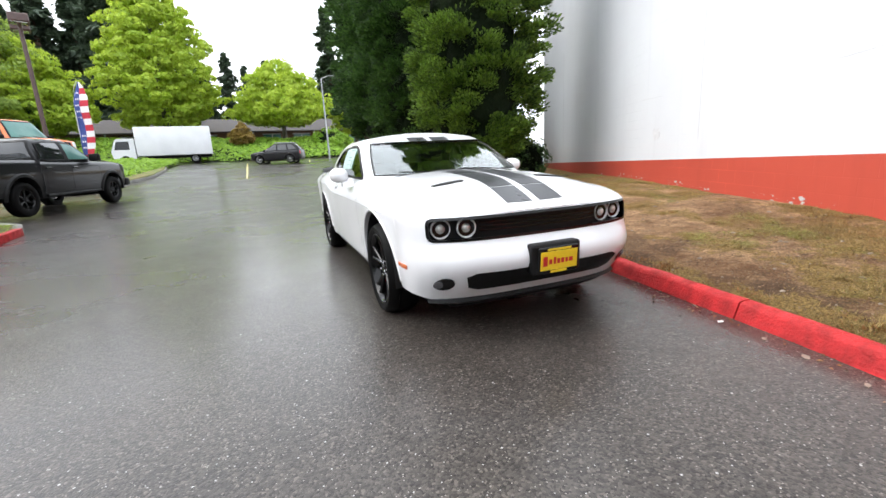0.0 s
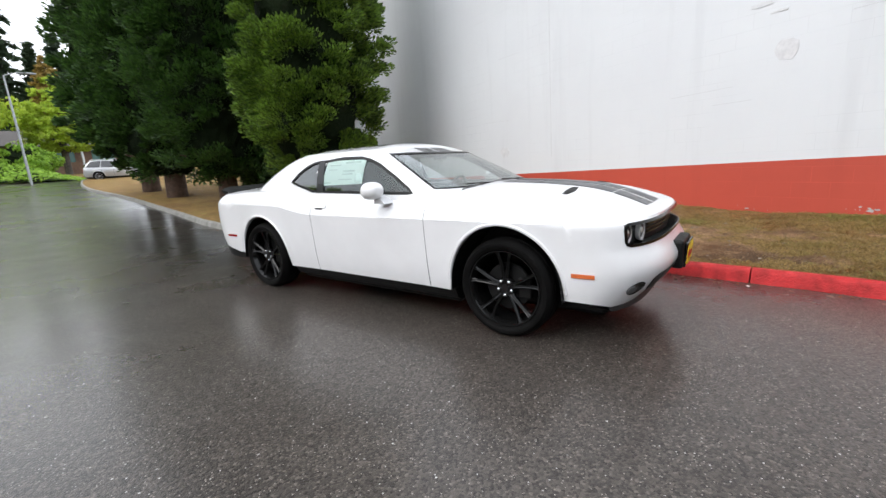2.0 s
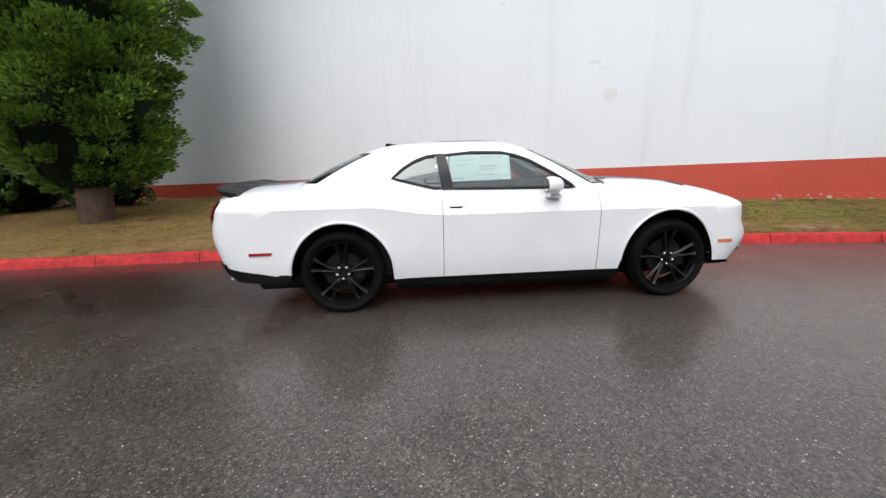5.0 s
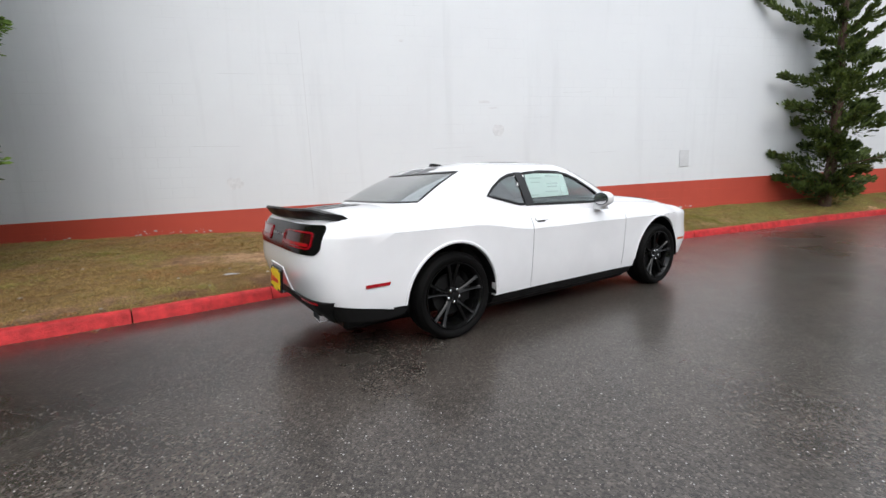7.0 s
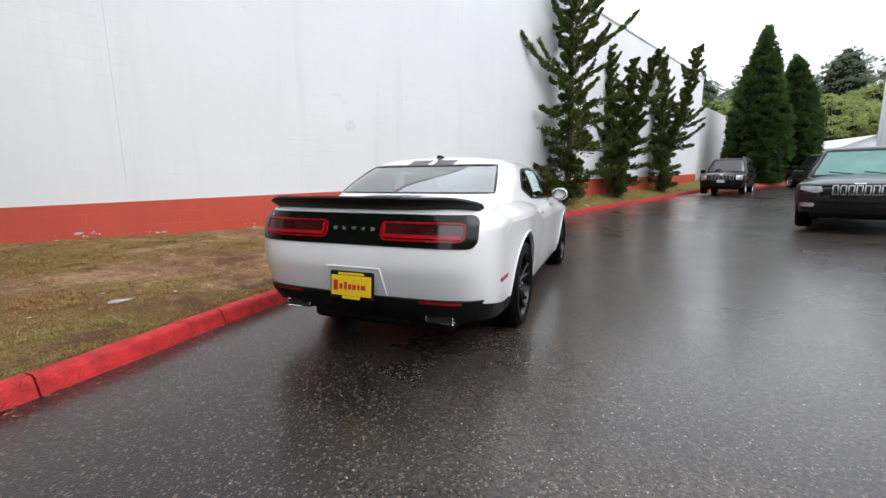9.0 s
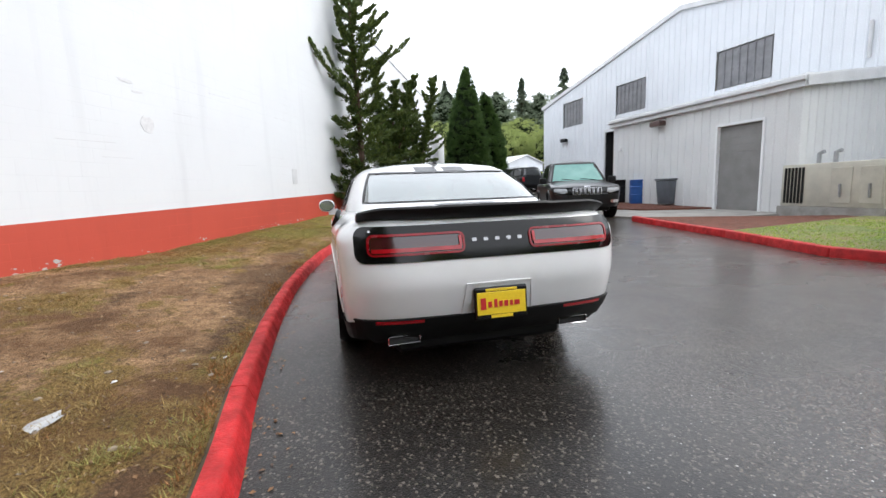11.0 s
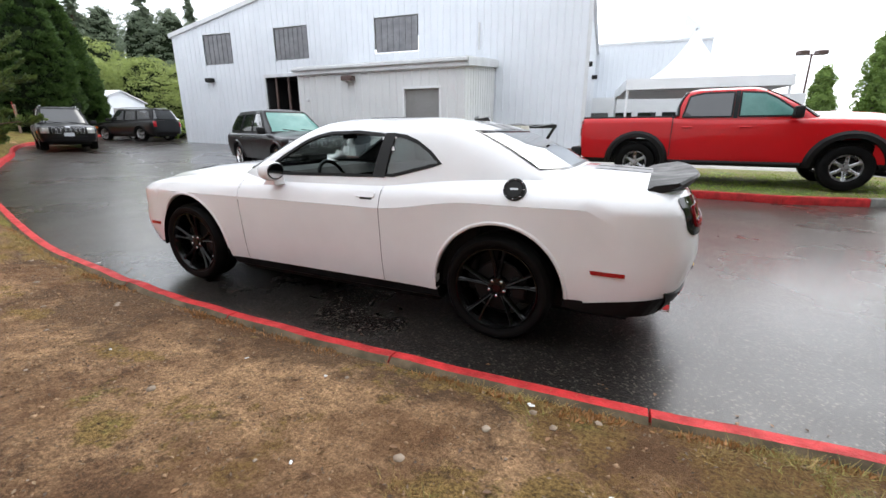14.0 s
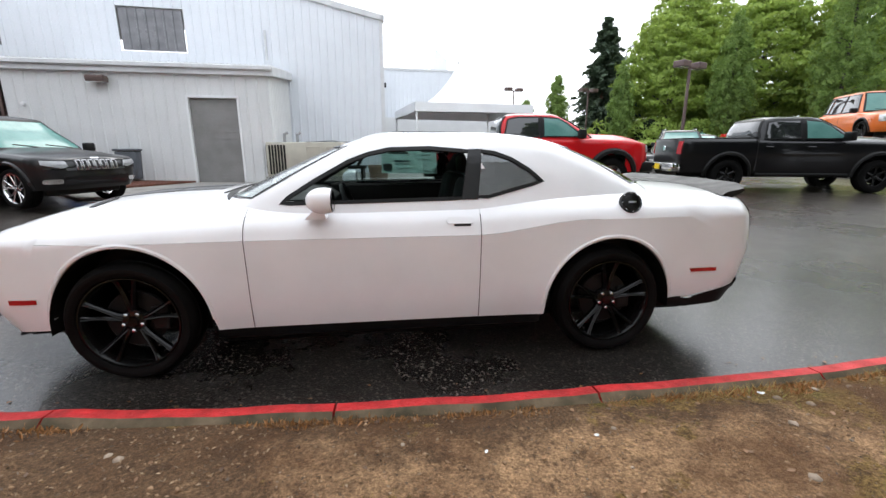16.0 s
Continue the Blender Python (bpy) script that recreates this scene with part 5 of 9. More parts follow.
    plate("front_plate", pose(2.512, 0.0, 0.565, 4, 0, 90) @ Matrix.Scale(0.92, 4), "yellow dealer plate in a black frame")
    plate("rear_plate", pose(-2.642, 0.0, 0.565, -4, 0, -90), "yellow dealer plate in a black frame")
    part("plate_mount", box_bm(2.42, 2.505, -0.19, 0.19, 0.47, 0.675, 0.02, 2), M["satin_black"], car)
    # bonnet stripes, scoops, roof and boot stripes
    for e in (1, -1):
        for x0, x1 in ((1.12, 1.44), (1.455, 2.02), (2.035, 2.27)):
            part("stripe", wrap([(x0, e * 0.03), (x1, e * 0.03), (x1 - 0.01 * (x1 > 2.2), e * 0.225), (x0, e * 0.225)], bonnet, 0.06, 0.003, 0.0035), M["stripe"], car, "graphite bonnet stripe", smooth=30)
        part("stripe", wrap([(-1.08, e * 0.03), (0.13, e * 0.03), (0.13, e * 0.225), (-1.08, e * 0.225)], roof_at, 0.06, 0.003, 0.004), M["stripe"], car, "graphite roof stripe", smooth=30)
        part("stripe", wrap([(-2.42, e * 0.03), (-1.96, e * 0.03), (-1.96, e * 0.225), (-2.42, e * 0.225)], bonnet, 0.06, 0.003, 0.0035), M["stripe"], car, "graphite boot stripe", smooth=30)
        for rear in (False, True):
            part("stripe", wrap([(e * 0.03, 1.412), (e * 0.225, 1.412), (e * 0.225, 1.456), (e * 0.03, 1.456)], lambda y, z, rear=rear: Vector((front_x(y, z, rear), y, z)), 0.05, 0.003, 0.004), M["stripe"], car, "graphite roof stripe", smooth=30)
        part("bonnet_scoop", wrap([(1.765, e * 0.325), (1.805, e * 0.325), (1.822, e * 0.45), (1.808, e * 0.565), (1.772, e * 0.575), (1.762, e * 0.45)], bonnet, 0.04, 0.006, 0.006), M["satin_black"], car, "black bonnet scoop slot", smooth=30)
    ys = [0.70 * (k / 8 - 1) for k in range(17)]
    part("cowl", wrap([(front_x(y, 1.10) + 0.045, y) for y in ys] + [(front_x(y, 1.10) - 0.004, y) for y in reversed(ys)], bonnet, 0.05, 0.003, 0.002), M["satin_black"], car, "black plastic scuttle below the windscreen")
    for y0, y1 in ((0.55, 0.02), (-0.05, -0.58)):
        part("wiper", tube([(1.05, y0 * 0.78, 1.104), (1.02, (y0 + y1) / 2, 1.118), (0.985, y1, 1.128)], 0.006, 6), M["satin_black"], car)
    # mirrors
    for e in (1, -1):
        bm = bmesh.new()
        bmesh.ops.create_uvsphere(bm, u_segments=28, v_segments=18, radius=1.0)
        for v in bm.verts:
            v.co = Vector((max(-0.045, 0.100 * v.co.x), 0.092 * math.copysign(abs(v.co.y) ** 0.85, v.co.y), 0.073 * math.copysign(abs(v.co.z) ** 0.85, v.co.z)))
        mir = part("side_mirror", bm, P, car, "white side mirror", smooth=60, m=pose(0.322, e * 1.005, 1.110))
        part("mirror_glass", prism([(0.074 * math.cos(k * math.pi / 12), 0.054 * math.sin(k * math.pi / 12)) for k in range(24)], -0.049, -0.044, "X"), M["chrome"], mir)
        part("mirror_rim", tube([(-0.045, 0.077 * math.cos(k * math.pi / 12), 0.057 * math.sin(k * math.pi / 12)) for k in range(25)], 0.006, 6), M["satin_black"], mir)
        part("mirror_stem", prism([(0.33, 1.07), (0.40, 1.04), (0.44, 1.0), (0.32, 1.0)], e * 0.88, e * 0.99), P, car, smooth=30)
    # tail: panel, lamps, badge, bumper, exhausts, spoiler
    tp = part("tail_panel", wrap(rounded(-0.84, 0.84, 0.842, 1.045, 0.06, 7), tail, 0.06, 0.01, 0.005), M["gloss_black"], car, "gloss black tail panel", smooth=30)
    for e in (1, -1):
        a0, a1 = sorted((e * 0.20, e * 0.775))
        lamp = part("tail_light", outline(rounded(a0 + 0.012, a1 - 0.012, 0.885, 0.992, 0.03), 0.012, tail, 0.014), M["ring_red"], tp, "red tail-light ring", smooth=30)
        lens = part("lens", wrap(rounded(a0 + 0.02, a1 - 0.02, 0.892, 0.984, 0.022), tail, 0.06, 0.004, 0.009), M["dark_lens"], lamp, "smoked red lens", smooth=30)
        part("light_bar", wrap([(a0 + 0.03, 0.897), (a1 - 0.03, 0.897), (a1 - 0.03, 0.919), (a0 + 0.03, 0.919)], tail, 0.06, 0.004, 0.019), M["red_lens"], lamp, "bright red light bar", smooth=30)
        b0, b1 = sorted((e * 0.225, e * 0.242))
        part("light_bar", wrap([(b0, 0.916), (b1, 0.916), (b1, 0.975), (b0, 0.975)], tail, 0.06, 0.004, 0.019), M["red_lens"], lamp, "bright red light bar", smooth=30)
    for k in range(5):
        y = 0.145 - 0.0725 * k
        part("badge_letter", wrap(rounded(y - 0.014, y + 0.014, 0.936, 0.956, 0.005, 3), tail, 0.03, 0.004, 0.010), M["alloy"], tp, "chrome badge shape")
    part("rear_bumper", wrap([(-0.86, 0.505), (-0.80, 0.40), (-0.74, 0.33), (0.74, 0.33), (0.80, 0.40), (0.86, 0.505), (0.40, 0.50), (0, 0.495), (-0.40, 0.50)], tail, 0.06, 0.03, 0.014), M["satin_black"], car, "black lower rear bumper", smooth=30)
    for side in (1, -1):
        bm = wrap([(-1.92, 0.375), (-2.02, 0.34), (-2.02, 0.402), (-1.90, 0.402)], flank(side), 0.04, 0.02, 0.004)
        part("bumper_end", bm, M["satin_black"], car)
        bm = bmesh.new()
        rows = []
        for i in range(15):
            g = i / 14
            v = min(0.99999, (1 - min(0.999, g) ** NB_R) ** (1 / NB_R))
            lo, hi = shell(("rear", v), 0.36), shell(("rear", v), 0.48)
            rows.append([bm.verts.new((lo.x - 0.006, side * (lo.y + 0.006), 0.325 + 0.03 * g)), bm.verts.new((hi.x - 0.006, side * (hi.y + 0.006), 0.392 + 0.11 * g))])
        rows.insert(0, [bm.verts.new((-1.93, side * (half_width(-1.93, 0.36) + 0.006), 0.345)), bm.verts.new((-1.90, side * (half_width(-1.9, 0.40) + 0.006), 0.40))])
        for a, b in zip(rows, rows[1:]):
            bm.faces.new((a[0], b[0], b[1], a[1]))
        bmesh.ops.recalc_face_normals(bm, faces=bm.faces)
        part("bumper_corner", bm, M["satin_black"], car)
        bm = bmesh.new()
        for y0, y1, z0, z1 in ((-0.10, 0.10, 0.022, 0.027), (-0.10, 0.10, -0.030, -0.022), (-0.10, -0.094, -0.022, 0.022), (0.094, 0.10, -0.022, 0.022)):
            box(bm, -0.05, 0.08, y0, y1, z0, z1, 0.003)
        ex = part("exhaust_tip", bm, M["chrome"], car, "bright rectangular exhaust tip", m=pose(-2.455, side * 0.575, 0.352, 0, 0, 3 * side))
        part("bore", box_bm(-0.035, 0.08, -0.094, 0.094, -0.022, 0.022), M["dark"], ex)
        part("bumper_reflector", wrap([(side * 0.46, 0.475), (side * 0.74, 0.478), (side * 0.74, 0.496), (side * 0.46, 0.493)], tail, 0.06, 0.004, 0.017), M["red_lens"], car, "red bumper reflector")
        part("side_marker", wrap([(-2.055 - 0.0, 0.583), (-2.24, 0.583), (-2.24, 0.607), (-2.045, 0.607)], lambda x, z, s=side: Vector((x, s * shell_side(x, z), z)), 0.04, 0.006, 0.007), M["red_lens"], car, "red side marker")
        part("side_marker", wrap([(1.955, 0.533), (2.10, 0.533), (2.10, 0.560), (1.955, 0.560)], lambda x, z, s=side: Vector((x, s * shell_side(x, z), z)), 0.04, 0.006, 0.007), M["amber"] if side < 0 else M["red_lens"], car, "amber side marker" if side < 0 else "red side marker")
    bm = bmesh.new()
    rows = []
    for i in range(41):
        v = -1 + 2 * i / 40
        y = 0.815 * v
        e = abs(v)
        tip = max(0.0, (e - 0.80) / 0.20)
        x_back = -2.585 + 0.13 * e ** 4
        zt = 1.150 + 0.010 * (1 if e < 0.42 else 0.6) - 0.028 * tip ** 1.6
        zb = 1.085 + 0.004 * e
        x_fr = -2.33 + 0.03 * e
        rows.append([bm.verts.new((x_fr, y, top_h(x_fr, y) + 0.002)), bm.verts.new((x_back + 0.12, y, zt - 0.022)), bm.verts.new((x_back, y, zt)), bm.verts.new((x_back - 0.012, y, zt - 0.012)), bm.verts.new((x_back + 0.03, y, zb)), bm.verts.new((x_back + 0.10, y, zb - 0.03))])
    for a, b in zip(rows, rows[1:]):
        for j in range(5):
            bm.faces.new((a[j], b[j], b[j + 1], a[j + 1]))
    bm.faces.new(rows[0])
    bm.faces.new(rows[-1])
    bmesh.ops.recalc_face_normals(bm, faces=bm.faces)
    part("rear_spoiler", bm, M["satin_black"], car, "black boot-lid spoiler wet with rain", smooth=40)
    # filler cap, aerial fin
    p = Vector((-1.572, half_width(-1.572, 1.055), 1.055))
    nrm = Vector((0, 1, 0.42)).normalized()
    cap = part("fuel_cap", lathe([(0.001, 0.016), (0.05, 0.014), (0.055, 0.010), (0.060, 0.010), (0.067, 0.016), (0.071, 0.008), (0.071, -0.02), (0.001, -0.02)], 32), M["gloss_black"], car, "round black fuel filler", smooth=30, m=Matrix.Translation((-1.572, 0.922, 1.058)) @ nrm.to_track_quat("Z", "Y").to_matrix().to_4x4())
    for k in range(8):
        part("bolt", lathe([(0.001, 0.015), (0.004, 0.014), (0.004, 0.008)], 6), M["chrome"], cap, m=pose(0.062 * math.cos(k * math.pi / 4), 0.062 * math.sin(k * math.pi / 4), 0.002))
    part("filler_badge", box_bm(-0.025, 0.025, -0.006, 0.006, 0.014, 0.019), M["chrome"], cap)
    part("roof_fin", prism([(-1.10, 1.48), (-0.94, 1.485), (-0.97, 1.50), (-1.08, 1.512)], -0.018, 0.018), M["gloss_black"], car)
    for x in (1.475, -1.475):
        for e in (1, -1):
            make_wheel(car, x, e * 0.825, e, R=0.362, rim=0.281, lift=0.04, split=0.19)
    return car


def shell_side(x, z):
    """Half width anywhere along the body, past the corner centres too."""
    if XC_R <= x <= XC_F:
        return half_width(x, z)
    xc, xe = (XC_F, spline_at(XF_Z, z)) if x > 0 else (XC_R, spline_at(XR_Z, z))
    f = min(1.0, (x - xc) / (xe - xc))
    n = NB if x > 0 else NB_R
    return half_width(xc, z) * (1 - f ** n) ** (1 / n)


coupe = make_coupe()

# ---- other vehicles ----
class Hull:
    """A vehicle body lofted from small tables: half width by height, nose and tail by height, rim and top by length."""

    def __init__(self, w, nose_t, tail_t, rim, top, arches, floor, cf, cr, n, cabin):
        self.w, self.nose_t, self.tail_t, self.rim, self.top = w, nose_t, tail_t, rim, top
        self.arches, self.floor, self.cf, self.cr, self.n, self.cab = arches, floor, cf, cr, n, cabin

    def half(self, x, z):
        w = spline_at(self.w, z)
        roll = max(0.0, min(1.0, (z - (spline_at(self.rim, x) - 0.10)) / 0.10))
        return w - 0.05 * roll ** 2

    def at(self, q, z):
        kind, v = q
        if kind == "side":
            return Vector((v, self.half(v, z), z))
        xc, xe = (self.cf, spline_at(self.nose_t, z)) if kind == "front" else (self.cr, spline_at(self.tail_t, z))
        return Vector((xc + (xe - xc) * max(0.0, 1 - v ** self.n) ** (1 / self.n), v * self.half(xc, z), z))

    def face(self, front):
        k, xc = ("front", self.cf) if front else ("rear", self.cr)
        return lambda y, z: Vector((self.at((k, min(0.999, abs(y) / self.half(xc, z))), z).x, y, z))

    def flank(self, side):
        return lambda x, z: Vector((x, side * self.half(x, z), z))

    def body(self):
        cols = [("front", math.sin(math.pi / 2 * i / 9)) for i in range(10)]
        xs = {round(self.cf + (self.cr - self.cf) * i / 30, 4) for i in range(1, 30)}
        for xc, zc, r in self.arches:
            xs |= {round(xc + r * math.cos(math.pi * k / 12), 4) for k in range(13)} | {round(xc - r * 1.001, 4), round(xc + r * 1.001, 4)}
        cols += [("side", x) for x in sorted(xs, reverse=True)]
        cols += [("rear", math.sin(math.pi / 2 * i / 9)) for i in range(9, -1, -1)]
        bm = bmesh.new()
        for side in (1, -1):
            grid = []
            for q in cols:
                x = q[1] if q[0] == "side" else (self.cf if q[0] == "front" else self.cr)
                lo = self.floor
                if q[0] == "side":
                    for xc, zc, r in self.arches:
                        d = (x - xc) / r
                        if abs(d) < 1:
                            lo = max(lo, zc + r * math.sqrt(1 - d * d))
                e0 = self.at(q, spline_at(self.rim, x))
                hi = spline_at(self.rim, e0.x)
                col = [self.at(q, lo + (hi - lo) * (1 - (1 - k / 12) ** 1.5)) for k in range(13)]
                e = col[-1]
                for k in range(1, 7):
                    f = k / 6
                    y = e.y * (1 - f)
                    z = spline_at(self.rim, e.x) + (spline_at(self.top, e.x) - spline_at(self.rim, e.x)) * (1 - (1 - f) ** 2.2)
                    col.append(Vector((e.x, y, z)))
                grid.append([bm.verts.new((p.x, p.y * side, p.z)) for p in col])
            for a, b in zip(grid, grid[1:]):
                for j in range(len(a) - 1):
                    if (a[j].co - b[j].co).length + (a[j + 1].co - b[j + 1].co).length > 1e-5:
                        bm.faces.new((a[j], b[j], b[j + 1], a[j + 1]))
        return finish(bm)

    def cab_at(self, a, z):
        c = self.cab
        co, s = math.cos(a), math.sin(a)
        ex = spline_at(c["f"], z) if co > 0 else spline_at(c["r"], z)
        return Vector((c["c"] + (ex - c["c"]) * abs(co) ** (2 / 7), spline_at(c["w"], z) * abs(s) ** (2 / 7), z))

    def cab_side(self, side):
        c = self.cab
        def f(x, z):
            ex = spline_at(c["f"], z) if x > c["c"] else spline_at(c["r"], z)
            v = min(1.0, abs((x - c["c"]) / (ex - c["c"])))
            return Vector((x, side * spline_at(c["w"], z) * max(0.0, 1 - v ** 7) ** (1 / 7), z))
        return f

    def cab_face(self, front):
        c = self.cab
        def f(y, z):
            ex = spline_at(c["f"] if front else c["r"], z)
            v = min(1.0, abs(y) / spline_at(c["w"], z))
            return Vector((c["c"] + (ex - c["c"]) * max(0.0, 1 - v ** 7) ** (1 / 7), y, z))
        return f

    def cabin(self):
        c = self.cab
        bm = bmesh.new()
        na, nz = 48, 10
        for side in (1, -1):
            grid = []
            for i in range(na + 1):
                a = math.pi * i / na
                col = [self.cab_at(a, c["z0"] + (c["z1"] - c["z0"]) * k / nz) for k in range(nz + 1)]
                rim = col[-1]
                for k in range(1, 6):
                    f = k / 5
                    col.append(Vector((rim.x + (c["c"] - rim.x) * 0.5 * f, rim.y * (1 - f), c["z1"] + c["crown"] * (1 - (1 - f) ** 2.2))))
                grid.append([bm.verts.new((p.x, p.y * side, p.z)) for p in col])
            for a, b in zip(grid, grid[1:]):
                for j in range(len(a) - 1):
                    if (a[j].co - b[j].co).length + (a[j + 1].co - b[j + 1].co).length > 1e-5:
                        bm.faces.new((a[j], b[j], b[j + 1], a[j + 1]))
        return finish(bm)


M["pane_dark"] = surf("dark_car_window", (0.016, 0.018, 0.019), (0.024, 0.026, 0.027), 3, 40, 0.04, bumps=0.0, spread=0.02, coat=1.0)
M["pane_green"] = surf("green_tinted_windscreen", (0.095, 0.225, 0.20), (0.13, 0.28, 0.25), 2, 40, 0.12, bumps=0.0, spread=0.02, coat=0.15, spec=0.25)


def dress(name, label, category, hull, paint, m, side_glass, wheel_r, wheel_y, axles, group="parked vehicles", wheel_mat="alloy", rim_share=0.66, flare=None,
          shield=(0.10, 0.93), rear_glass="pane_dark", front_glass="pane_green", spokes=5, twin=False, sill=True):
    """Body, cabin, glass, wheels and dark underside of one vehicle."""
    v = thing(name, label, category, m, group)
    part("body", hull.body(), M[paint], v, smooth=40)
    c = hull.cab
    part("cabin_shell", hull.cabin(), M[paint], v, smooth=40)
    for side in (1, -1):
        for k, (poly, mat) in enumerate(side_glass):
            g = part("side_window", wrap(poly, hull.cab_side(side), 0.09, 0.02, 0.016), M[mat], v, smooth=30)
            part("frame", outline(poly, 0.03, hull.cab_side(side), 0.02), M["satin_black"], g)
    for front in (True, False):
        z0, z1 = c["z0"] + (c["z1"] - c["z0"]) * shield[0], c["z0"] + (c["z1"] - c["z0"]) * shield[1]
        if not front:
            z0 = c["z0"] + (c["z1"] - c["z0"]) * max(0.2, shield[0])
        w0, w1 = spline_at(c["w"], z0) * 0.88, spline_at(c["w"], z1) * 0.86
        poly = [(-w0, z0), (w0, z0), (w1, z1), (-w1, z1)]
        g = part("windscreen" if front else "rear_window", wrap(poly, hull.cab_face(front), 0.12, 0.02, 0.014), M[front_glass if front else rear_glass], v, smooth=30)
        part("frame", outline(poly, 0.04, hull.cab_face(front), 0.018), M["satin_black"], g)
    w = hull.half(0, 0.7)
    part("underbody", box_bm(hull.cr - 0.1, hull.cf + 0.1, -w + 0.25, w - 0.25, hull.floor - 0.12, hull.floor + 0.4, 0.03), M["satin_black"], v)
    for xc, zc, r in hull.arches:
        for side in (1, -1):
            bm = bmesh.new()
            rows = []
            for k in range(17):
                a = math.pi * k / 16
                rows.append([bm.verts.new((xc + (r + 0.01) * math.cos(a), side * y, zc + (r + 0.01) * math.sin(a))) for y in (hull.half(xc, zc + r) - 0.02, w - 0.4)])
            for a, b in zip(rows, rows[1:]):
                bm.faces.new((a[0], b[0], b[1], a[1]))
            part("wheel_liner", bm, M["satin_black"], v)
            if flare:
                bm = bmesh.new()
                rows = []
                for k in range(25):
                    a = math.pi * (-0.02 + 1.04 * k / 24)
                    row = []
                    for g, o in ((-0.01, -0.02), (0.0, flare[1]), (flare[2] * 0.6, flare[1]), (flare[2], 0.0)):
                        x, z = xc + (r + g) * math.cos(a), zc + (r + g) * math.sin(a)
                        row.append(bm.verts.new((x, side * (hull.half(x, z) + o), z)))
                    rows.append(row)
                for a, b in zip(rows, rows[1:]):
                    for j in range(3):
                        bm.faces.new((a[j], b[j], b[j + 1], a[j + 1]))
                bmesh.ops.recalc_face_normals(bm, faces=bm.faces)
                part("wheel_arch", bm, M[flare[0]], v, smooth=40)
    for x in axles:
        for e in (1, -1):
            make_wheel(v, x, e * wheel_y, e, R=wheel_r, rim=wheel_r * rim_share, w=0.25, spokes=spokes, mat=wheel_mat, twin=twin, lugs="disc")
    return v


def seam_lines(v, hull, xs, z0, z1, mat="satin_black"):
    for side in (1, -1):
        for x in xs:
            part("door_seam", wrap([(x - 0.005, z0), (x + 0.005, z0), (x + 0.005, z1), (x - 0.005, z1)], hull.flank(side), 0.1, 0.004, 0.002), M[mat], v)


def add_mirror(v, x, y, z, mat, s=1.0):
    for e in (1, -1):
        part("side_mirror", box_bm(x - 0.06 * s, x + 0.06 * s, e * y - 0.11 * s, e * y + 0.11 * s, z - 0.09 * s, z + 0.09 * s, 0.03, 2), M[mat], v, smooth=40)


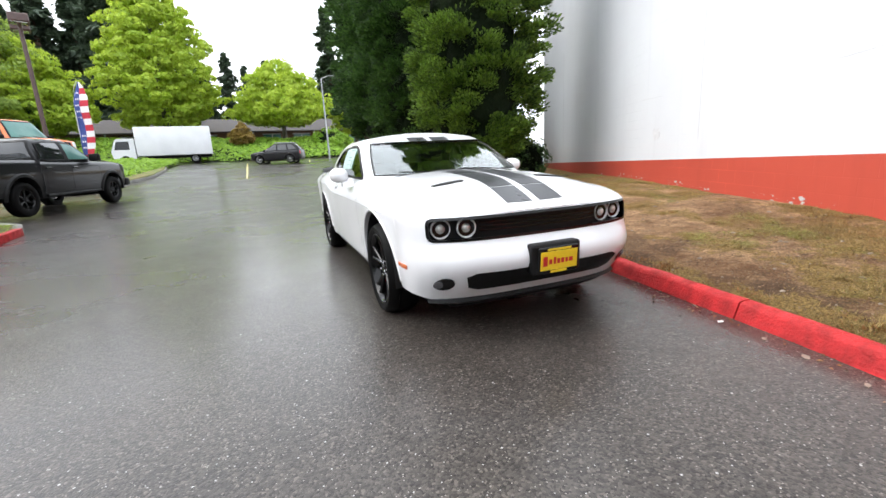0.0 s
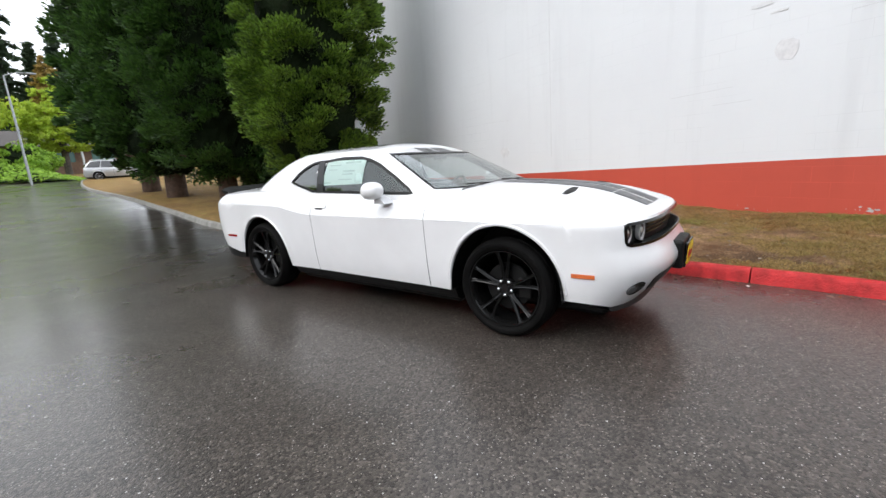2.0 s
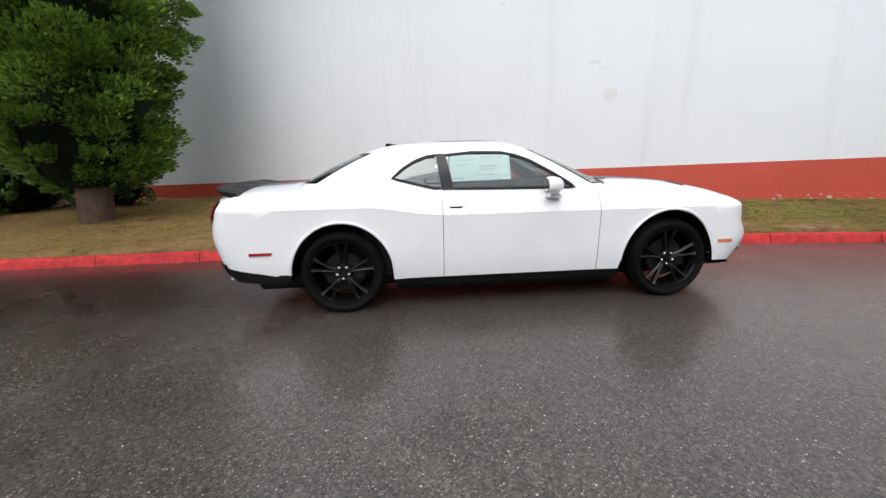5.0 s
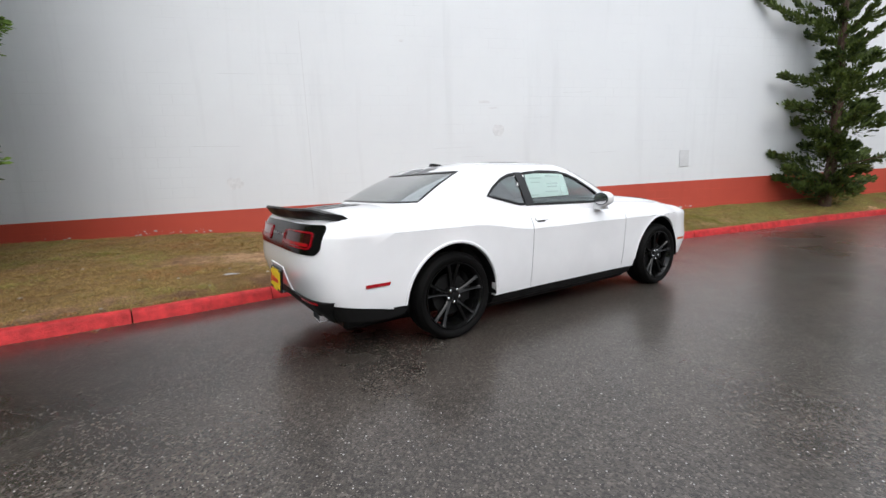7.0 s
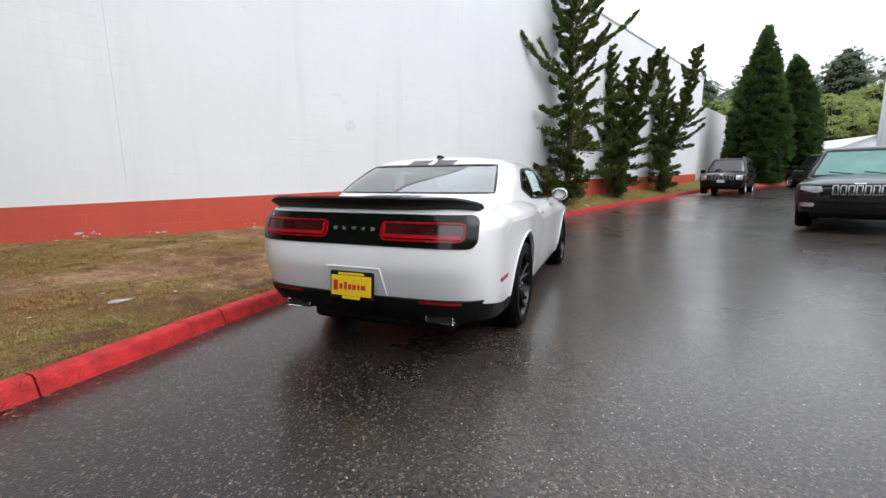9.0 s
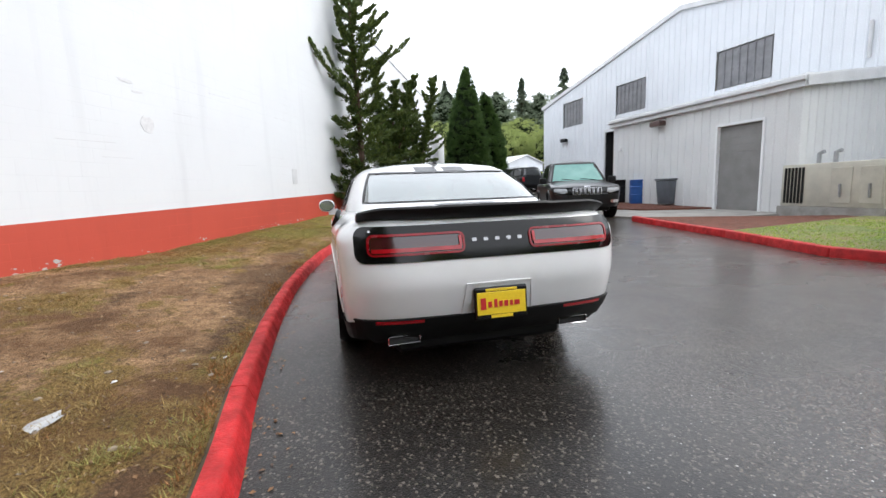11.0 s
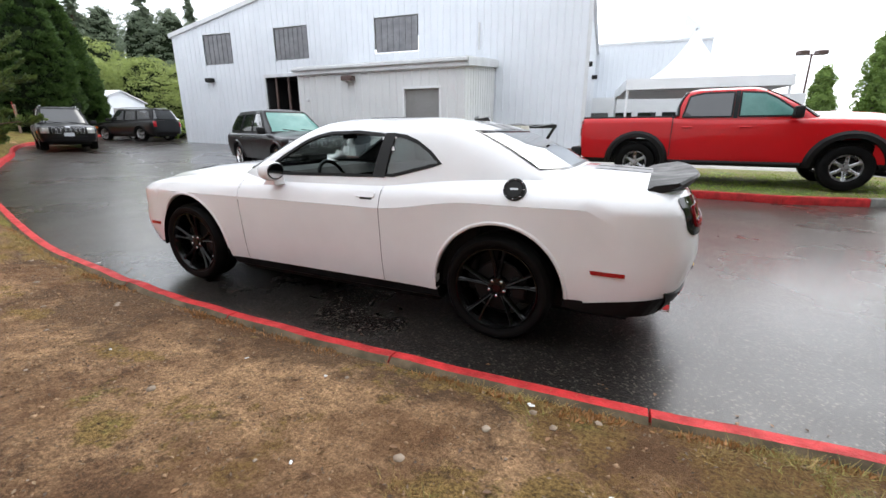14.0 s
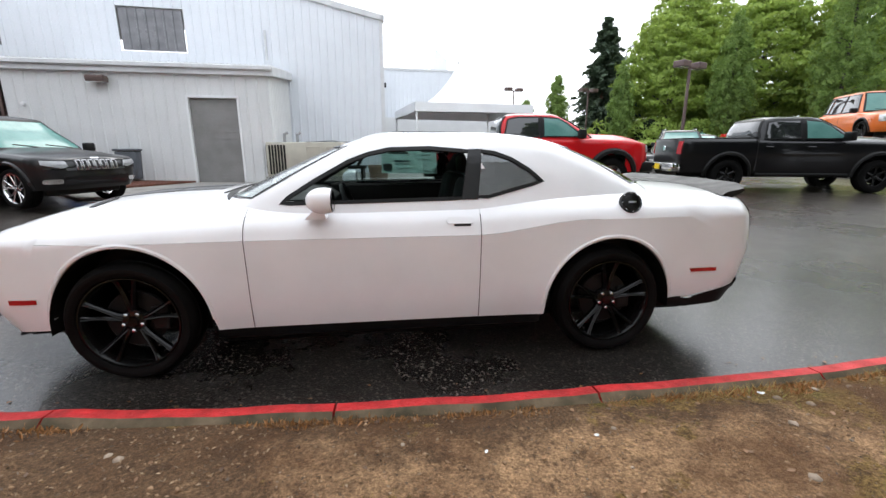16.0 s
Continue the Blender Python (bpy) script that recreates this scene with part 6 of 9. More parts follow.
def make_pickup(paint, m, label, flared, black):
    h = Hull(w=[(0.4, 0.93), (0.7, 0.98), (1.0, 1.0), (1.25, 0.985), (1.45, 0.95)],
             nose_t=[(0.4, 2.55), (0.55, 2.72), (0.8, 2.80), (1.1, 2.78), (1.3, 2.66), (1.45, 2.45)],
             tail_t=[(0.4, -2.9), (0.6, -3.02), (1.0, -3.04), (1.3, -3.02), (1.45, -3.0)],
             rim=[(-3.1, 1.36), (-1.2, 1.36), (-1.1, 1.33), (1.0, 1.30), (2.0, 1.27), (2.5, 1.20), (2.8, 1.12)],
             top=[(-3.1, 1.36), (-1.0, 1.36), (0.9, 1.46), (1.3, 1.46), (2.1, 1.43), (2.5, 1.34), (2.8, 1.16)],
             arches=((1.785, 0.44, 0.52), (-1.785, 0.44, 0.52)), floor=0.50, cf=2.1, cr=-2.85, n=4.5,
             cabin=dict(c=-0.1, z0=1.28, z1=1.88, crown=0.08, f=[(1.28, 1.42), (1.46, 1.18), (1.7, 0.78), (1.88, 0.42)], r=[(1.28, -1.10), (1.5, -1.10), (1.8, -1.0), (1.88, -0.92)],
                        w=[(1.28, 0.95), (1.5, 0.90), (1.75, 0.82), (1.88, 0.74)]))
    front = [(0.02, 1.36), (0.86, 1.36), (0.95, 1.42), (0.60, 1.68), (0.40, 1.79), (0.02, 1.82)]
    rear = [(-0.95, 1.36), (-0.10, 1.36), (-0.10, 1.82), (-0.60, 1.82), (-0.86, 1.77)]
    v = dress("pickup_truck", label, "pickup", h, paint, m, ((front, "pane_green"), (rear, "pane_dark")), 0.42, 0.86, (1.785, -1.785),
              wheel_mat="wheel_black" if black else "alloy", rim_share=0.58, flare=("satin_black", 0.06, 0.13) if flared else ("satin_black", 0.035, 0.09), front_glass="pane_green", spokes=6)
    part("pillar", wrap([(-0.08, 1.33), (0.0, 1.33), (0.0, 1.84), (-0.08, 1.84)], h.cab_side(-1), 0.1, 0.02, 0.022), M["satin_black"], v)
    part("pillar", wrap([(-0.08, 1.33), (0.0, 1.33), (0.0, 1.84), (-0.08, 1.84)], h.cab_side(1), 0.1, 0.02, 0.022), M["satin_black"], v)
    part("bed_cover", box_bm(-2.98, -1.14, -0.88, 0.88, 1.362, 1.395, 0.012), M["satin_black"], v, "flat black bed cover")
    part("bed_gap", box_bm(-1.135, -1.12, -1.005, 1.005, 0.56, 1.37), M["dark"], v)
    seam_lines(v, h, (1.28, 0.0, -0.98), 0.56, 1.28, paint)
    for e in (1, -1):
        for x in (0.15, -0.85):
            part("door_handle", box_bm(x - 0.10, x + 0.10, e * 1.0 - 0.02, e * 1.0 + 0.02, 1.14, 1.18, 0.012), M[paint], v)
        part("tail_light", wrap([(e * 0.80, 0.98), (e * 0.96, 0.98), (e * 0.96, 1.30), (e * 0.82, 1.30)], h.face(False), 0.1, 0.04, 0.02), M["red_lens"], v, "red tail light")
        part("headlight", wrap([(e * 0.62, 0.98), (e * 0.93, 0.98), (e * 0.93, 1.16), (e * 0.66, 1.16)], h.face(True), 0.1, 0.03, 0.012), M["lamp_white"], v, "clear headlight")
        part("side_step", tube([(1.1, e * 0.98, 0.46), (-1.1, e * 0.98, 0.46)], 0.04, 10), M["satin_black"], v)
    part("grille", wrap([(-0.58, 0.80), (0.58, 0.80), (0.62, 1.18), (-0.62, 1.18)], h.face(True), 0.2, 0.03, 0.015), M["satin_black"], v, "black crosshair grille")
    part("grille_bar", wrap([(-0.6, 0.97), (0.6, 0.97), (0.6, 1.02), (-0.6, 1.02)], h.face(True), 0.2, 0.03, 0.035), M["gloss_black"], v)
    part("grille_bar", wrap([(-0.03, 0.80), (0.03, 0.80), (0.03, 1.18), (-0.03, 1.18)], h.face(True), 0.2, 0.03, 0.035), M["gloss_black"], v)
    part("front_bumper", box_bm(2.55, 2.86, -0.95, 0.95, 0.50, 0.76, 0.06, 2), M["satin_black"], v, "black front bumper", smooth=40)
    part("rear_bumper", box_bm(-3.2, -2.96, -0.96, 0.96, 0.52, 0.74, 0.04, 2), M["satin_black" if flared else "chrome"], v, "stepped rear bumper", smooth=40)
    part("rear_plate", box_bm(-3.215, -3.2, -0.16, 0.16, 0.56, 0.72), M["plate_yellow"], v, "yellow dealer plate")
    part("badge", box_bm(-3.06, -3.03, -0.07, 0.07, 1.05, 1.19, 0.01), M["chrome"], v, "chrome tailgate badge shape")
    add_mirror(v, 0.92, 1.10, 1.42, "satin_black", 1.2)
    return v


def make_suv(paint, m, label, boxy, length=4.86, wb=2.915, height=1.74, rack=True, wheels="alloy", grille="chrome", plate=True, front_glass="pane_green", name="suv"):
    f, r = wb / 2 + 0.86, -(length - wb / 2 - 0.86)
    s = 0.0 if boxy else 1.0
    zr = height - 0.06
    h = Hull(w=[(0.3, 0.86), (0.55, 0.93), (0.8, 0.955), (1.0, 0.945), (1.15, 0.90)],
             nose_t=[(0.3, f - 0.12), (0.5, f), (0.75, f), (0.95, f - 0.05 - 0.04 * s), (1.1, f - 0.25)],
             tail_t=[(0.3, r + 0.1), (0.5, r), (0.9, r + 0.02), (1.15, r + 0.05)],
             rim=[(r, 1.06), (0.8, 1.03), (1.2, 1.0), (f - 0.3, 0.95 - 0.03 * s), (f, 0.90 - 0.03 * s)],
             top=[(r, 1.08), (0.8, 1.12), (1.2, 1.10), (f - 0.4, 1.05 - 0.04 * s), (f, 0.94 - 0.04 * s)],
             arches=((wb / 2, 0.37, 0.43), (-wb / 2, 0.37, 0.43)), floor=0.34, cf=f - 0.5, cr=r + 0.35, n=4.0 if boxy else 3.2,
             cabin=dict(c=-0.5, z0=1.0, z1=zr, crown=0.06, f=[(1.0, 1.08), (1.15, 0.98 - 0.1 * s), (zr - 0.2, 0.66 - 0.32 * s), (zr, 0.50 - 0.42 * s)],
                        r=[(1.0, r + 0.06), (1.3, r + 0.10 + 0.06 * s), (zr, r + 0.26 + 0.34 * s)], w=[(1.0, 0.90), (1.2, 0.85), (zr - 0.15, 0.74), (zr, 0.68)]))
    t = zr - 0.08
    fd = [(-0.22, 1.09), (0.72 - 0.1 * s, 1.09), (0.42 - 0.38 * s, t), (-0.22, t)]
    rd = [(-1.12, 1.10), (-0.30, 1.10), (-0.30, t), (-1.02, t)]
    qd = [(r + 0.32 + 0.05 * s, 1.14), (-1.22, 1.11), (-1.12, t), (r + 0.45 + 0.28 * s, t - 0.03 * s)]
    v = dress(name, label, "car", h, paint, m, ((fd, "pane_dark"), (rd, "pane_dark"), (qd, "pane_dark")), 0.37, 0.80, (wb / 2, -wb / 2), wheel_mat=wheels, rim_share=0.75,
              flare=("satin_black" if boxy else paint, 0.025, 0.06), front_glass=front_glass, spokes=5, twin=not boxy)
    seam_lines(v, h, (0.85, -0.26, -1.1), 0.42, 1.0)
    gz0, gz1 = (0.66, 0.90) if boxy else (0.69, 0.88)
    gr = part("grille", wrap([(-0.55, gz0), (0.55, gz0), (0.55, gz1), (-0.55, gz1)], h.face(True), 0.2, 0.02, 0.012), M["gloss_black" if grille == "chrome" else grille], v, "bright seven-slot grille")
    pitch, hw = (0.15, 0.056) if boxy else (0.112, 0.038)
    for k in range(7):
        y = pitch * (k - 3)
        if grille == "chrome":
            part("slot_rim", outline([(y - hw, gz0 + 0.016), (y + hw, gz0 + 0.016), (y + hw, gz1 - 0.014), (y - hw, gz1 - 0.014)], 0.012 if boxy else 0.020, h.face(True), 0.022), M["alloy"], gr, "bright slot surround")
        part("slot", wrap([(y - hw - 0.004, gz0 + 0.012), (y + hw + 0.004, gz0 + 0.012), (y + hw + 0.004, gz1 - 0.012), (y - hw - 0.004, gz1 - 0.012)], h.face(True), 0.2, 0.02, 0.018), M["dark"], gr)
    for e in (1, -1):
        a = sorted((e * 0.60, e * 0.85))
        part("headlight", wrap([(a[0], gz0 + 0.02), (a[1], gz0 + 0.02), (a[1], gz1), (a[0], gz1)], h.face(True), 0.1, 0.02, 0.012), M["lamp_white" if boxy else "gloss_black"], v, "clear headlight")
        if not boxy:
            part("lens", wrap([(e * 0.52, gz0 + 0.07), (e * 0.62, gz0 + 0.04), (e * 0.86, gz0 + 0.10), (e * 0.86, gz1 - 0.01), (e * 0.54, gz1 - 0.03)][::e], h.face(True), 0.1, 0.02, 0.018), M["steel"], v, "clear swept headlight")
        if boxy:
            part("turn_light", wrap([(h.cf + 0.02, gz0 + 0.02), (h.cf + 0.2, gz0 + 0.02), (h.cf + 0.2, gz0 + 0.12), (h.cf + 0.02, gz0 + 0.12)], lambda x, z, e=e: Vector((x, e * h.half(h.cf, z) * max(0.0, 1 - ((x - h.cf) / (spline_at(h.nose_t, z) - h.cf)) ** h.n) ** (1 / h.n), z)), 0.1, 0.02, 0.012), M["amber"], v, "amber turn light")
        part("tail_light", wrap([(e * 0.72, 0.75), (e * 0.86, 0.75), (e * 0.86, 1.02), (e * 0.72, 1.02)], h.face(False), 0.1, 0.04, 0.02), M["red_lens"], v, "red tail light")
        for x in (0.0, -1.0):
            part("door_handle", box_bm(x - 0.09, x + 0.09, e * 0.95 - 0.015, e * 0.95 + 0.02, 0.92, 0.95, 0.008), M[paint], v)
        if rack:
            rl = part("roof_rail", tube([(0.30 - 0.3 * s, e * 0.58, zr + 0.03), (0.2 - 0.3 * s, e * 0.58, zr + 0.085), (r + 0.75, e * 0.58, zr + 0.085), (r + 0.6, e * 0.58, zr + 0.02)], 0.02, 8), M["steel"], v, "roof rail")
    part("lower_intake", wrap([(-0.6, 0.42), (0.6, 0.42), (0.6, 0.58), (-0.6, 0.58)], h.face(True), 0.2, 0.02, 0.012), M["satin_black"], v)
    if not boxy:
        for e in (1, -1):
            part("fog_lamp", wrap(rounded(min(e * 0.62, e * 0.86), max(e * 0.62, e * 0.86), 0.46, 0.54, 0.03), h.face(True), 0.1, 0.02, 0.012), M["chrome"], v)
    if plate:
        part("front_plate", wrap([(-0.16, 0.56), (0.16, 0.56), (0.16, 0.70), (-0.16, 0.70)], h.face(True), 0.2, 0.02, 0.03), M["plate_white"], v, "pale number plate without writing")
    part("badge", wrap([(-0.08, gz1 + 0.015), (0.08, gz1 + 0.015), (0.08, gz1 + 0.04), (-0.08, gz1 + 0.04)], h.face(True), 0.2, 0.02, 0.012), M["chrome"], v)
    add_mirror(v, 0.78, 1.03, 1.12, "satin_black")
    for y0, y1 in ((0.5, 0.05), (-0.05, -0.5)):
        part("wiper", tube([(1.06, y0, 1.10), (0.98, y1, 1.16)], 0.012, 6), M["satin_black"], v)
    return v


def make_sedan(paint, m, label, plate="plate_yellow"):
    h = Hull(w=[(0.2, 0.86), (0.5, 0.93), (0.75, 0.94), (0.95, 0.88)],
             nose_t=[(0.2, 2.25), (0.4, 2.42), (0.6, 2.45), (0.8, 2.38), (0.95, 2.2)], tail_t=[(0.2, -2.3), (0.5, -2.5), (0.9, -2.5), (1.05, -2.45)],
             rim=[(-2.5, 0.98), (0.8, 0.95), (1.6, 0.90), (2.2, 0.82), (2.45, 0.76)], top=[(-2.5, 1.03), (0.8, 1.03), (1.5, 0.99), (2.1, 0.90), (2.45, 0.80)],
             arches=((1.52, 0.35, 0.40), (-1.52, 0.35, 0.40)), floor=0.25, cf=1.9, cr=-2.0, n=3.2,
             cabin=dict(c=-0.3, z0=0.93, z1=1.40, crown=0.06, f=[(0.93, 1.15), (1.4, 0.15)], r=[(0.93, -1.95), (1.4, -1.05)], w=[(0.93, 0.86), (1.2, 0.76), (1.4, 0.62)]))
    v = dress("sedan", label, "car", h, paint, m, (([(-0.2, 1.02), (0.72, 1.02), (0.25, 1.33), (-0.2, 1.35)], "pane_dark"), ([(-1.3, 1.05), (-0.28, 1.03), (-0.28, 1.35), (-0.9, 1.32)], "pane_dark")), 0.35, 0.80, (1.52, -1.52), spokes=5)
    part("grille", wrap(rounded(-0.5, 0.5, 0.50, 0.70, 0.06), h.face(True), 0.2, 0.02, 0.012), M["satin_black"], v, "black grille")
    for e in (1, -1):
        part("headlight", wrap([(e * 0.56, 0.58), (e * 0.84, 0.60), (e * 0.84, 0.70), (e * 0.56, 0.70)], h.face(True), 0.1, 0.02, 0.012), M["lamp_white"], v, "clear headlight")
    part("front_plate", wrap([(-0.17, 0.36), (0.17, 0.36), (0.17, 0.48), (-0.17, 0.48)], h.face(True), 0.2, 0.02, 0.03), M[plate], v, "dealer plate")
    add_mirror(v, 0.75, 0.98, 1.02, paint, 0.8)
    return v


def on_ground(x, y, heading, dz=0.0):
    return pose(x, y, ground_z(x, y) + dz, 0, 0, heading)


make_pickup("red_paint", on_ground(-3.95, -7.9, 175, 0.13), "red crew-cab pickup with black flares, parked on grass", True, False)
make_pickup("black_paint", on_ground(-11.4, -7.9, 166.5) @ Matrix.Scale(1.05, 4), "black crew-cab pickup with black wheels and chrome bumper", False, True)
make_suv("grey_paint", on_ground(8.0, -7.0, 158) @ Matrix.Scale(1.04, 4), "dark grey five-door SUV with chrome grille surround", False, rack=False, plate=False, wheels="chrome")
make_suv("black_paint", on_ground(21.2, -7.2, 160), "black boxy SUV with roof rails and amber turn lights", True, wb=2.78, length=4.79, height=1.80, front_glass="pane_dark")
make_suv("black_paint", on_ground(24.5, -12.3, 8), "black SUV at the end of the lane", True, wb=2.7, length=4.6, height=1.74, front_glass="pane_dark")
make_sedan("grey_paint", on_ground(27.5, -15.0, 20), "dark sedan beside the metal shed", "plate_white")
make_suv("grey_paint", on_ground(-36.4, -0.4, 250), "dark compact SUV beyond the lane", False, wb=2.62, length=4.45, height=1.72, front_glass="pane_dark")
make_suv("silver_paint", on_ground(-41.0, 10.5, 60), "silver SUV beside the ivy bank", False, wb=2.71, length=4.7, height=1.72)
make_sedan("grey_paint", on_ground(-8.5, -12.6, 84), "dark grey sedan with a yellow front plate")
make_sedan("silver_paint", on_ground(-10.4, -17.6, 80), "silver sedan parked in the car lot")
make_suv("black_paint", on_ground(-12.6, -14.0, 60), "black SUV parked in the car lot", False, front_glass="pane_green")
make_sedan("grey_paint", on_ground(-15.5, -16.5, 60), "grey sedan parked in the car lot")
make_pickup("white_paint", on_ground(-30.0, -22.0, 160), "white pickup on the far side of the lot", False, False)
make_sedan("red_paint", on_ground(-31, -30, 150), "red sedan under the trees")
make_sedan("silver_paint", on_ground(-24, -28, 120), "silver sedan under the trees")


def make_orange():
    """Boxy off-roader with flat doors, round wings and a spare-wheel tail."""
    v = make_suv("orange_paint", on_ground(-18.2, -11.0, 66, 1.04), "orange boxy off-roader with black wheels on a grassy mound", True, wb=2.42, length=4.0, height=1.85, rack=False, wheels="wheel_black", grille="orange_paint", name="off_roader")
    return v


make_orange()


def make_mound():
    """Grassed display mound under the off-roader."""
    bm = bmesh.new()
    rings = []
    for h, a, b in ((-0.1, 3.5, 2.5), (0.45, 3.0, 2.0), (0.92, 2.6, 1.6), (1.04, 2.3, 1.3)):
        ring = []
        for k in range(28):
            w = 2 * math.pi * k / 28
            g = 1 + (0.08 * noise.noise(Vector((math.cos(w) * 2, math.sin(w) * 2, h * 3))) if h < 1.1 else 0)
            ring.append(bm.verts.new((a * g * math.cos(w), b * g * math.sin(w), h)))
        rings.append(ring)
    for p, q in zip(rings, rings[1:]):
        for k in range(28):
            bm.faces.new((p[k], p[(k + 1) % 28], q[(k + 1) % 28], q[k]))
    bm.faces.new(rings[-1])
    return tagged(part("display_mound", bm, M["lawn"], smooth=50, m=on_ground(-18.2, -11.0, 66)), "grassy mound with a car parked on top", "mound", kind="structure")


make_mound()


def make_box_truck():
    v = thing("box_truck", "white box truck with a plain cargo body", "truck", on_ground(-42.3, -8.9, 275), "parked vehicles")
    part("cargo_box", box_bm(-2.9, 3.0, -1.2, 1.2, 0.75, 3.25, 0.05, 2), M["tent"], v, "plain white cargo box", smooth=40)
    cab = bmesh.new()
    prism([(3.1, 0.5), (4.75, 0.5), (4.85, 1.2), (4.5, 2.15), (4.3, 2.3), (3.1, 2.3)], -1.0, 1.0, "Y", cab)
    part("cab", cab, M["tent"], v, "white cab")
    for e in (1, -1):
        part("cab_window", prism([(3.5, 1.35), (4.6, 1.35), (4.4, 2.05), (3.5, 2.05)], e * 1.0, e * 1.012), M["pane_dark"], v)
    part("cab_screen", box_bm(4.60, 4.66, -0.85, 0.85, 1.35, 2.05, m=None), M["pane_dark"], v)
    part("chassis", box_bm(-2.8, 4.5, -0.5, 0.5, 0.5, 0.74), M["satin_black"], v)
    for x in (3.9, -1.4):
        for e in (1, -1):
            make_wheel(v, x, e * 0.9, e, R=0.42, rim=0.25, w=0.24, mat="steel", twin=False, spokes=6)
    return v


make_box_truck()

# ---- buildings and yard ----
def rib_sheet(w, h, pitch=0.30, depth=0.022, top=None):
    """Ribbed cladding in the x-z plane, ribs standing to -y; top(x) may slope the upper edge."""
    bm = bmesh.new()
    pts = []
    n = max(1, int(w / pitch))
    p = w / n
    for i in range(n):
        x = i * p
        pts += [(x, 0), (x + p * 0.74, 0), (x + p * 0.80, -depth), (x + p * 0.94, -depth)]
    pts.append((w, 0))
    rows = [[bm.verts.new((x, y, 0)), bm.verts.new((x, y, top(x) if top else h))] for x, y in pts]
    for a, b in zip(rows, rows[1:]):
        bm.faces.new((a[0], b[0], b[1], a[1]))
    return bm


def panel_wall(name, parent, m, w, h, mat, openings=(), pitch=0.30, top=None):
    """Ribbed wall with rectangular openings cut right through: built in strips round them."""
    xs = sorted({0.0, w, *[o[0] for o in openings], *[o[1] for o in openings]})
    for x0, x1 in zip(xs, xs[1:]):
        cuts = sorted((o[2], o[3]) for o in openings if o[0] <= x0 + 1e-6 and o[1] >= x1 - 1e-6)
        z = 0.0
        for a, b in cuts + [(None, None)]:
            hi = a
            if hi is None:
                f = (lambda x, x0=x0, z=z: (top(x + x0) if top else h) - z)
                bm = rib_sheet(x1 - x0, 0, pitch, top=f)
            else:
                bm = rib_sheet(x1 - x0, hi - z, pitch)
            part(name, bm, mat, parent, m=m @ pose(x0, 0, z))
            z = b


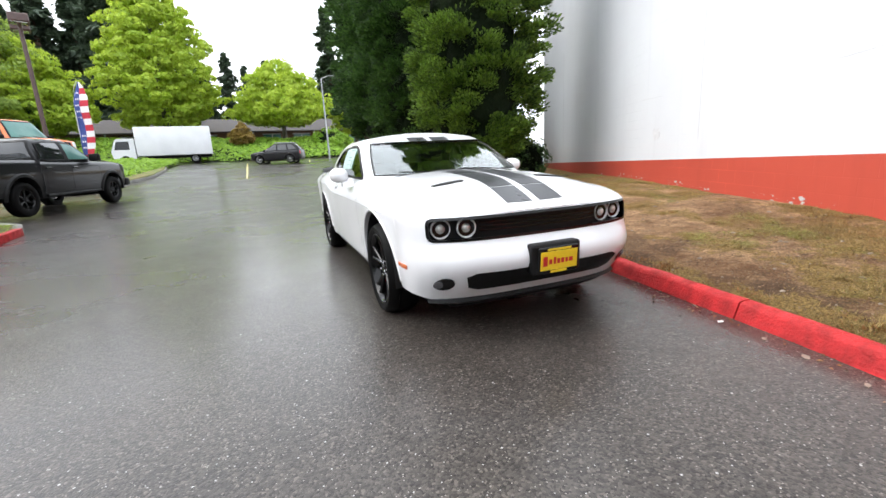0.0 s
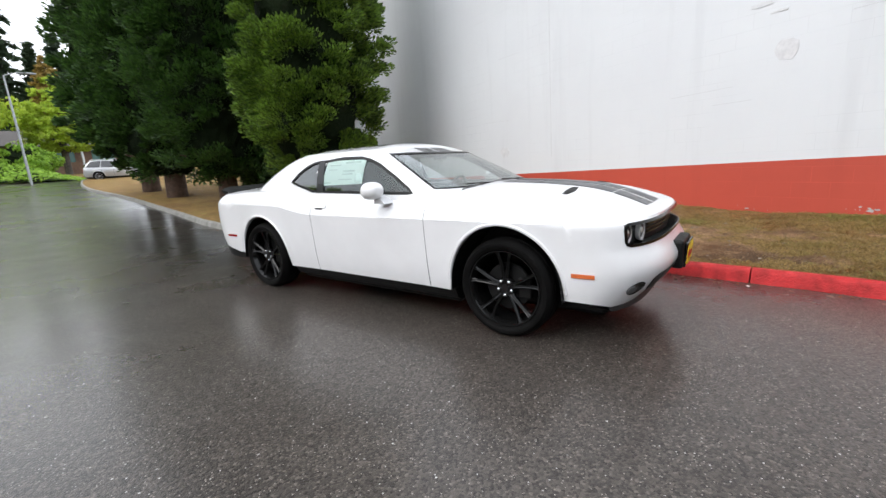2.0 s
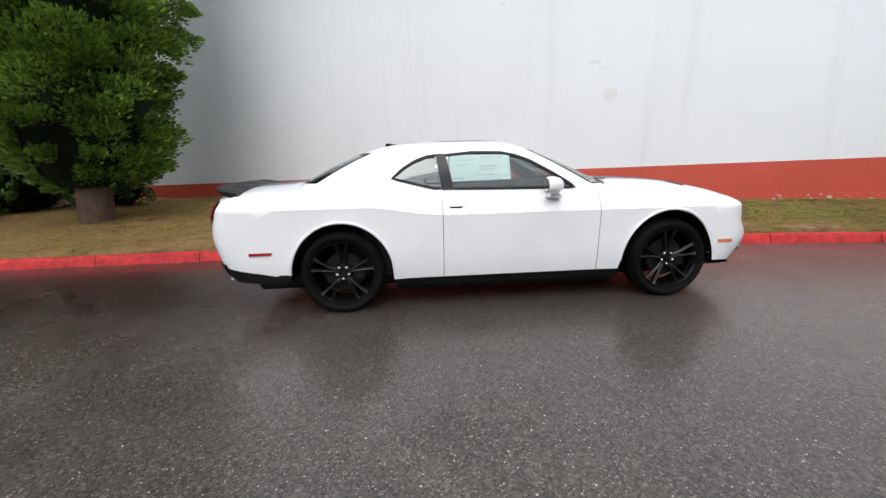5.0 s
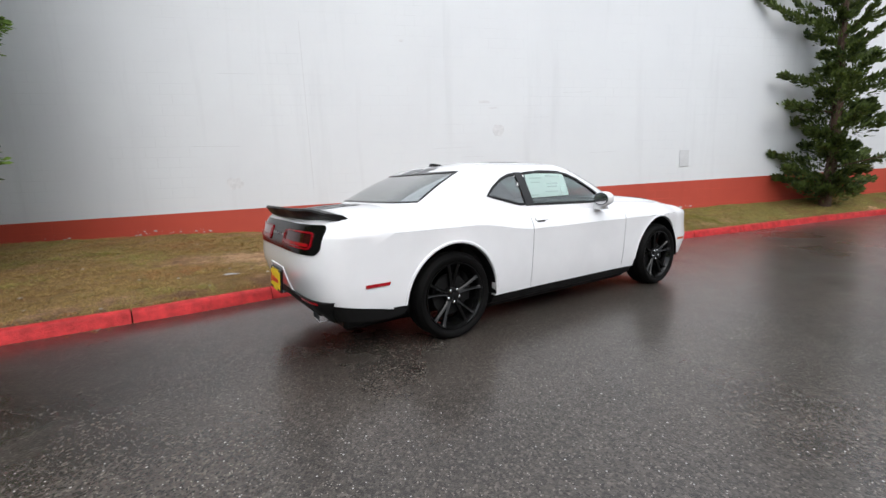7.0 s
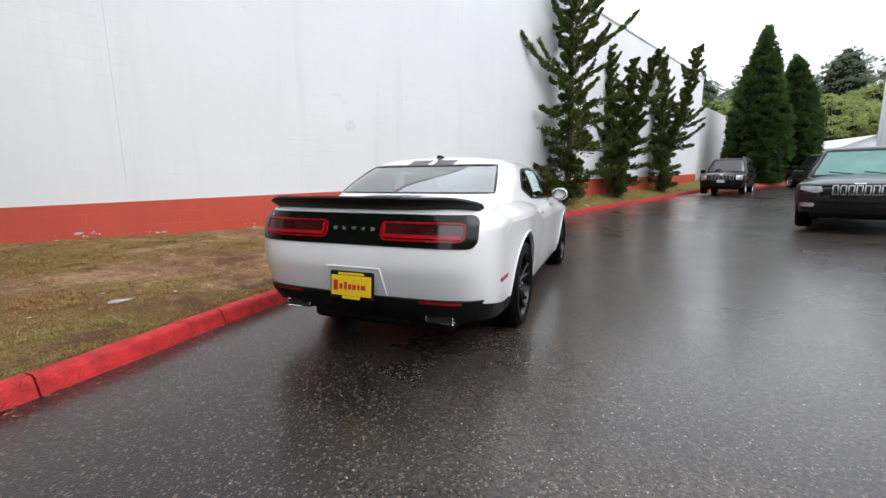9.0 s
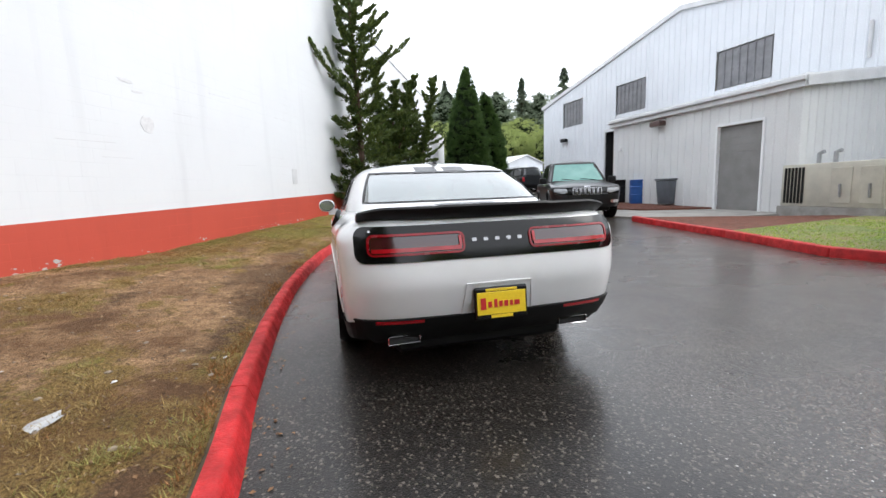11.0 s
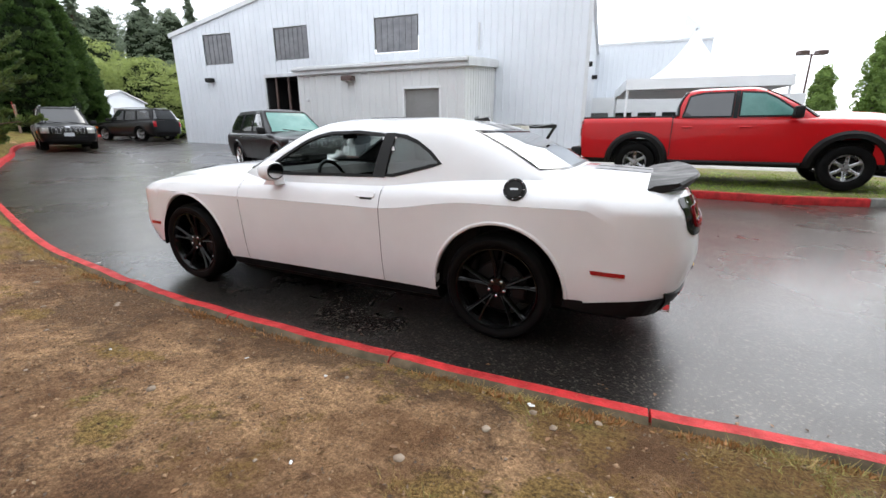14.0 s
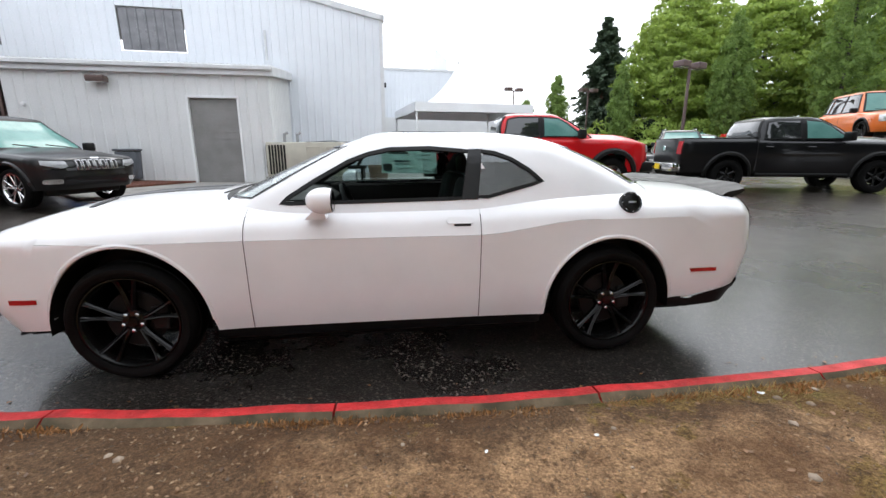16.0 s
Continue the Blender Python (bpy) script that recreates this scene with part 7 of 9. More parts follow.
def make_shop():
    """Long white metal-clad shop with a gable over the lane, a lean-to annexe and a lower wing behind."""
    ang = 4.87
    m = pose(0.08, -14.61, 0, 0, 0, ang) @ Matrix.Diagonal((0.928, 0.928, 1, 1))
    shop = tagged(thing("workshop", "", "", m), "white ribbed metal workshop with grey skylight windows", "building")
    # local x runs along the gable wall away from its right-hand corner, which is x = 0; the face looks to +y
    L = 22.65
    apex = 11.5
    eave, ridge = 6.32, 8.5
    top = lambda x: eave + (ridge - eave) * (1 - abs(x - apex) / apex) if x < apex else eave + (ridge - eave) * max(0.0, 1 - (x - apex) / (L - apex)) * 1.0
    face = pose(L, 0, 0, 0, 0, 180)
    tp = lambda u: top(L - u)
    wins = ((7.42, 9.68), (13.45, 15.53), (18.37, 20.35))
    ops = [(L - b, L - a, 4.73, 6.16) for a, b in wins] + [(L - 16.3, L - 13.3, 0.0, 4.02)]
    panel_wall("cladding", shop, face, L, eave, M["metal_white"], ops, top=tp)
    for a, b in wins:
        w = part("skylight_panel", rib_sheet(b - a - 0.1, 1.36, 0.28, 0.04), M["fibre"], shop, "translucent grey ribbed panel", m=pose(b - 0.05, -0.06, 4.76, 0, 0, 180))
        fr = bmesh.new()
        for x0, x1, z0, z1 in ((a, b, 4.67, 4.73), (a, b, 6.16, 6.22), (a - 0.05, a, 4.67, 6.22), (b, b + 0.05, 4.67, 6.22)):
            box(fr, x0, x1, -0.05, 0.045, z0, z1)
        part("frame", fr, M["metal_trim"], w)
    # back, sides and head are near-black to paint the shade inside the doorway
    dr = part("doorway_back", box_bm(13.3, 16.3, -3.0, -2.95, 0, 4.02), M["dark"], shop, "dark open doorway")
    for x in (14.0, 15.0, 15.8):
        part("door_frame", box_bm(x - 0.05, x + 0.05, -0.25, -0.15, 0, 4.02), M["pole_brown"], shop)
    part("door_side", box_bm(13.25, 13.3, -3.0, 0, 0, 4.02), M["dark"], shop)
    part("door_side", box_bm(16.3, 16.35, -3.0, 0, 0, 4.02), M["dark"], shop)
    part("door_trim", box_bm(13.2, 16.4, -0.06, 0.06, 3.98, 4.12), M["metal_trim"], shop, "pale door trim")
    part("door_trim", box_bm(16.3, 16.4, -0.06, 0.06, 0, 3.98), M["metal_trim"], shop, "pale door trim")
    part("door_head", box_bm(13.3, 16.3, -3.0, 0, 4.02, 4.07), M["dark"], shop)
    # barge flashing along the gable
    for (x0, z0), (x1, z1) in (((-0.15, top(0) + 0.0), (apex, ridge)), ((apex, ridge), (L + 0.15, top(L)))):
        a = math.atan2(z1 - z0, x1 - x0)
        part("barge_flashing", box_bm(0, math.hypot(x1 - x0, z1 - z0), -0.25, 0.10, -0.16, 0.04), M["metal_trim"], shop, "pale gable flashing", m=pose(x0, 0, z0) @ Matrix.Rotation(-a, 4, "Y"))
    # right-hand long side, roof slopes, left side
    D = 14.0
    panel_wall("cladding", shop, pose(0, 0, 0, 0, 0, -90) @ pose(0, 0, 0, 0, 0, 0), D, eave, M["metal_white"])
    panel_wall("cladding", shop, pose(L, -D, 0, 0, 0, 90), D, top(L), M["metal_white"])
    rf = bmesh.new()
    for pts in ([(0, 0.1, eave), (apex, 0.1, ridge), (apex, -D, ridge), (0, -D, eave)], [(apex, 0.1, ridge), (L, 0.1, top(L)), (L, -D, top(L)), (apex, -D, ridge)]):
        rf.faces.new([rf.verts.new(p) for p in pts])
    part("roof", rf, M["metal_trim"], shop, "pale metal roof")
    part("gutter", box_bm(-0.16, -0.02, -D, 0.1, eave - 0.16, eave + 0.02), M["metal_trim"], shop)
    part("downpipe", box_bm(-0.10, -0.02, -0.05, 0.05, 0.2, eave), M["metal_trim"], shop)
    part("corner_flashing", box_bm(-0.05, 0.05, -0.05, 0.045, 0.0, eave), M["metal_trim"], shop)
    part("wall_pipe", tube([(4.55, 0.05, 4.6), (4.55, 0.05, 5.6)], 0.05, 8), M["metal_trim"], shop)
    for x, y, z in ((20.05, 0.03, 3.98),):
        part("wall_lamp", box_bm(x - 0.22, x + 0.22, y, y + 0.3, z - 0.10, z + 0.10, 0.04, 2), M["satin_black"], shop, "dark wall lamp")
    part("wall_lamp", box_bm(-0.22, -0.03, -0.56, -0.38, 3.82, 4.0, 0.03, 2), M["satin_black"], shop, "dark wall lamp")
    part("wall_lamp", box_bm(-0.34, -0.05, -6.7, -6.3, 3.95, 4.12, 0.03, 2), M["satin_black"], shop, "dark wall lamp")
    # lower wing carried on behind the long side
    wing = tagged(thing("rear_wing", "", "", m), "lower white metal wing with a roof-top plant box", "building")
    panel_wall("cladding", wing, pose(0.0, -D, 0, 0, 0, 180), 7, 6.6, M["metal_white"])
    part("coping", box_bm(-7, 0, -D - 0.3, -D + 0.06, 6.6, 6.75), M["metal_trim"], wing)
    part("block", box_bm(-7, -0.02, -D - 9, -D - 0.3, 0.0, 6.55), M["metal_white"], wing)
    part("roof_box", prism([(-6.6, 6.6), (-5.4, 6.6), (-5.6, 8.6), (-6.6, 7.8)], -D - 4, -D - 2.5), M["metal_white"], wing, "roof-top plant box")
    return shop


make_shop()


def make_annexe():
    """Lean-to with a roller door, its corner cut off at an angle, and a deep pale fascia."""
    an = tagged(thing("annexe", "", "", pose(3.43, -10.70, 0.0, 0, 0, 3.4) @ Matrix.Diagonal((0.94, 0.94, 1.04, 1))), "grey-white ribbed metal lean-to with a roller door", "building")
    # local x from the cut corner (0) to the far end, face to +y
    L, H = 7.36, 3.36
    face = pose(L, 0, 0, 0, 0, 180)
    d0, d1, dh = 1.02, 2.44, 2.74
    panel_wall("cladding", an, face, L, H, M["annex_metal"], [(L - d1, L - d0, 0.0, dh)])
    panel_wall("cladding", an, pose(0, 0, 0, 0, 0, 180 + 89.5), 4.0, H + 0.35, M["annex_metal"])
    panel_wall("cladding", an, pose(L, -3.6, 0, 0, 0, 90), 3.6, H, M["annex_metal"])
    door = part("roller_door", box_bm(d0, d1, -0.14, -0.10, 0, dh), M["door_grey"], an, "grey slatted roller door")
    for k in range(27):
        part("slat", box_bm(d0, d1, -0.10, -0.08 - 0.012 * (k % 2), 0.1 * k, 0.1 * k + 0.096), M["door_grey"], door)
    fr = bmesh.new()
    for x0, x1, z0, z1 in ((d0 - 0.07, d0, 0, dh + 0.07), (d1, d1 + 0.07, 0, dh + 0.07), (d0, d1, dh, dh + 0.07)):
        box(fr, x0, x1, -0.1, 0.05, z0, z1, 0.006)
    part("door_frame", fr, M["tent"], an, "white door frame")
    fa = bmesh.new()
    box(fa, -0.12, L + 0.1, -0.02, 0.16, H, H + 0.26, 0.01)
    part("fascia", fa, M["metal_trim"], an, "deep pale fascia")
    part("gutter", box_bm(-0.14, L + 0.1, 0.16, 0.26, H + 0.14, H + 0.26, 0.02), M["metal_trim"], an)
    part("fascia", box_bm(0, 4.1, -0.14, -0.02, 0, 0.26, 0.01), M["metal_trim"], an, m=pose(-0.02, 0.1, H + 0.005, 0, 0, 180 + 89.5) @ Matrix.Rotation(radians(-5.6), 4, "Y"))
    rf = bmesh.new()
    n = 44
    for i in range(n):
        x0 = -0.1 + (L + 0.2) * i / n
        box(rf, x0, x0 + 0.05, -4.0, 0.18, 0.26, 0.31)
    part("roof_ribs", rf, M["metal_trim"], an, m=pose(0, 0, H, -5.6, 0, 0))
    rs = bmesh.new()
    rs.faces.new([rs.verts.new(p) for p in ((-0.1, -4.15, H + 0.68), (L + 0.1, -4.15, H + 0.68), (L + 0.1, 0.18, H + 0.265), (-0.1, 0.18, H + 0.265))])
    part("roof", rs, M["metal_trim"], an)
    lamp = part("wall_lamp", box_bm(4.55, 5.05, 0.02, 0.34, 3.08, 3.25, 0.04, 2), M["pole_brown"], an, "bronze wall lamp")
    part("lens", box_bm(4.6, 5.0, 0.08, 0.30, 3.065, 3.08), M["lamp_white"], lamp)
    part("sensor", lathe([(0.001, 0.1), (0.05, 0.08), (0.06, 0.0)], 12), M["tent"], an, m=pose(6.9, 0.02, 2.5, -90, 0, 0))
    return an


make_annexe()


def flat_patch(name, poly, h, mat, label, cat, thick=0.3, n=0):
    """A flat-topped piece of ground standing h above the tarmac."""
    bm = bmesh.new()
    cx, cy = sum(p[0] for p in poly) / len(poly), sum(p[1] for p in poly) / len(poly)
    hi = [bm.verts.new((x, y, ground_z(x, y) + h)) for x, y in poly]
    lo = [bm.verts.new((x, y, ground_z(x, y) - 0.1)) for x, y in poly]
    c = bm.verts.new((cx, cy, ground_z(cx, cy) + h))
    for i in range(len(poly)):
        j = (i + 1) % len(poly)
        bm.faces.new((hi[i], hi[j], c))
        bm.faces.new((lo[i], lo[j], hi[j], hi[i]))
    bmesh.ops.recalc_face_normals(bm, faces=bm.faces)
    return tagged(part(name, bm, mat), label, cat, kind="structure")


def kerb_line(name, pts, mats, label, step=1.3, w=0.15, h=0.14):
    """Kerb stones along a polyline; mats(i) gives the finish of stone i."""
    k = tagged(thing(name, "", ""), label, "kerb", kind="structure")
    i = 0
    for (x0, y0), (x1, y1) in zip(pts, pts[1:]):
        d = math.hypot(x1 - x0, y1 - y0)
        n = max(1, round(d / step))
        a = math.degrees(math.atan2(y1 - y0, x1 - x0))
        for j in range(n):
            xa, ya = x0 + (x1 - x0) * j / n, y0 + (y1 - y0) * j / n
            xb, yb = x0 + (x1 - x0) * (j + 1) / n, y0 + (y1 - y0) * (j + 1) / n
            za, zb = ground_z(xa, ya), ground_z(xb, yb)
            tilt = -math.degrees(math.atan2(zb - za, d / n))
            part("kerb_stone", box_bm(0.004, d / n - 0.004 + 0.02, -w / 2, w / 2, -0.05, h, 0.02, 2), mats(i), k, m=pose(xa, ya, za, 0, tilt, a), smooth=40)
            i += 1
    return k


ISLAND = [(1.6, -6.5), (-0.6, -5.85), (-2.3, -6.1), (-3.4, -6.2), (-4.6, -6.05), (-5.85, -6.2), (-6.6, -6.5), (-7.2, -7.1), (-7.6, -8.0), (-7.6, -9.2), (-6.8, -10.2), (-3, -10.6), (1.6, -10.6)]
flat_patch("island", ISLAND, 0.13, M["lawn"], "green grass island under the red pickup", "grass")
kerb_line("island_kerb", ISLAND[:11], lambda i: M["kerb_red"] if i < 6 else M["kerb_grey"], "kerb round the grass island, red then bare concrete")
flat_patch("mulch_bed", [(11.5, -11.2), (11.3, -9.4), (8.0, -8.6), (7.0, -8.9), (5.3, -11.2)], 0.11, M["mulch"], "red bark mulch bed beside the metal wall", "mulch")
flat_patch("concrete_path", [(8.6, -8.6), (7.0, -7.2), (4.2, -7.9), (3.4, -11.2), (6.6, -11.2)], 0.06, M["path"], "wet pale concrete path to the roller door", "path")
flat_patch("mulch_bed", [(5.2, -7.35), (1.7, -6.55), (1.7, -10.6), (4.0, -8.6)], 0.11, M["mulch"], "red bark mulch bed beside the path", "mulch")
kerb_line("bed_kerb", [(5.3, -7.3), (1.6, -6.5)], lambda i: M["kerb_red"], "red kerb in front of the mulch bed")
flat_patch("service_yard", [(3.4, -11.0), (1.6, -10.6), (-7, -10.6), (-9, -16), (0, -16), (2.5, -15)], 0.04, M["bare"], "bare concrete yard by the workshop", "concrete")
LEFT_ISLE = [(-18.0, -8.8), (-21.0, -7.9), (-24, -7.6), (-30, -8.0), (-34, -8.6), (-38, -10), (-40, -13), (-38, -16), (-28, -15), (-19, -12)]
flat_patch("verge", LEFT_ISLE, 0.2, M["lawn"], "planted verge with low shrubs", "grass")
kerb_line("verge_kerb", LEFT_ISLE[:7], lambda i: M["kerb_grey"], "bare concrete kerb round the verge", 2.0)
flat_patch("raised_verge", [(-16.5, -11.2), (-22, -10.2), (-23.5, -13.5), (-17.5, -14.6)], 0.55, M["lawn"], "raised grass display mound", "grass")


def make_ac(x, y, rot):
    u = tagged(thing("condenser_unit", "", "", pose(x, y, ground_z(x, y) + 0.20, 0, 0, rot)), "long beige air-conditioning unit beside the workshop", "air conditioner")
    part("housing", box_bm(-1.15, 1.15, -0.42, 0.42, 0.06, 1.10, 0.03, 2), M["beige"], u, smooth=40)
    for k in range(9):
        part("louvre", box_bm(1.15, 1.17, -0.36 + 0.085 * k, -0.31 + 0.085 * k, 0.14, 1.02), M["satin_black"], u)
    for k in range(6):
        part("louvre", box_bm(0.56 + 0.09 * k, 0.61 + 0.09 * k, 0.42, 0.44, 0.14, 1.02), M["satin_black"], u)
    for k in (-0.3, -0.9):
        part("panel", box_bm(k - 0.22, k + 0.22, 0.42, 0.436, 0.16, 0.98, 0.01), M["beige"], u)
        part("valve", tube([(k, 0.45, 0.3), (k, 0.47, 0.6)], 0.025, 8), M["steel"], u)
    for k in (0.35, 0.75):
        part("gauge", tube([(k, -0.2, 1.10), (k, -0.2, 1.36), (k - 0.12, -0.2, 1.40)], 0.05, 8), M["steel"], u)
    part("base", box_bm(-1.2, 1.2, -0.46, 0.46, -0.2, 0.06), M["bare"], u)
    return u


make_ac(2.45, -10.75, -5)


def make_trailer():
    t = tagged(thing("utility_frame", "", "", pose(1.35, -11.5, ground_z(1.35, -11.5) + 0.04, 0, 0, -6)), "black steel hitch frame standing in the yard", "frame")
    part("top_rail", box_bm(-0.9, 1.3, -0.05, 0.05, 1.16, 1.28, 0.02), M["satin_black"], t)
    part("leg", tube([(-0.85, 0, 1.22), (-0.35, 0, 0.4)], 0.05, 8), M["satin_black"], t)
    part("leg", tube([(1.2, 0, 1.22), (1.2, 0, 0.0)], 0.05, 8), M["satin_black"], t)
    part("low_rail", box_bm(-0.7, 2.6, -0.04, 0.04, 0.40, 0.50, 0.015), M["satin_black"], t)
    part("low_rail", box_bm(-0.7, 2.6, 0.36, 0.44, 0.40, 0.50, 0.015), M["satin_black"], t)
    for x in (-0.6, 1.0, 2.5):
        part("foot", box_bm(x - 0.04, x + 0.04, -0.04, 0.44, 0.0, 0.40), M["satin_black"], t)
    part("air_line", tube([(-0.8, 0.06, 1.30), (-0.2, 0.08, 1.22), (0.4, 0.07, 1.31), (1.1, 0.06, 1.27)], 0.02, 6), M["steel"], t)
    return t


make_trailer()


def make_planter(x, y):
    p = tagged(part("planter", lathe([(0.24, 0.0), (0.30, 0.04), (0.34, 0.42), (0.36, 0.44), (0.36, 0.52), (0.31, 0.52), (0.29, 0.4), (0.001, 0.38)], 24), M["terracotta"], smooth=40, m=pose(x, y, ground_z(x, y) + 0.04)), "tan planter pot on the concrete yard", "planter")
    return p


make_planter(0.25, -11.3)


def make_drum(x, y, mat, label):
    d = tagged(part("drum", lathe([(0.28, 0.0), (0.29, 0.02), (0.285, 0.28), (0.30, 0.30), (0.30, 0.33), (0.285, 0.35), (0.285, 0.58), (0.30, 0.60), (0.30, 0.63), (0.285, 0.65), (0.285, 0.86), (0.295, 0.88), (0.28, 0.90), (0.25, 0.87), (0.001, 0.87)], 28), M[mat], smooth=35, m=pose(x, y, ground_z(x, y) + 0.1)), label, "drum", "drums by the wall")
    return d


make_drum(9.9, -10.3, "satin_black", "black plastic drum standing on mulch")
make_drum(9.0, -10.4, "blue_plastic", "blue plastic drum standing on mulch")


def make_bin(x, y):
    b = tagged(thing("wheeled_bin", "", "", pose(x, y, ground_z(x, y) + 0.1, 0, 0, 4)), "grey plastic wheeled bin with a flat lid", "bin")
    bm = bmesh.new()
    box(bm, -0.28, 0.28, -0.30, 0.30, 0.06, 0.86, 0.03, 2)
    for v in bm.verts:
        if v.co.z < 0.4:
            v.co.x *= 0.82
            v.co.y *= 0.82
    part("body", bm, M["grey_plastic"], b, smooth=40)
    part("lid", box_bm(-0.31, 0.31, -0.34, 0.33, 0.87, 0.93, 0.02, 2), M["grey_plastic"], b, smooth=40)
    for e in (1, -1):
        part("castor", lathe([(0.08, -0.025), (0.08, 0.025)], 16, axis="X"), M["tyre"], b, m=pose(e * 0.2, -0.25, 0.08))
    return b


make_bin(7.45, -10.4)


def make_tent():
    x, y = -3.75, -19.3
    t = tagged(thing("marquee", "", "", pose(x, y, ground_z(x, y), 0, 0, 8)), "white peaked marquee beside the workshop", "tent")
    bm = bmesh.new()
    R, n, m = 2.85, 36, 10
    rings = []
    for k in range(m + 1):
        f = k / m
        z = 2.85 + 2.15 * (1 - f) ** 2.4
        ring = []
        for i in range(n):
            a = 2 * math.pi * (i + 0.5) / n
            q = max(abs(math.cos(a)), abs(math.sin(a)))
            s = R * max(f, 0.02) / (q ** f if f > 0 else 1)
            ring.append(bm.verts.new((s * math.cos(a), s * math.sin(a), z)))
        rings.append(ring)
    rings.append([bm.verts.new((v.co.x * 1.005, v.co.y * 1.005, 2.42 + 0.05 * abs(math.sin(3 * i)))) for i, v in enumerate(rings[-1])])
    for a, b in zip(rings, rings[1:]):
        for i in range(n):
            j = (i + 1) % n
            bm.faces.new((a[i], a[j], b[j], b[i]))
    part("canopy", bm, M["tent"], t, "white stretched canvas roof", smooth=40)
    for a in (1, -1):
        for b in (1, -1):
            part("leg", tube([(a * R * 0.97, b * R * 0.97, 0), (a * R * 0.97, b * R * 0.97, 2.8)], 0.05, 8), M["tent"], t)
    part("finial", tube([(0, 0, 4.9), (0, 0, 5.1)], 0.05, 8), M["steel"], t)
    return t


make_tent()
back = tagged(thing("showroom_row", "", "", pose(-4, -26.5, 0.4, 0, 0, 6)), "low grey garage row with small windows behind the marquee", "building")
part("wall", box_bm(-6, 6, -3, 0, 0, 3.0), M["annex_metal"], back)
for k in range(8):
    w = part("window", box_bm(-5.4 + 1.35 * k, -4.4 + 1.35 * k, 0.0, 0.03, 1.5, 2.1), M["pane_dark"], back)
    part("frame", box_bm(-5.45 + 1.35 * k, -4.35 + 1.35 * k, -0.01, 0.02, 1.45, 2.15), M["metal_trim"], w)


def make_lamp_post(x, y, h, heads, label, dz=0.0):
    p = tagged(thing("lamp_post", "", "", on_ground(x, y, 20, dz)), label, "lamp post", "car-lot lamp posts")
    part("pole", tube([(0, 0, 0), (0, 0, h)], [0.10, 0.08], 10), M["pole_brown"], p)
    part("base", lathe([(0.28, 0), (0.28, 0.5), (0.24, 0.55), (0.001, 0.55)], 20), M["bare"], p)
    part("arm", box_bm(-1.0, 1.0, -0.05, 0.05, h - 0.15, h - 0.05), M["pole_brown"], p)
    for e in heads:
        hd = part("lamp_head", box_bm(e * 0.75 - 0.38, e * 0.75 + 0.38, -0.35, 0.35, h - 0.12, h + 0.24, 0.04), M["pole_brown"], p, "square brown lamp head")
        part("lens", box_bm(e * 0.75 - 0.32, e * 0.75 + 0.32, -0.29, 0.29, h - 0.135, h - 0.12), M["lamp_white"], hd)
    return p


make_lamp_post(-18.3, -21.8, 5.3, (1, -1), "brown twin-headed car-lot lamp post")
make_lamp_post(-21.5, -42, 6.2, (1, -1), "brown twin-headed car-lot lamp post, further off")
make_lamp_post(-22.0, -11.1, 7.2, (1, -1), "tall brown twin-headed lamp post in the verge")
make_lamp_post(-14.5, -46, 7.0, (1, -1), "slim twin-headed lamp post beyond the marquee")


def make_street_pole(x, y, h, lean, label):
    p = tagged(thing("street_lamp", "", "", on_ground(x, y, 0)), label, "street lamp", "street lamps")
    part("pole", tube([(0, 0, 0), (lean * 0.5, 0, h * 0.6), (lean, 0, h)], [0.09, 0.075, 0.05], 8), M["steel"], p)
    part("arm", tube([(lean, 0, h), (lean + 0.3, 0.7, h + 0.25), (lean + 0.3, 1.3, h + 0.25)], 0.035, 6), M["steel"], p)
    part("lamp_head", box_bm(lean + 0.2, lean + 0.42, 1.2, 1.75, h + 0.2, h + 0.32, 0.03), M["steel"], p)
    return p


make_street_pole(-41.0, 4.7, 7.8, -0.4, "grey street lamp beside the ivy bank")
make_street_pole(-24.5, -40, 9.5, 0.2, "grey curved street lamp beyond the lot")


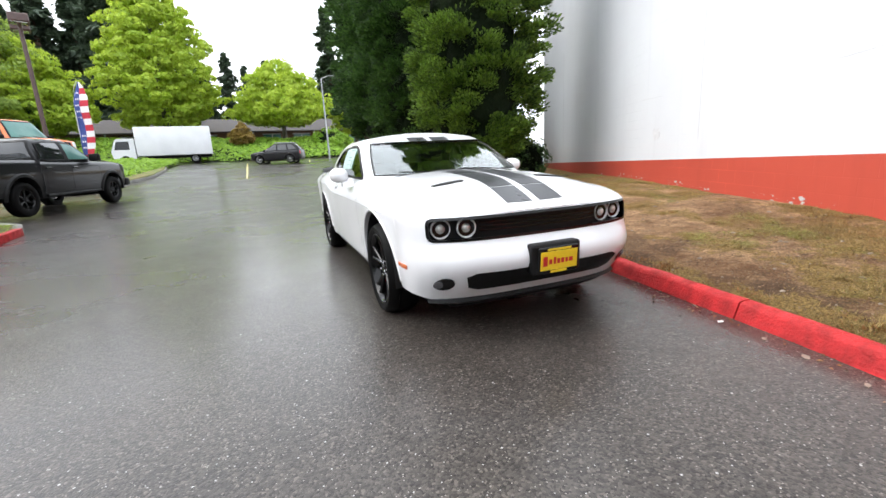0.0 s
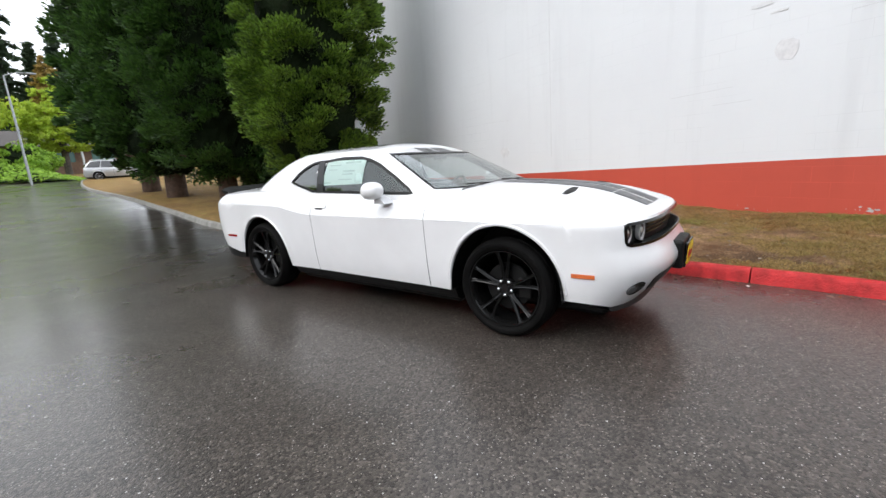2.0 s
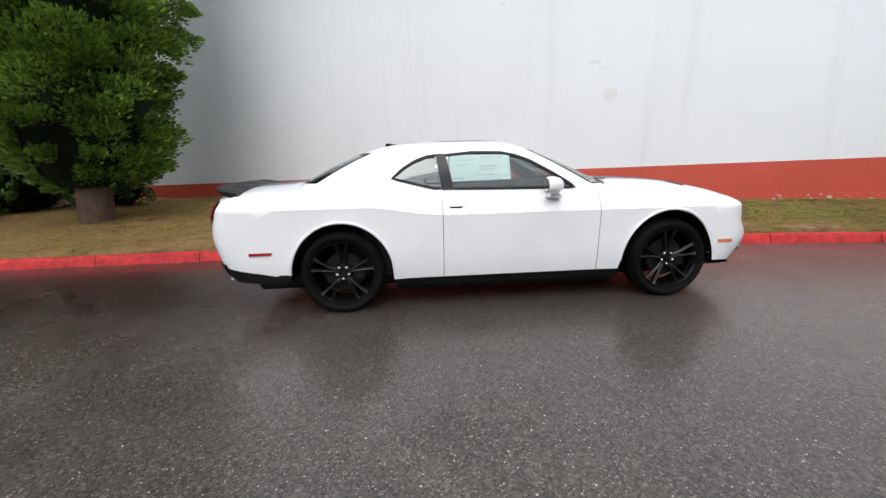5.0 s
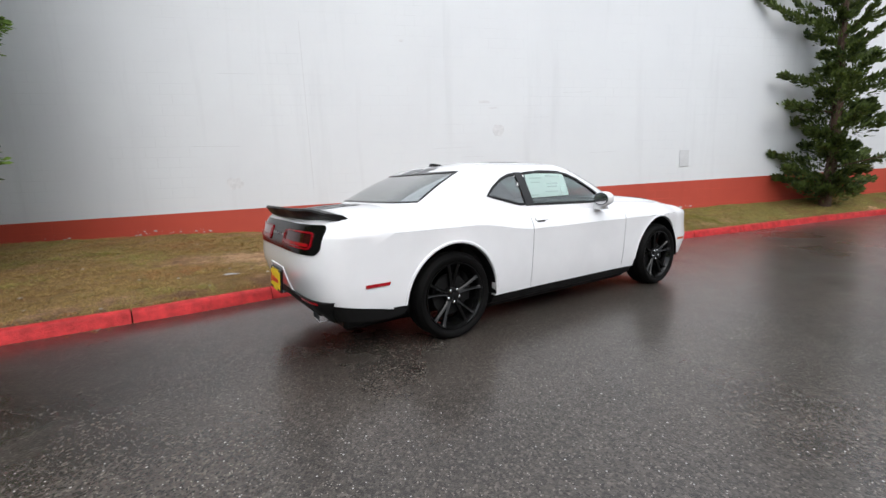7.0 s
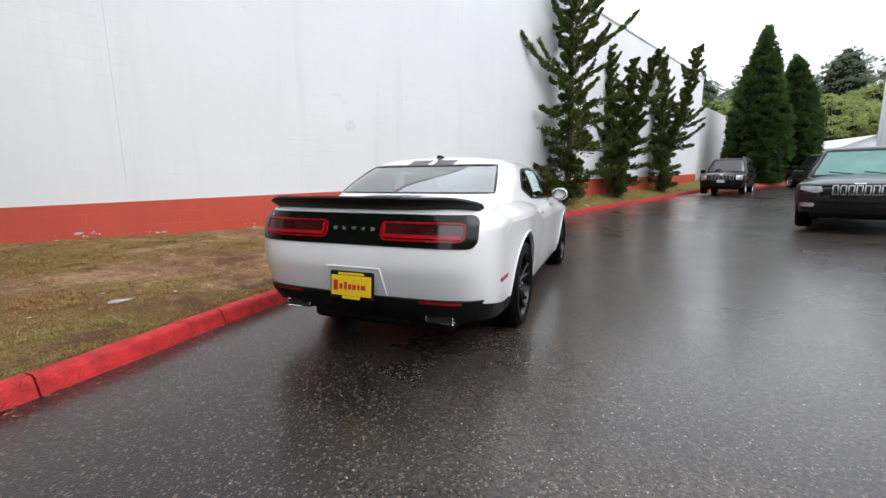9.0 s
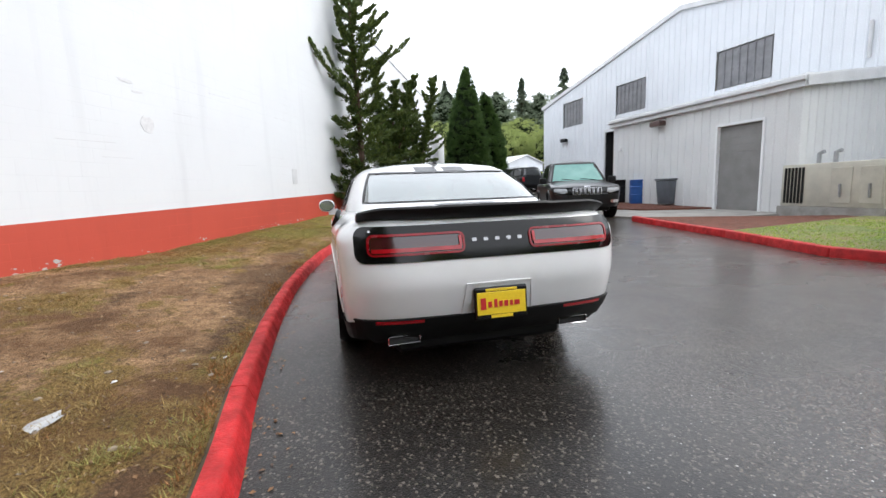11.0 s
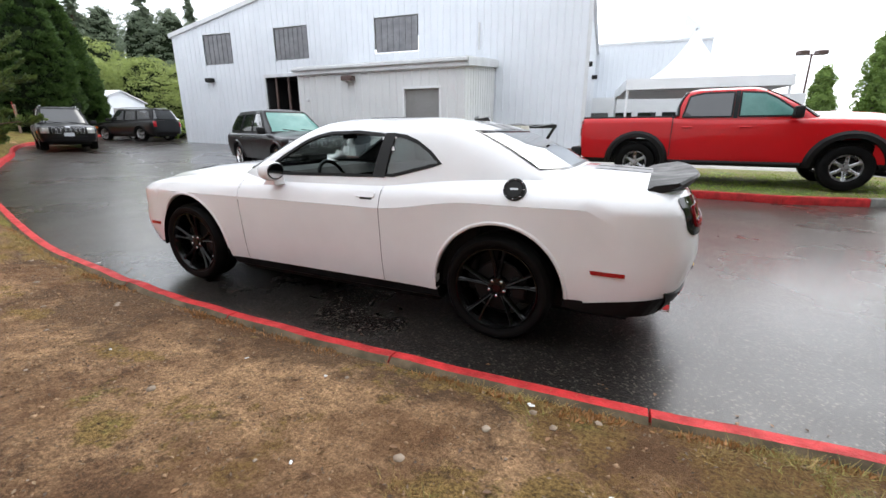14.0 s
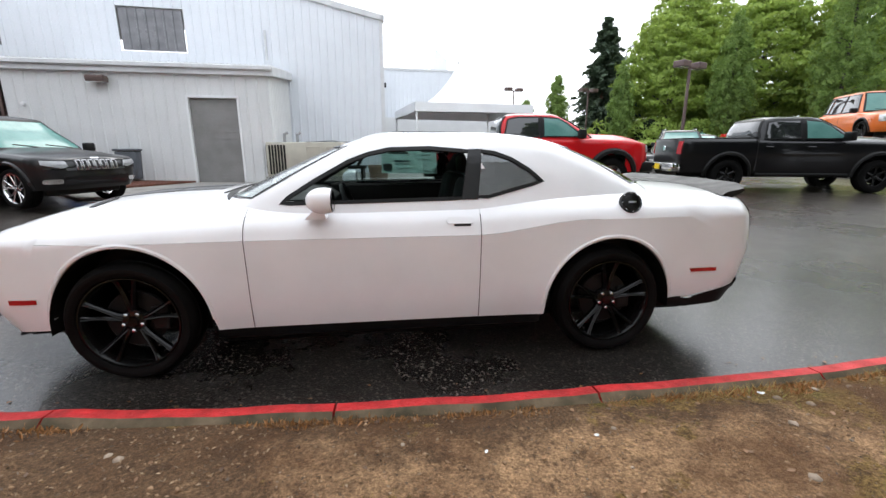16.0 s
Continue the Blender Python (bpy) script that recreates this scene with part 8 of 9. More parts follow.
def make_feather_flag():
    f = tagged(thing("feather_flag", "", "", on_ground(-20.2, -9.25, 62, 0.2) @ Matrix.Scale(0.8, 4)), "tall feather banner with stars and stripes beside the verge", "flag")
    part("mast", tube([(0, 0, 0), (0, 0, 3.2), (0.06, 0, 4.4), (0.25, 0, 5.2), (0.5, 0, 5.55)], [0.025, 0.02, 0.018, 0.014, 0.01], 8), M["tent"], f)
    def edge(z):
        lead = 0.0 if z < 3.2 else 0.5 * ((z - 3.2) / 2.35) ** 2.2
        wide = curve_at([(1.2, 0.55), (2.0, 0.80), (3.5, 0.95), (4.6, 0.80), (5.2, 0.45), (5.55, 0.05)], z)
        return lead, lead + wide
    def cell(z0, z1, f0, f1, off, mat, name):
        bm = bmesh.new()
        pts = []
        for z, fs in ((z0, f0), (z0, f1), (z1, f1), (z1, f0)):
            a, b = edge(z)
            x = a + (b - a) * fs
            pts.append((x, 0.06 * math.sin(2.4 * z + 2 * x), z))
        lo = [bm.verts.new((x, y - off, z)) for x, y, z in pts]
        hi = [bm.verts.new((x, y + off, z)) for x, y, z in pts]
        bm.faces.new(lo)
        bm.faces.new(hi)
        for i in range(4):
            j = (i + 1) % 4
            bm.faces.new((lo[i], lo[j], hi[j], hi[i]))
        bmesh.ops.recalc_face_normals(bm, faces=bm.faces)
        return part(name, bm, mat, f)
    n = 26
    for k in range(n):
        z0, z1 = 1.2 + 4.3 * k / n, 1.2 + 4.3 * (k + 1) / n
        cell(z0, z1, 0.0, 0.42, 0.006, M["flag_blue"] if k > 1 else M["flag_red"], "field")
        cell(z0, z1, 0.42, 1.0, 0.006, M["flag_red"] if (k // 2) % 2 else M["tent"], "stripe")
        if k > 2 and k % 2 == 0 and k < n - 2:
            for s in (0.12, 0.27):
                cell(z0 + 0.03, z0 + 0.12, s, s + 0.08, 0.009, M["tent"], "star_mark")
    return f


make_feather_flag()


def make_sign_post(x, y):
    s = tagged(thing("sign_post", "", "", pose(x, y, bank_z(x, y) - 0.05, 0, 0, 160)), "small red and white notice board on two orange posts", "sign")
    for e in (-0.2, 0.2):
        part("post", box_bm(e - 0.05, e + 0.05, -0.05, 0.05, 0.0, 1.5), M["terracotta"], s)
    part("board", box_bm(-0.3, 0.3, -0.07, -0.05, 1.05, 1.65, 0.005), M["plate_red"], s, "red notice board")
    part("lettering_bar", box_bm(-0.22, 0.22, -0.076, -0.07, 1.42, 1.5), M["tent"], s)
    part("lettering_bar", box_bm(-0.18, 0.18, -0.076, -0.07, 1.25, 1.32), M["tent"], s)
    return s


make_sign_post(28.5, -8.6)


def make_far_shops():
    """Single-storey row behind the ivy bank: dark shingle roof, brown siding, wide windows."""
    b = tagged(thing("shop_row", "", "", pose(-62, -6, 0, 0, 0, 6)), "low shop row with dark shingle roof behind the hedge", "building")
    y0, y1 = -40, 26
    part("wall", box_bm(-8, -1.2, y0, y1, 1.0, 6.0), M["brick_tan"], b, "brown siding wall")
    rf = bmesh.new()
    prism([(0.2, 5.75), (-4.6, 7.75), (-9.4, 5.75), (-9.4, 5.6), (-4.6, 7.55), (0.2, 5.6)], y0 - 0.5, y1 + 0.5, "Y", rf)
    part("roof", rf, M["roof_dark"], b, "dark shingle roof")
    for k in range(15):
        y = y0 + 3 + 4.2 * k
        w = part("window", box_bm(-1.2, -1.14, y, y + 2.4, 3.9, 5.3), M["pane_green"] if k % 3 else M["pane_dark"], b)
        part("frame", box_bm(-1.19, -1.10, y - 0.1, y + 2.5, 5.3, 5.42), M["tent"], w)
        part("frame", box_bm(-1.19, -1.10, y + 1.15, y + 1.25, 3.9, 5.3), M["tent"], w)
    for k in range(8):
        y = y0 + 1.5 + 8.4 * k
        part("post", box_bm(-0.2, 0.0, y, y + 0.2, 2.5, 5.65), M["tent"], b)
    for y in (-22, -3, 8):
        part("roof_vent", lathe([(0.18, 0), (0.18, 0.7), (0.35, 0.75), (0.3, 0.95), (0.001, 1.0)], 12), M["steel"], b, m=pose(-3.5, y, 7.1))
    return b


make_far_shops()


def make_far_shed():
    s = tagged(thing("white_shed", "", "", on_ground(46, -20.8, 15) @ Matrix.Scale(0.64, 4)), "white gabled shed beyond the lane", "building")
    part("wall", prism([(-4, 0), (4, 0), (4, 3.6), (0, 5.0), (-4, 3.6)], -6, 6, "X"), M["metal_white"], s)
    part("roof", prism([(-4.3, 3.6), (0, 5.15), (4.3, 3.6), (4.3, 3.45), (0, 5.0), (-4.3, 3.45)], -6.3, 6.3, "X"), M["metal_trim"], s)
    part("door", box_bm(-6.06, -6.0, -1.5, 1.5, 0, 2.6), M["door_grey"], s)
    return s


make_far_shed()

# worn parking line and crack sealant on the tarmac
def flat_strip(name, pts, w, mat, label, h=0.004):
    bm = bmesh.new()
    rows = []
    for i, (x, y) in enumerate(pts):
        a, b = pts[max(0, i - 1)], pts[min(len(pts) - 1, i + 1)]
        d = Vector((b[0] - a[0], b[1] - a[1])).normalized()
        nx, ny = -d.y, d.x
        ww = w * (0.6 + 0.4 * abs(noise.noise(Vector((x * 2, y * 2, 0.0)))) * 2)
        rows.append([bm.verts.new((x + nx * ww * e, y + ny * ww * e, ground_z(x + nx * ww * e, y + ny * ww * e) + h)) for e in (-0.5, 0.5)])
    for a, b in zip(rows, rows[1:]):
        bm.faces.new((a[0], b[0], b[1], a[1]))
    return tagged(part(name, bm, mat), label, "road marking", kind="structure")


def wander(x0, y0, x1, y1, n, amp, seed):
    return [(x0 + (x1 - x0) * i / n + amp * noise.noise(Vector((i * 0.35, seed, 0.0))), y0 + (y1 - y0) * i / n + amp * noise.noise(Vector((seed, i * 0.35, 4.0)))) for i in range(n + 1)]


flat_strip("parking_line", wander(-21, -2.6, -38, -3.0, 20, 0.05, 1.0), 0.14, M["white_line"], "worn yellow parking line")
flat_strip("parking_line", wander(-36, 2.2, -40, 2.6, 8, 0.05, 2.0), 0.14, M["white_line"], "worn yellow parking line")
flat_strip("crack_seal", wander(7.6, -3.5, 23.2, -9.7, 60, 0.22, 3.0), 0.06, M["seal"], "black sealed crack in the asphalt")
flat_strip("crack_seal", wander(-9.5, -1.2, -5.8, 1.2, 30, 0.3, 5.0), 0.05, M["seal"], "black sealed crack in the asphalt")
flat_strip("crack_seal", wander(4.9, -2.75, 7.8, -3.55, 24, 0.12, 7.0), 0.022, M["seal"], "hairline crack in the asphalt")

# ---- trees and planting ----
def leaf_mesh(name, centres, normals, size, rnd, ratio=0.55, jitter=0.45):
    """Many small folded leaf sprays as one mesh."""
    n = len(centres)
    c = np.asarray(centres, dtype=np.float64)
    nr = np.asarray(normals, dtype=np.float64) + rnd.normal(0, jitter, (n, 3))
    nr /= np.linalg.norm(nr, axis=1)[:, None] + 1e-9
    t = rnd.normal(0, 1, (n, 3))
    u = np.cross(nr, t)
    u /= np.linalg.norm(u, axis=1)[:, None] + 1e-9
    v = np.cross(nr, u)
    s = size * rnd.uniform(0.6, 1.35, (n, 1))
    p0, p1 = c - u * s, c + u * s
    lift = nr * s * 0.25
    p2, p3 = c + v * s * ratio + lift, c - v * s * ratio + lift
    co = np.stack([p0, p2, p1, p3], axis=1).reshape(-1, 3)
    me = bpy.data.meshes.new(name)
    me.vertices.add(4 * n)
    me.vertices.foreach_set("co", co.ravel())
    me.loops.add(6 * n)
    base = 4 * np.arange(n)[:, None]
    idx = (base + np.array([[0, 1, 2, 0, 2, 3]])).ravel()
    me.loops.foreach_set("vertex_index", idx.astype(np.int32))
    me.polygons.add(2 * n)
    me.polygons.foreach_set("loop_start", (3 * np.arange(2 * n)).astype(np.int32))
    me.update(calc_edges=True)
    me.validate()
    return me


def clumps(shape, count, leaves, radius, rnd, squash=0.8):
    """Leaf places on many rounded clumps; shape(rnd) gives a clump's middle and its outward way."""
    cs, ns = [], []
    for _ in range(count):
        mid, out = shape(rnd)
        r = radius * rnd.uniform(0.5, 1.6)
        d = rnd.normal(0, 1, (leaves, 3)) + np.asarray(out) * 0.9
        d /= np.linalg.norm(d, axis=1)[:, None]
        k = r * rnd.uniform(0.75, 1.05, (leaves, 1))
        pts = d * k
        pts[:, 2] *= squash
        cs.append(np.asarray(mid) + pts)
        ns.append(d)
    return np.concatenate(cs), np.concatenate(ns)


def sprig_mesh(name, starts, ways, length, width, rnd):
    """Many narrow pointed sprigs, each growing from its start along its way, as one mesh."""
    c = np.asarray(starts, dtype=np.float64)
    n = len(c)
    d = np.asarray(ways, dtype=np.float64)
    d /= np.linalg.norm(d, axis=1)[:, None] + 1e-9
    t = np.cross(d, rnd.normal(0, 1, (n, 3)) + np.array([0.0, 0.0, 0.6]))
    t /= np.linalg.norm(t, axis=1)[:, None] + 1e-9
    up = np.cross(t, d)
    s = rnd.uniform(0.6, 1.35, (n, 1))
    tip, mid = c + d * length * s, c + d * length * s * 0.55
    side = t * width * s
    co = np.stack([c, mid + side + up * width * 0.3, tip, mid - side + up * width * 0.3], axis=1).reshape(-1, 3)
    me = bpy.data.meshes.new(name)
    me.vertices.add(4 * n)
    me.vertices.foreach_set("co", co.ravel())
    me.loops.add(6 * n)
    idx = (4 * np.arange(n)[:, None] + np.array([[0, 1, 2, 0, 2, 3]])).ravel()
    me.loops.foreach_set("vertex_index", idx.astype(np.int32))
    me.polygons.add(2 * n)
    me.polygons.foreach_set("loop_start", (3 * np.arange(2 * n)).astype(np.int32))
    me.update(calc_edges=True)
    me.validate()
    return me


def tufts(shape, count, per, radius, rnd, rise=0.45):
    """Starts and ways of sprigs gathered into brush-like tufts that point outwards and up."""
    cs, ds = [], []
    for _ in range(count):
        mid, out = shape(rnd)
        r = radius * rnd.uniform(0.55, 1.45)
        axis = np.array([out[0], out[1], rise + rnd.uniform(-0.2, 0.3)])
        g = rnd.normal(0, 1, (per, 3))
        g /= np.linalg.norm(g, axis=1)[:, None]
        lobes = rnd.normal(0, 1, (7, 3))
        lobes /= np.linalg.norm(lobes, axis=1)[:, None]
        g = g * 0.42 + lobes[rnd.randint(0, 7, per)] * rnd.uniform(0.3, 0.62, (per, 1))
        cs.append(np.asarray(mid) + g * r * np.array([1, 1, 0.66]))
        ds.append(g * 1.1 + axis)
    return np.concatenate(cs), np.concatenate(ds)


def core_mesh(profile, rnd, seg=22, rough=0.12):
    """Dark lumpy inner mass from (height, radius) pairs."""
    bm = bmesh.new()
    rings = []
    for z, r in profile:
        rings.append([bm.verts.new((r * (1 + rnd.uniform(-rough, rough)) * math.cos(2 * math.pi * i / seg), r * (1 + rnd.uniform(-rough, rough)) * math.sin(2 * math.pi * i / seg), z + rnd.uniform(-0.1, 0.1))) for i in range(seg)])
    for a, b in zip(rings, rings[1:]):
        for i in range(seg):
            j = (i + 1) % seg
            bm.faces.new((a[i], a[j], b[j], b[i]))
    bm.faces.new(rings[0][::-1])
    bm.faces.new(rings[-1])
    return bm


# near-black: the shade deep inside crowns and hedges is put into this colour
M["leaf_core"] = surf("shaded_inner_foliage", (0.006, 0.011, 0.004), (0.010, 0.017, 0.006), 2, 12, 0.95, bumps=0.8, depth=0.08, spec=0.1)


def crown_tree(name, label, base, profile, leaf, seed, clump_n, per, clump_r, size, trunk_r, trunk_h, lean=(0, 0), core=0.86, bark="bark", group="", squash=0.8, limbs=5, ratio=0.55, depth=(0.80, 1.04), brush=False):
    """A tree whose crown follows (height, radius) pairs."""
    rnd = np.random.RandomState(seed)
    t = thing(name, label, "tree", Matrix.Translation(base), group)
    hs = [p[0] for p in profile]
    area = [profile[i][1] + 0.15 for i in range(len(profile))]
    zs = np.linspace(hs[0], hs[-1], 60)
    rs = np.array([curve_at(profile, z) for z in zs])
    pr = (rs + 0.1) / (rs + 0.1).sum()
    ph = rnd.uniform(0, 6.28, 4)
    def shape(r):
        z = r.choice(zs, p=pr) + r.uniform(-0.1, 0.1)
        a = r.uniform(0, 2 * math.pi)
        rad = curve_at(profile, z) * (1 + 0.10 * math.sin(3 * a + ph[0] + z) + 0.08 * math.sin(5 * a + ph[1] - 2 * z)) * r.uniform(*depth)
        f = (z - hs[0]) / (hs[-1] - hs[0])
        return (lean[0] * f + rad * math.cos(a), lean[1] * f + rad * math.sin(a), z), (math.cos(a), math.sin(a), 0.35)
    if brush:
        cs, ns = tufts(shape, clump_n, per, clump_r, rnd)
        me = sprig_mesh("crown", cs, ns, size, size * ratio, rnd)
    else:
        cs, ns = clumps(shape, clump_n, per, clump_r, rnd, squash)
        me = leaf_mesh("crown", cs, ns, size, rnd, ratio)
    me.materials.append(M[leaf])
    cr = new("crown", me)
    cr.parent = t
    # added dark core, so gaps between the clumps read as shade
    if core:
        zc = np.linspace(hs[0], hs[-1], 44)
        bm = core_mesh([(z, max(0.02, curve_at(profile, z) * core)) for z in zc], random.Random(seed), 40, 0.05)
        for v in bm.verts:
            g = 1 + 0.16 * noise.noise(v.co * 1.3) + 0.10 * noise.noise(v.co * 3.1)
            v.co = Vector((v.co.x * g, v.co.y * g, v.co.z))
        part("shade_core", bm, M["leaf_core"], t)
    part("trunk", tube([(0, 0, -0.3), (0.03, 0.02, trunk_h * 0.5), (lean[0] * 0.5, lean[1] * 0.5, trunk_h)], [trunk_r * 1.25, trunk_r, trunk_r * 0.55], 12), M[bark], t, smooth=50)
    rr = random.Random(seed)
    for k in range(limbs):
        a = rr.uniform(0, 6.28)
        z0 = hs[0] + (trunk_h - hs[0]) * rr.uniform(-0.1, 0.7) if trunk_h > hs[0] else trunk_h * rr.uniform(0.5, 0.9)
        z0 = max(0.3, z0)
        d = curve_at(profile, min(hs[-1], z0 + 0.8)) * 0.8
        part("limb", tube([(0, 0, z0), (0.5 * d * math.cos(a), 0.5 * d * math.sin(a), z0 + 0.35 * d), (d * math.cos(a), d * math.sin(a), z0 + 0.5 * d)], [trunk_r * 0.4, trunk_r * 0.25, trunk_r * 0.1], 6), M[bark], t)
    return t


def bank_base(x, y):
    return (x, y, bank_z(x, y))


# three tall cypresses on the bank
crown_tree("cypress_tree", "broad bright-green cypress with clumped foliage on the bank", bank_base(-6.85, 4.22), [(0.75, 0.7), (1.2, 1.3), (2.0, 1.72), (3.2, 1.80), (5, 1.76), (8, 1.55), (11, 1.0), (12.5, 0.3)], "leaf_cypress", 11, 560, 400, 0.38, 0.095, 0.24, 7, core=0.62, depth=(0.60, 1.05), group="cypresses on the bank", ratio=0.24, brush=True)
crown_tree("cypress_tree", "dark dense cypress with a bare reddish trunk", bank_base(-12.6, 4.6), [(1.0, 0.9), (1.6, 1.7), (4, 2.2), (7, 2.1), (10, 1.6), (13, 0.8), (14.5, 0.2)], "leaf_deep", 12, 480, 300, 0.48, 0.12, 0.27, 8, core=0.62, depth=(0.58, 1.08), group="cypresses on the bank", ratio=0.24, brush=True)
crown_tree("cypress_tree", "tall dark cypress with clumped foliage", bank_base(-17.5, 4.9), [(1.0, 1.0), (1.8, 2.0), (4, 2.5), (8, 2.4), (12, 1.8), (15, 0.8), (16.5, 0.2)], "leaf_deep", 13, 430, 260, 0.58, 0.15, 0.34, 9, core=0.62, depth=(0.58, 1.08), group="cypresses on the bank", ratio=0.24, brush=True)
crown_tree("cypress_tree", "tall dark cypress at the end of the bank", bank_base(-22.0, 5.6), [(1.4, 1.0), (2.6, 2.2), (5, 2.6), (9, 2.4), (13, 1.7), (16, 0.8), (17.5, 0.2)], "leaf_deep", 14, 420, 160, 0.55, 0.22, 0.34, 9, core=0.80, depth=(0.72, 1.06), group="cypresses on the bank", ratio=0.24, brush=True)
crown_tree("shrub", "low dark evergreen shrub by the wall", bank_base(-8.0, 6.5), [(0.1, 0.5), (0.5, 0.85), (0.9, 0.65), (1.2, 0.2)], "leaf_deep", 15, 60, 60, 0.2, 0.045, 0.05, 0.6, limbs=2)
crown_tree("shrub", "tall dark evergreen shrub between the cypresses", bank_base(-13.3, 7.5), [(0.1, 1.2), (1.2, 1.9), (2.6, 1.9), (3.8, 1.3), (4.8, 0.3)], "leaf_deep", 17, 200, 90, 0.32, 0.09, 0.09, 2.0, limbs=3, core=0.8)
crown_tree("shrub", "low dark evergreen shrub under the cypress", bank_base(-10.3, 6.4), [(0.1, 0.9), (0.6, 1.5), (1.2, 1.2), (1.7, 0.3)], "leaf_deep", 16, 80, 60, 0.25, 0.05, 0.05, 0.6, limbs=2)


def make_juniper(base, label, leaders, width, seed, long_arms=()):
    """Ragged twisted juniper: a dense skirt low down, then upswept arms with pointed tips on one or more crooked leaders."""
    rnd = np.random.RandomState(seed)
    rr = random.Random(seed)
    t = thing("juniper_tree", label, "tree", Matrix.Translation(base), "junipers along the wall")
    cs, ds = [], []

    def arm(root, a, reach, lift, bulk, count):
        g = rnd.uniform(0.12, 1.0, (count, 1)) ** 0.8
        bend = 0.25 * math.sin(a * 3 + reach)
        ax, ay = math.cos(a), math.sin(a)
        x = root[0] + reach * (g * ax - bend * g * g * ay)
        y = root[1] + reach * (g * ay + bend * g * g * ax)
        z = root[2] + reach * (0.10 * g + lift * g ** 2.6)
        r = bulk * (1.05 - 0.85 * g ** 1.4)
        q = rnd.normal(0, 1, (count, 3))
        q /= np.linalg.norm(q, axis=1)[:, None]
        knots = 0.65 + 0.45 * np.sin(g * 17 + a * 5)
        cs.append(np.concatenate([x, y, z], axis=1) + q * r * knots * rnd.uniform(0.3, 1.0, (count, 1)) * np.array([1, 1, 0.8]))
        ds.append(q * 0.6 + np.concatenate([np.full((count, 1), ax * 0.6), np.full((count, 1), ay * 0.6), 0.45 + lift * g], axis=1))
        return (float(root[0] + reach * 0.85 * ax), float(root[1] + reach * 0.85 * ay), float(root[2] + reach * (0.085 + lift * 0.6)))

    for k, (dx, dy, h) in enumerate(leaders):
        fork = 0.0 if k == 0 else 0.28
        def stem(f, dx=dx, dy=dy, h=h):
            e = f ** 1.25
            return (dx * e + 0.10 * math.sin(5 * f + seed), dy * e + 0.07 * math.cos(4 * f + seed), h * f)
        part("stem", tube([stem(f) if f > 0 else (0, 0, -0.2) for f in (0.0, 0.15, 0.3, 0.45, 0.6, 0.75, 0.9, 0.99)], [0.13, 0.11, 0.10, 0.085, 0.07, 0.05, 0.03, 0.012], 8), M["bark"], t, smooth=50)
        n = int(14 * h * (1 - fork))
        for j in range(n):
            f = fork + (1 - fork) * (j + rr.random()) / n
            f = max(0.035, min(0.985, f))
            slim = 1.0 if len(leaders) == 1 else 0.8
            reach = width * slim * curve_at([(0.0, 0.62), (0.12, 0.8), (0.32, 0.78), (0.5, 0.62), (0.7, 0.46), (0.88, 0.28), (1.0, 0.12)], f) * rr.choice((0.35, 0.55, 0.8, 1.05, 1.4))
            low = f < 0.42
            a = j * 2.4 + rr.uniform(-0.5, 0.5)
            tip = arm(stem(f), a, reach, (0.12 if low else 0.25 + 0.4 * f) * rr.uniform(0.4, 1.5), (0.20 if low else 0.125) * (1.1 - 0.5 * f) * width, 460 if low else 330)
            if j % 6 == 0:
                part("limb", tube([stem(f), tip], [0.03, 0.01], 6), M["bark"], t)
        # foliage hugging the leader up to its pointed top
        g = rnd.uniform(fork, 1.0, 900)
        q = rnd.normal(0, 1, (900, 3))
        q /= np.linalg.norm(q, axis=1)[:, None]
        cs.append(np.array([stem(f) for f in g]) + q * (0.20 * (1 - g) + 0.03)[:, None])
        ds.append(q * 0.6 + np.array([0, 0, 0.9]))
    h0 = leaders[0][2]
    for f, a, reach in long_arms:
        arm((leaders[0][0] * f, leaders[0][1] * f, h0 * f), a, reach, 0.42, 0.17, 700)
    me = sprig_mesh("foliage", np.concatenate(cs), np.concatenate(ds), 0.105, 0.024, rnd)
    me.materials.append(M["leaf_juniper"])
    new("foliage", me).parent = t
    return t


make_juniper(bank_base(10.4, -0.1), "tall ragged juniper against the white wall", [(0.1, 0.0, 8.4)], 1.5, 21, [(0.50, 2.45, 2.1), (0.60, -1.35, 1.9), (0.68, 2.7, 1.3), (0.74, -1.7, 1.2), (0.55, -2.4, 1.5)])
make_juniper(bank_base(14.6, -1.75), "ragged three-stemmed juniper against the white wall", [(-0.1, 0.55, 6.1), (0.1, -0.45, 5.5), (0.2, -1.35, 5.8)], 1.35, 22, [(0.55, -1.6, 1.2), (0.4, 2.2, 1.2)])
make_juniper(bank_base(19.3, -4.0), "ragged twin-stemmed juniper near the end of the wall", [(0.0, 0.5, 6.4), (0.2, -1.1, 6.8)], 1.55, 24, [(0.5, -1.5, 1.9), (0.36, -1.7, 1.7), (0.6, 1.9, 1.2)])

for i, (x, y, h, r) in enumerate(((29.6, -10.3, 9.9, 1.75), (31.8, -12.8, 8.4, 1.8))):
    crown_tree("arborvitae_tree", "dense dark conical arborvitae at the lane's end", (x, y, ground_z(x, y)), [(0.2, r * 0.92), (1.5, r), (h * 0.4, r * 0.9), (h * 0.7, r * 0.55), (h * 0.9, r * 0.22), (h, 0.05)], "leaf_cone", 30 + i, 1100, 80, 0.24, 0.16, 0.2, 3, limbs=2, core=0.90, group="arborvitae at the lane end", ratio=0.2, brush=True, depth=(0.86, 1.02))


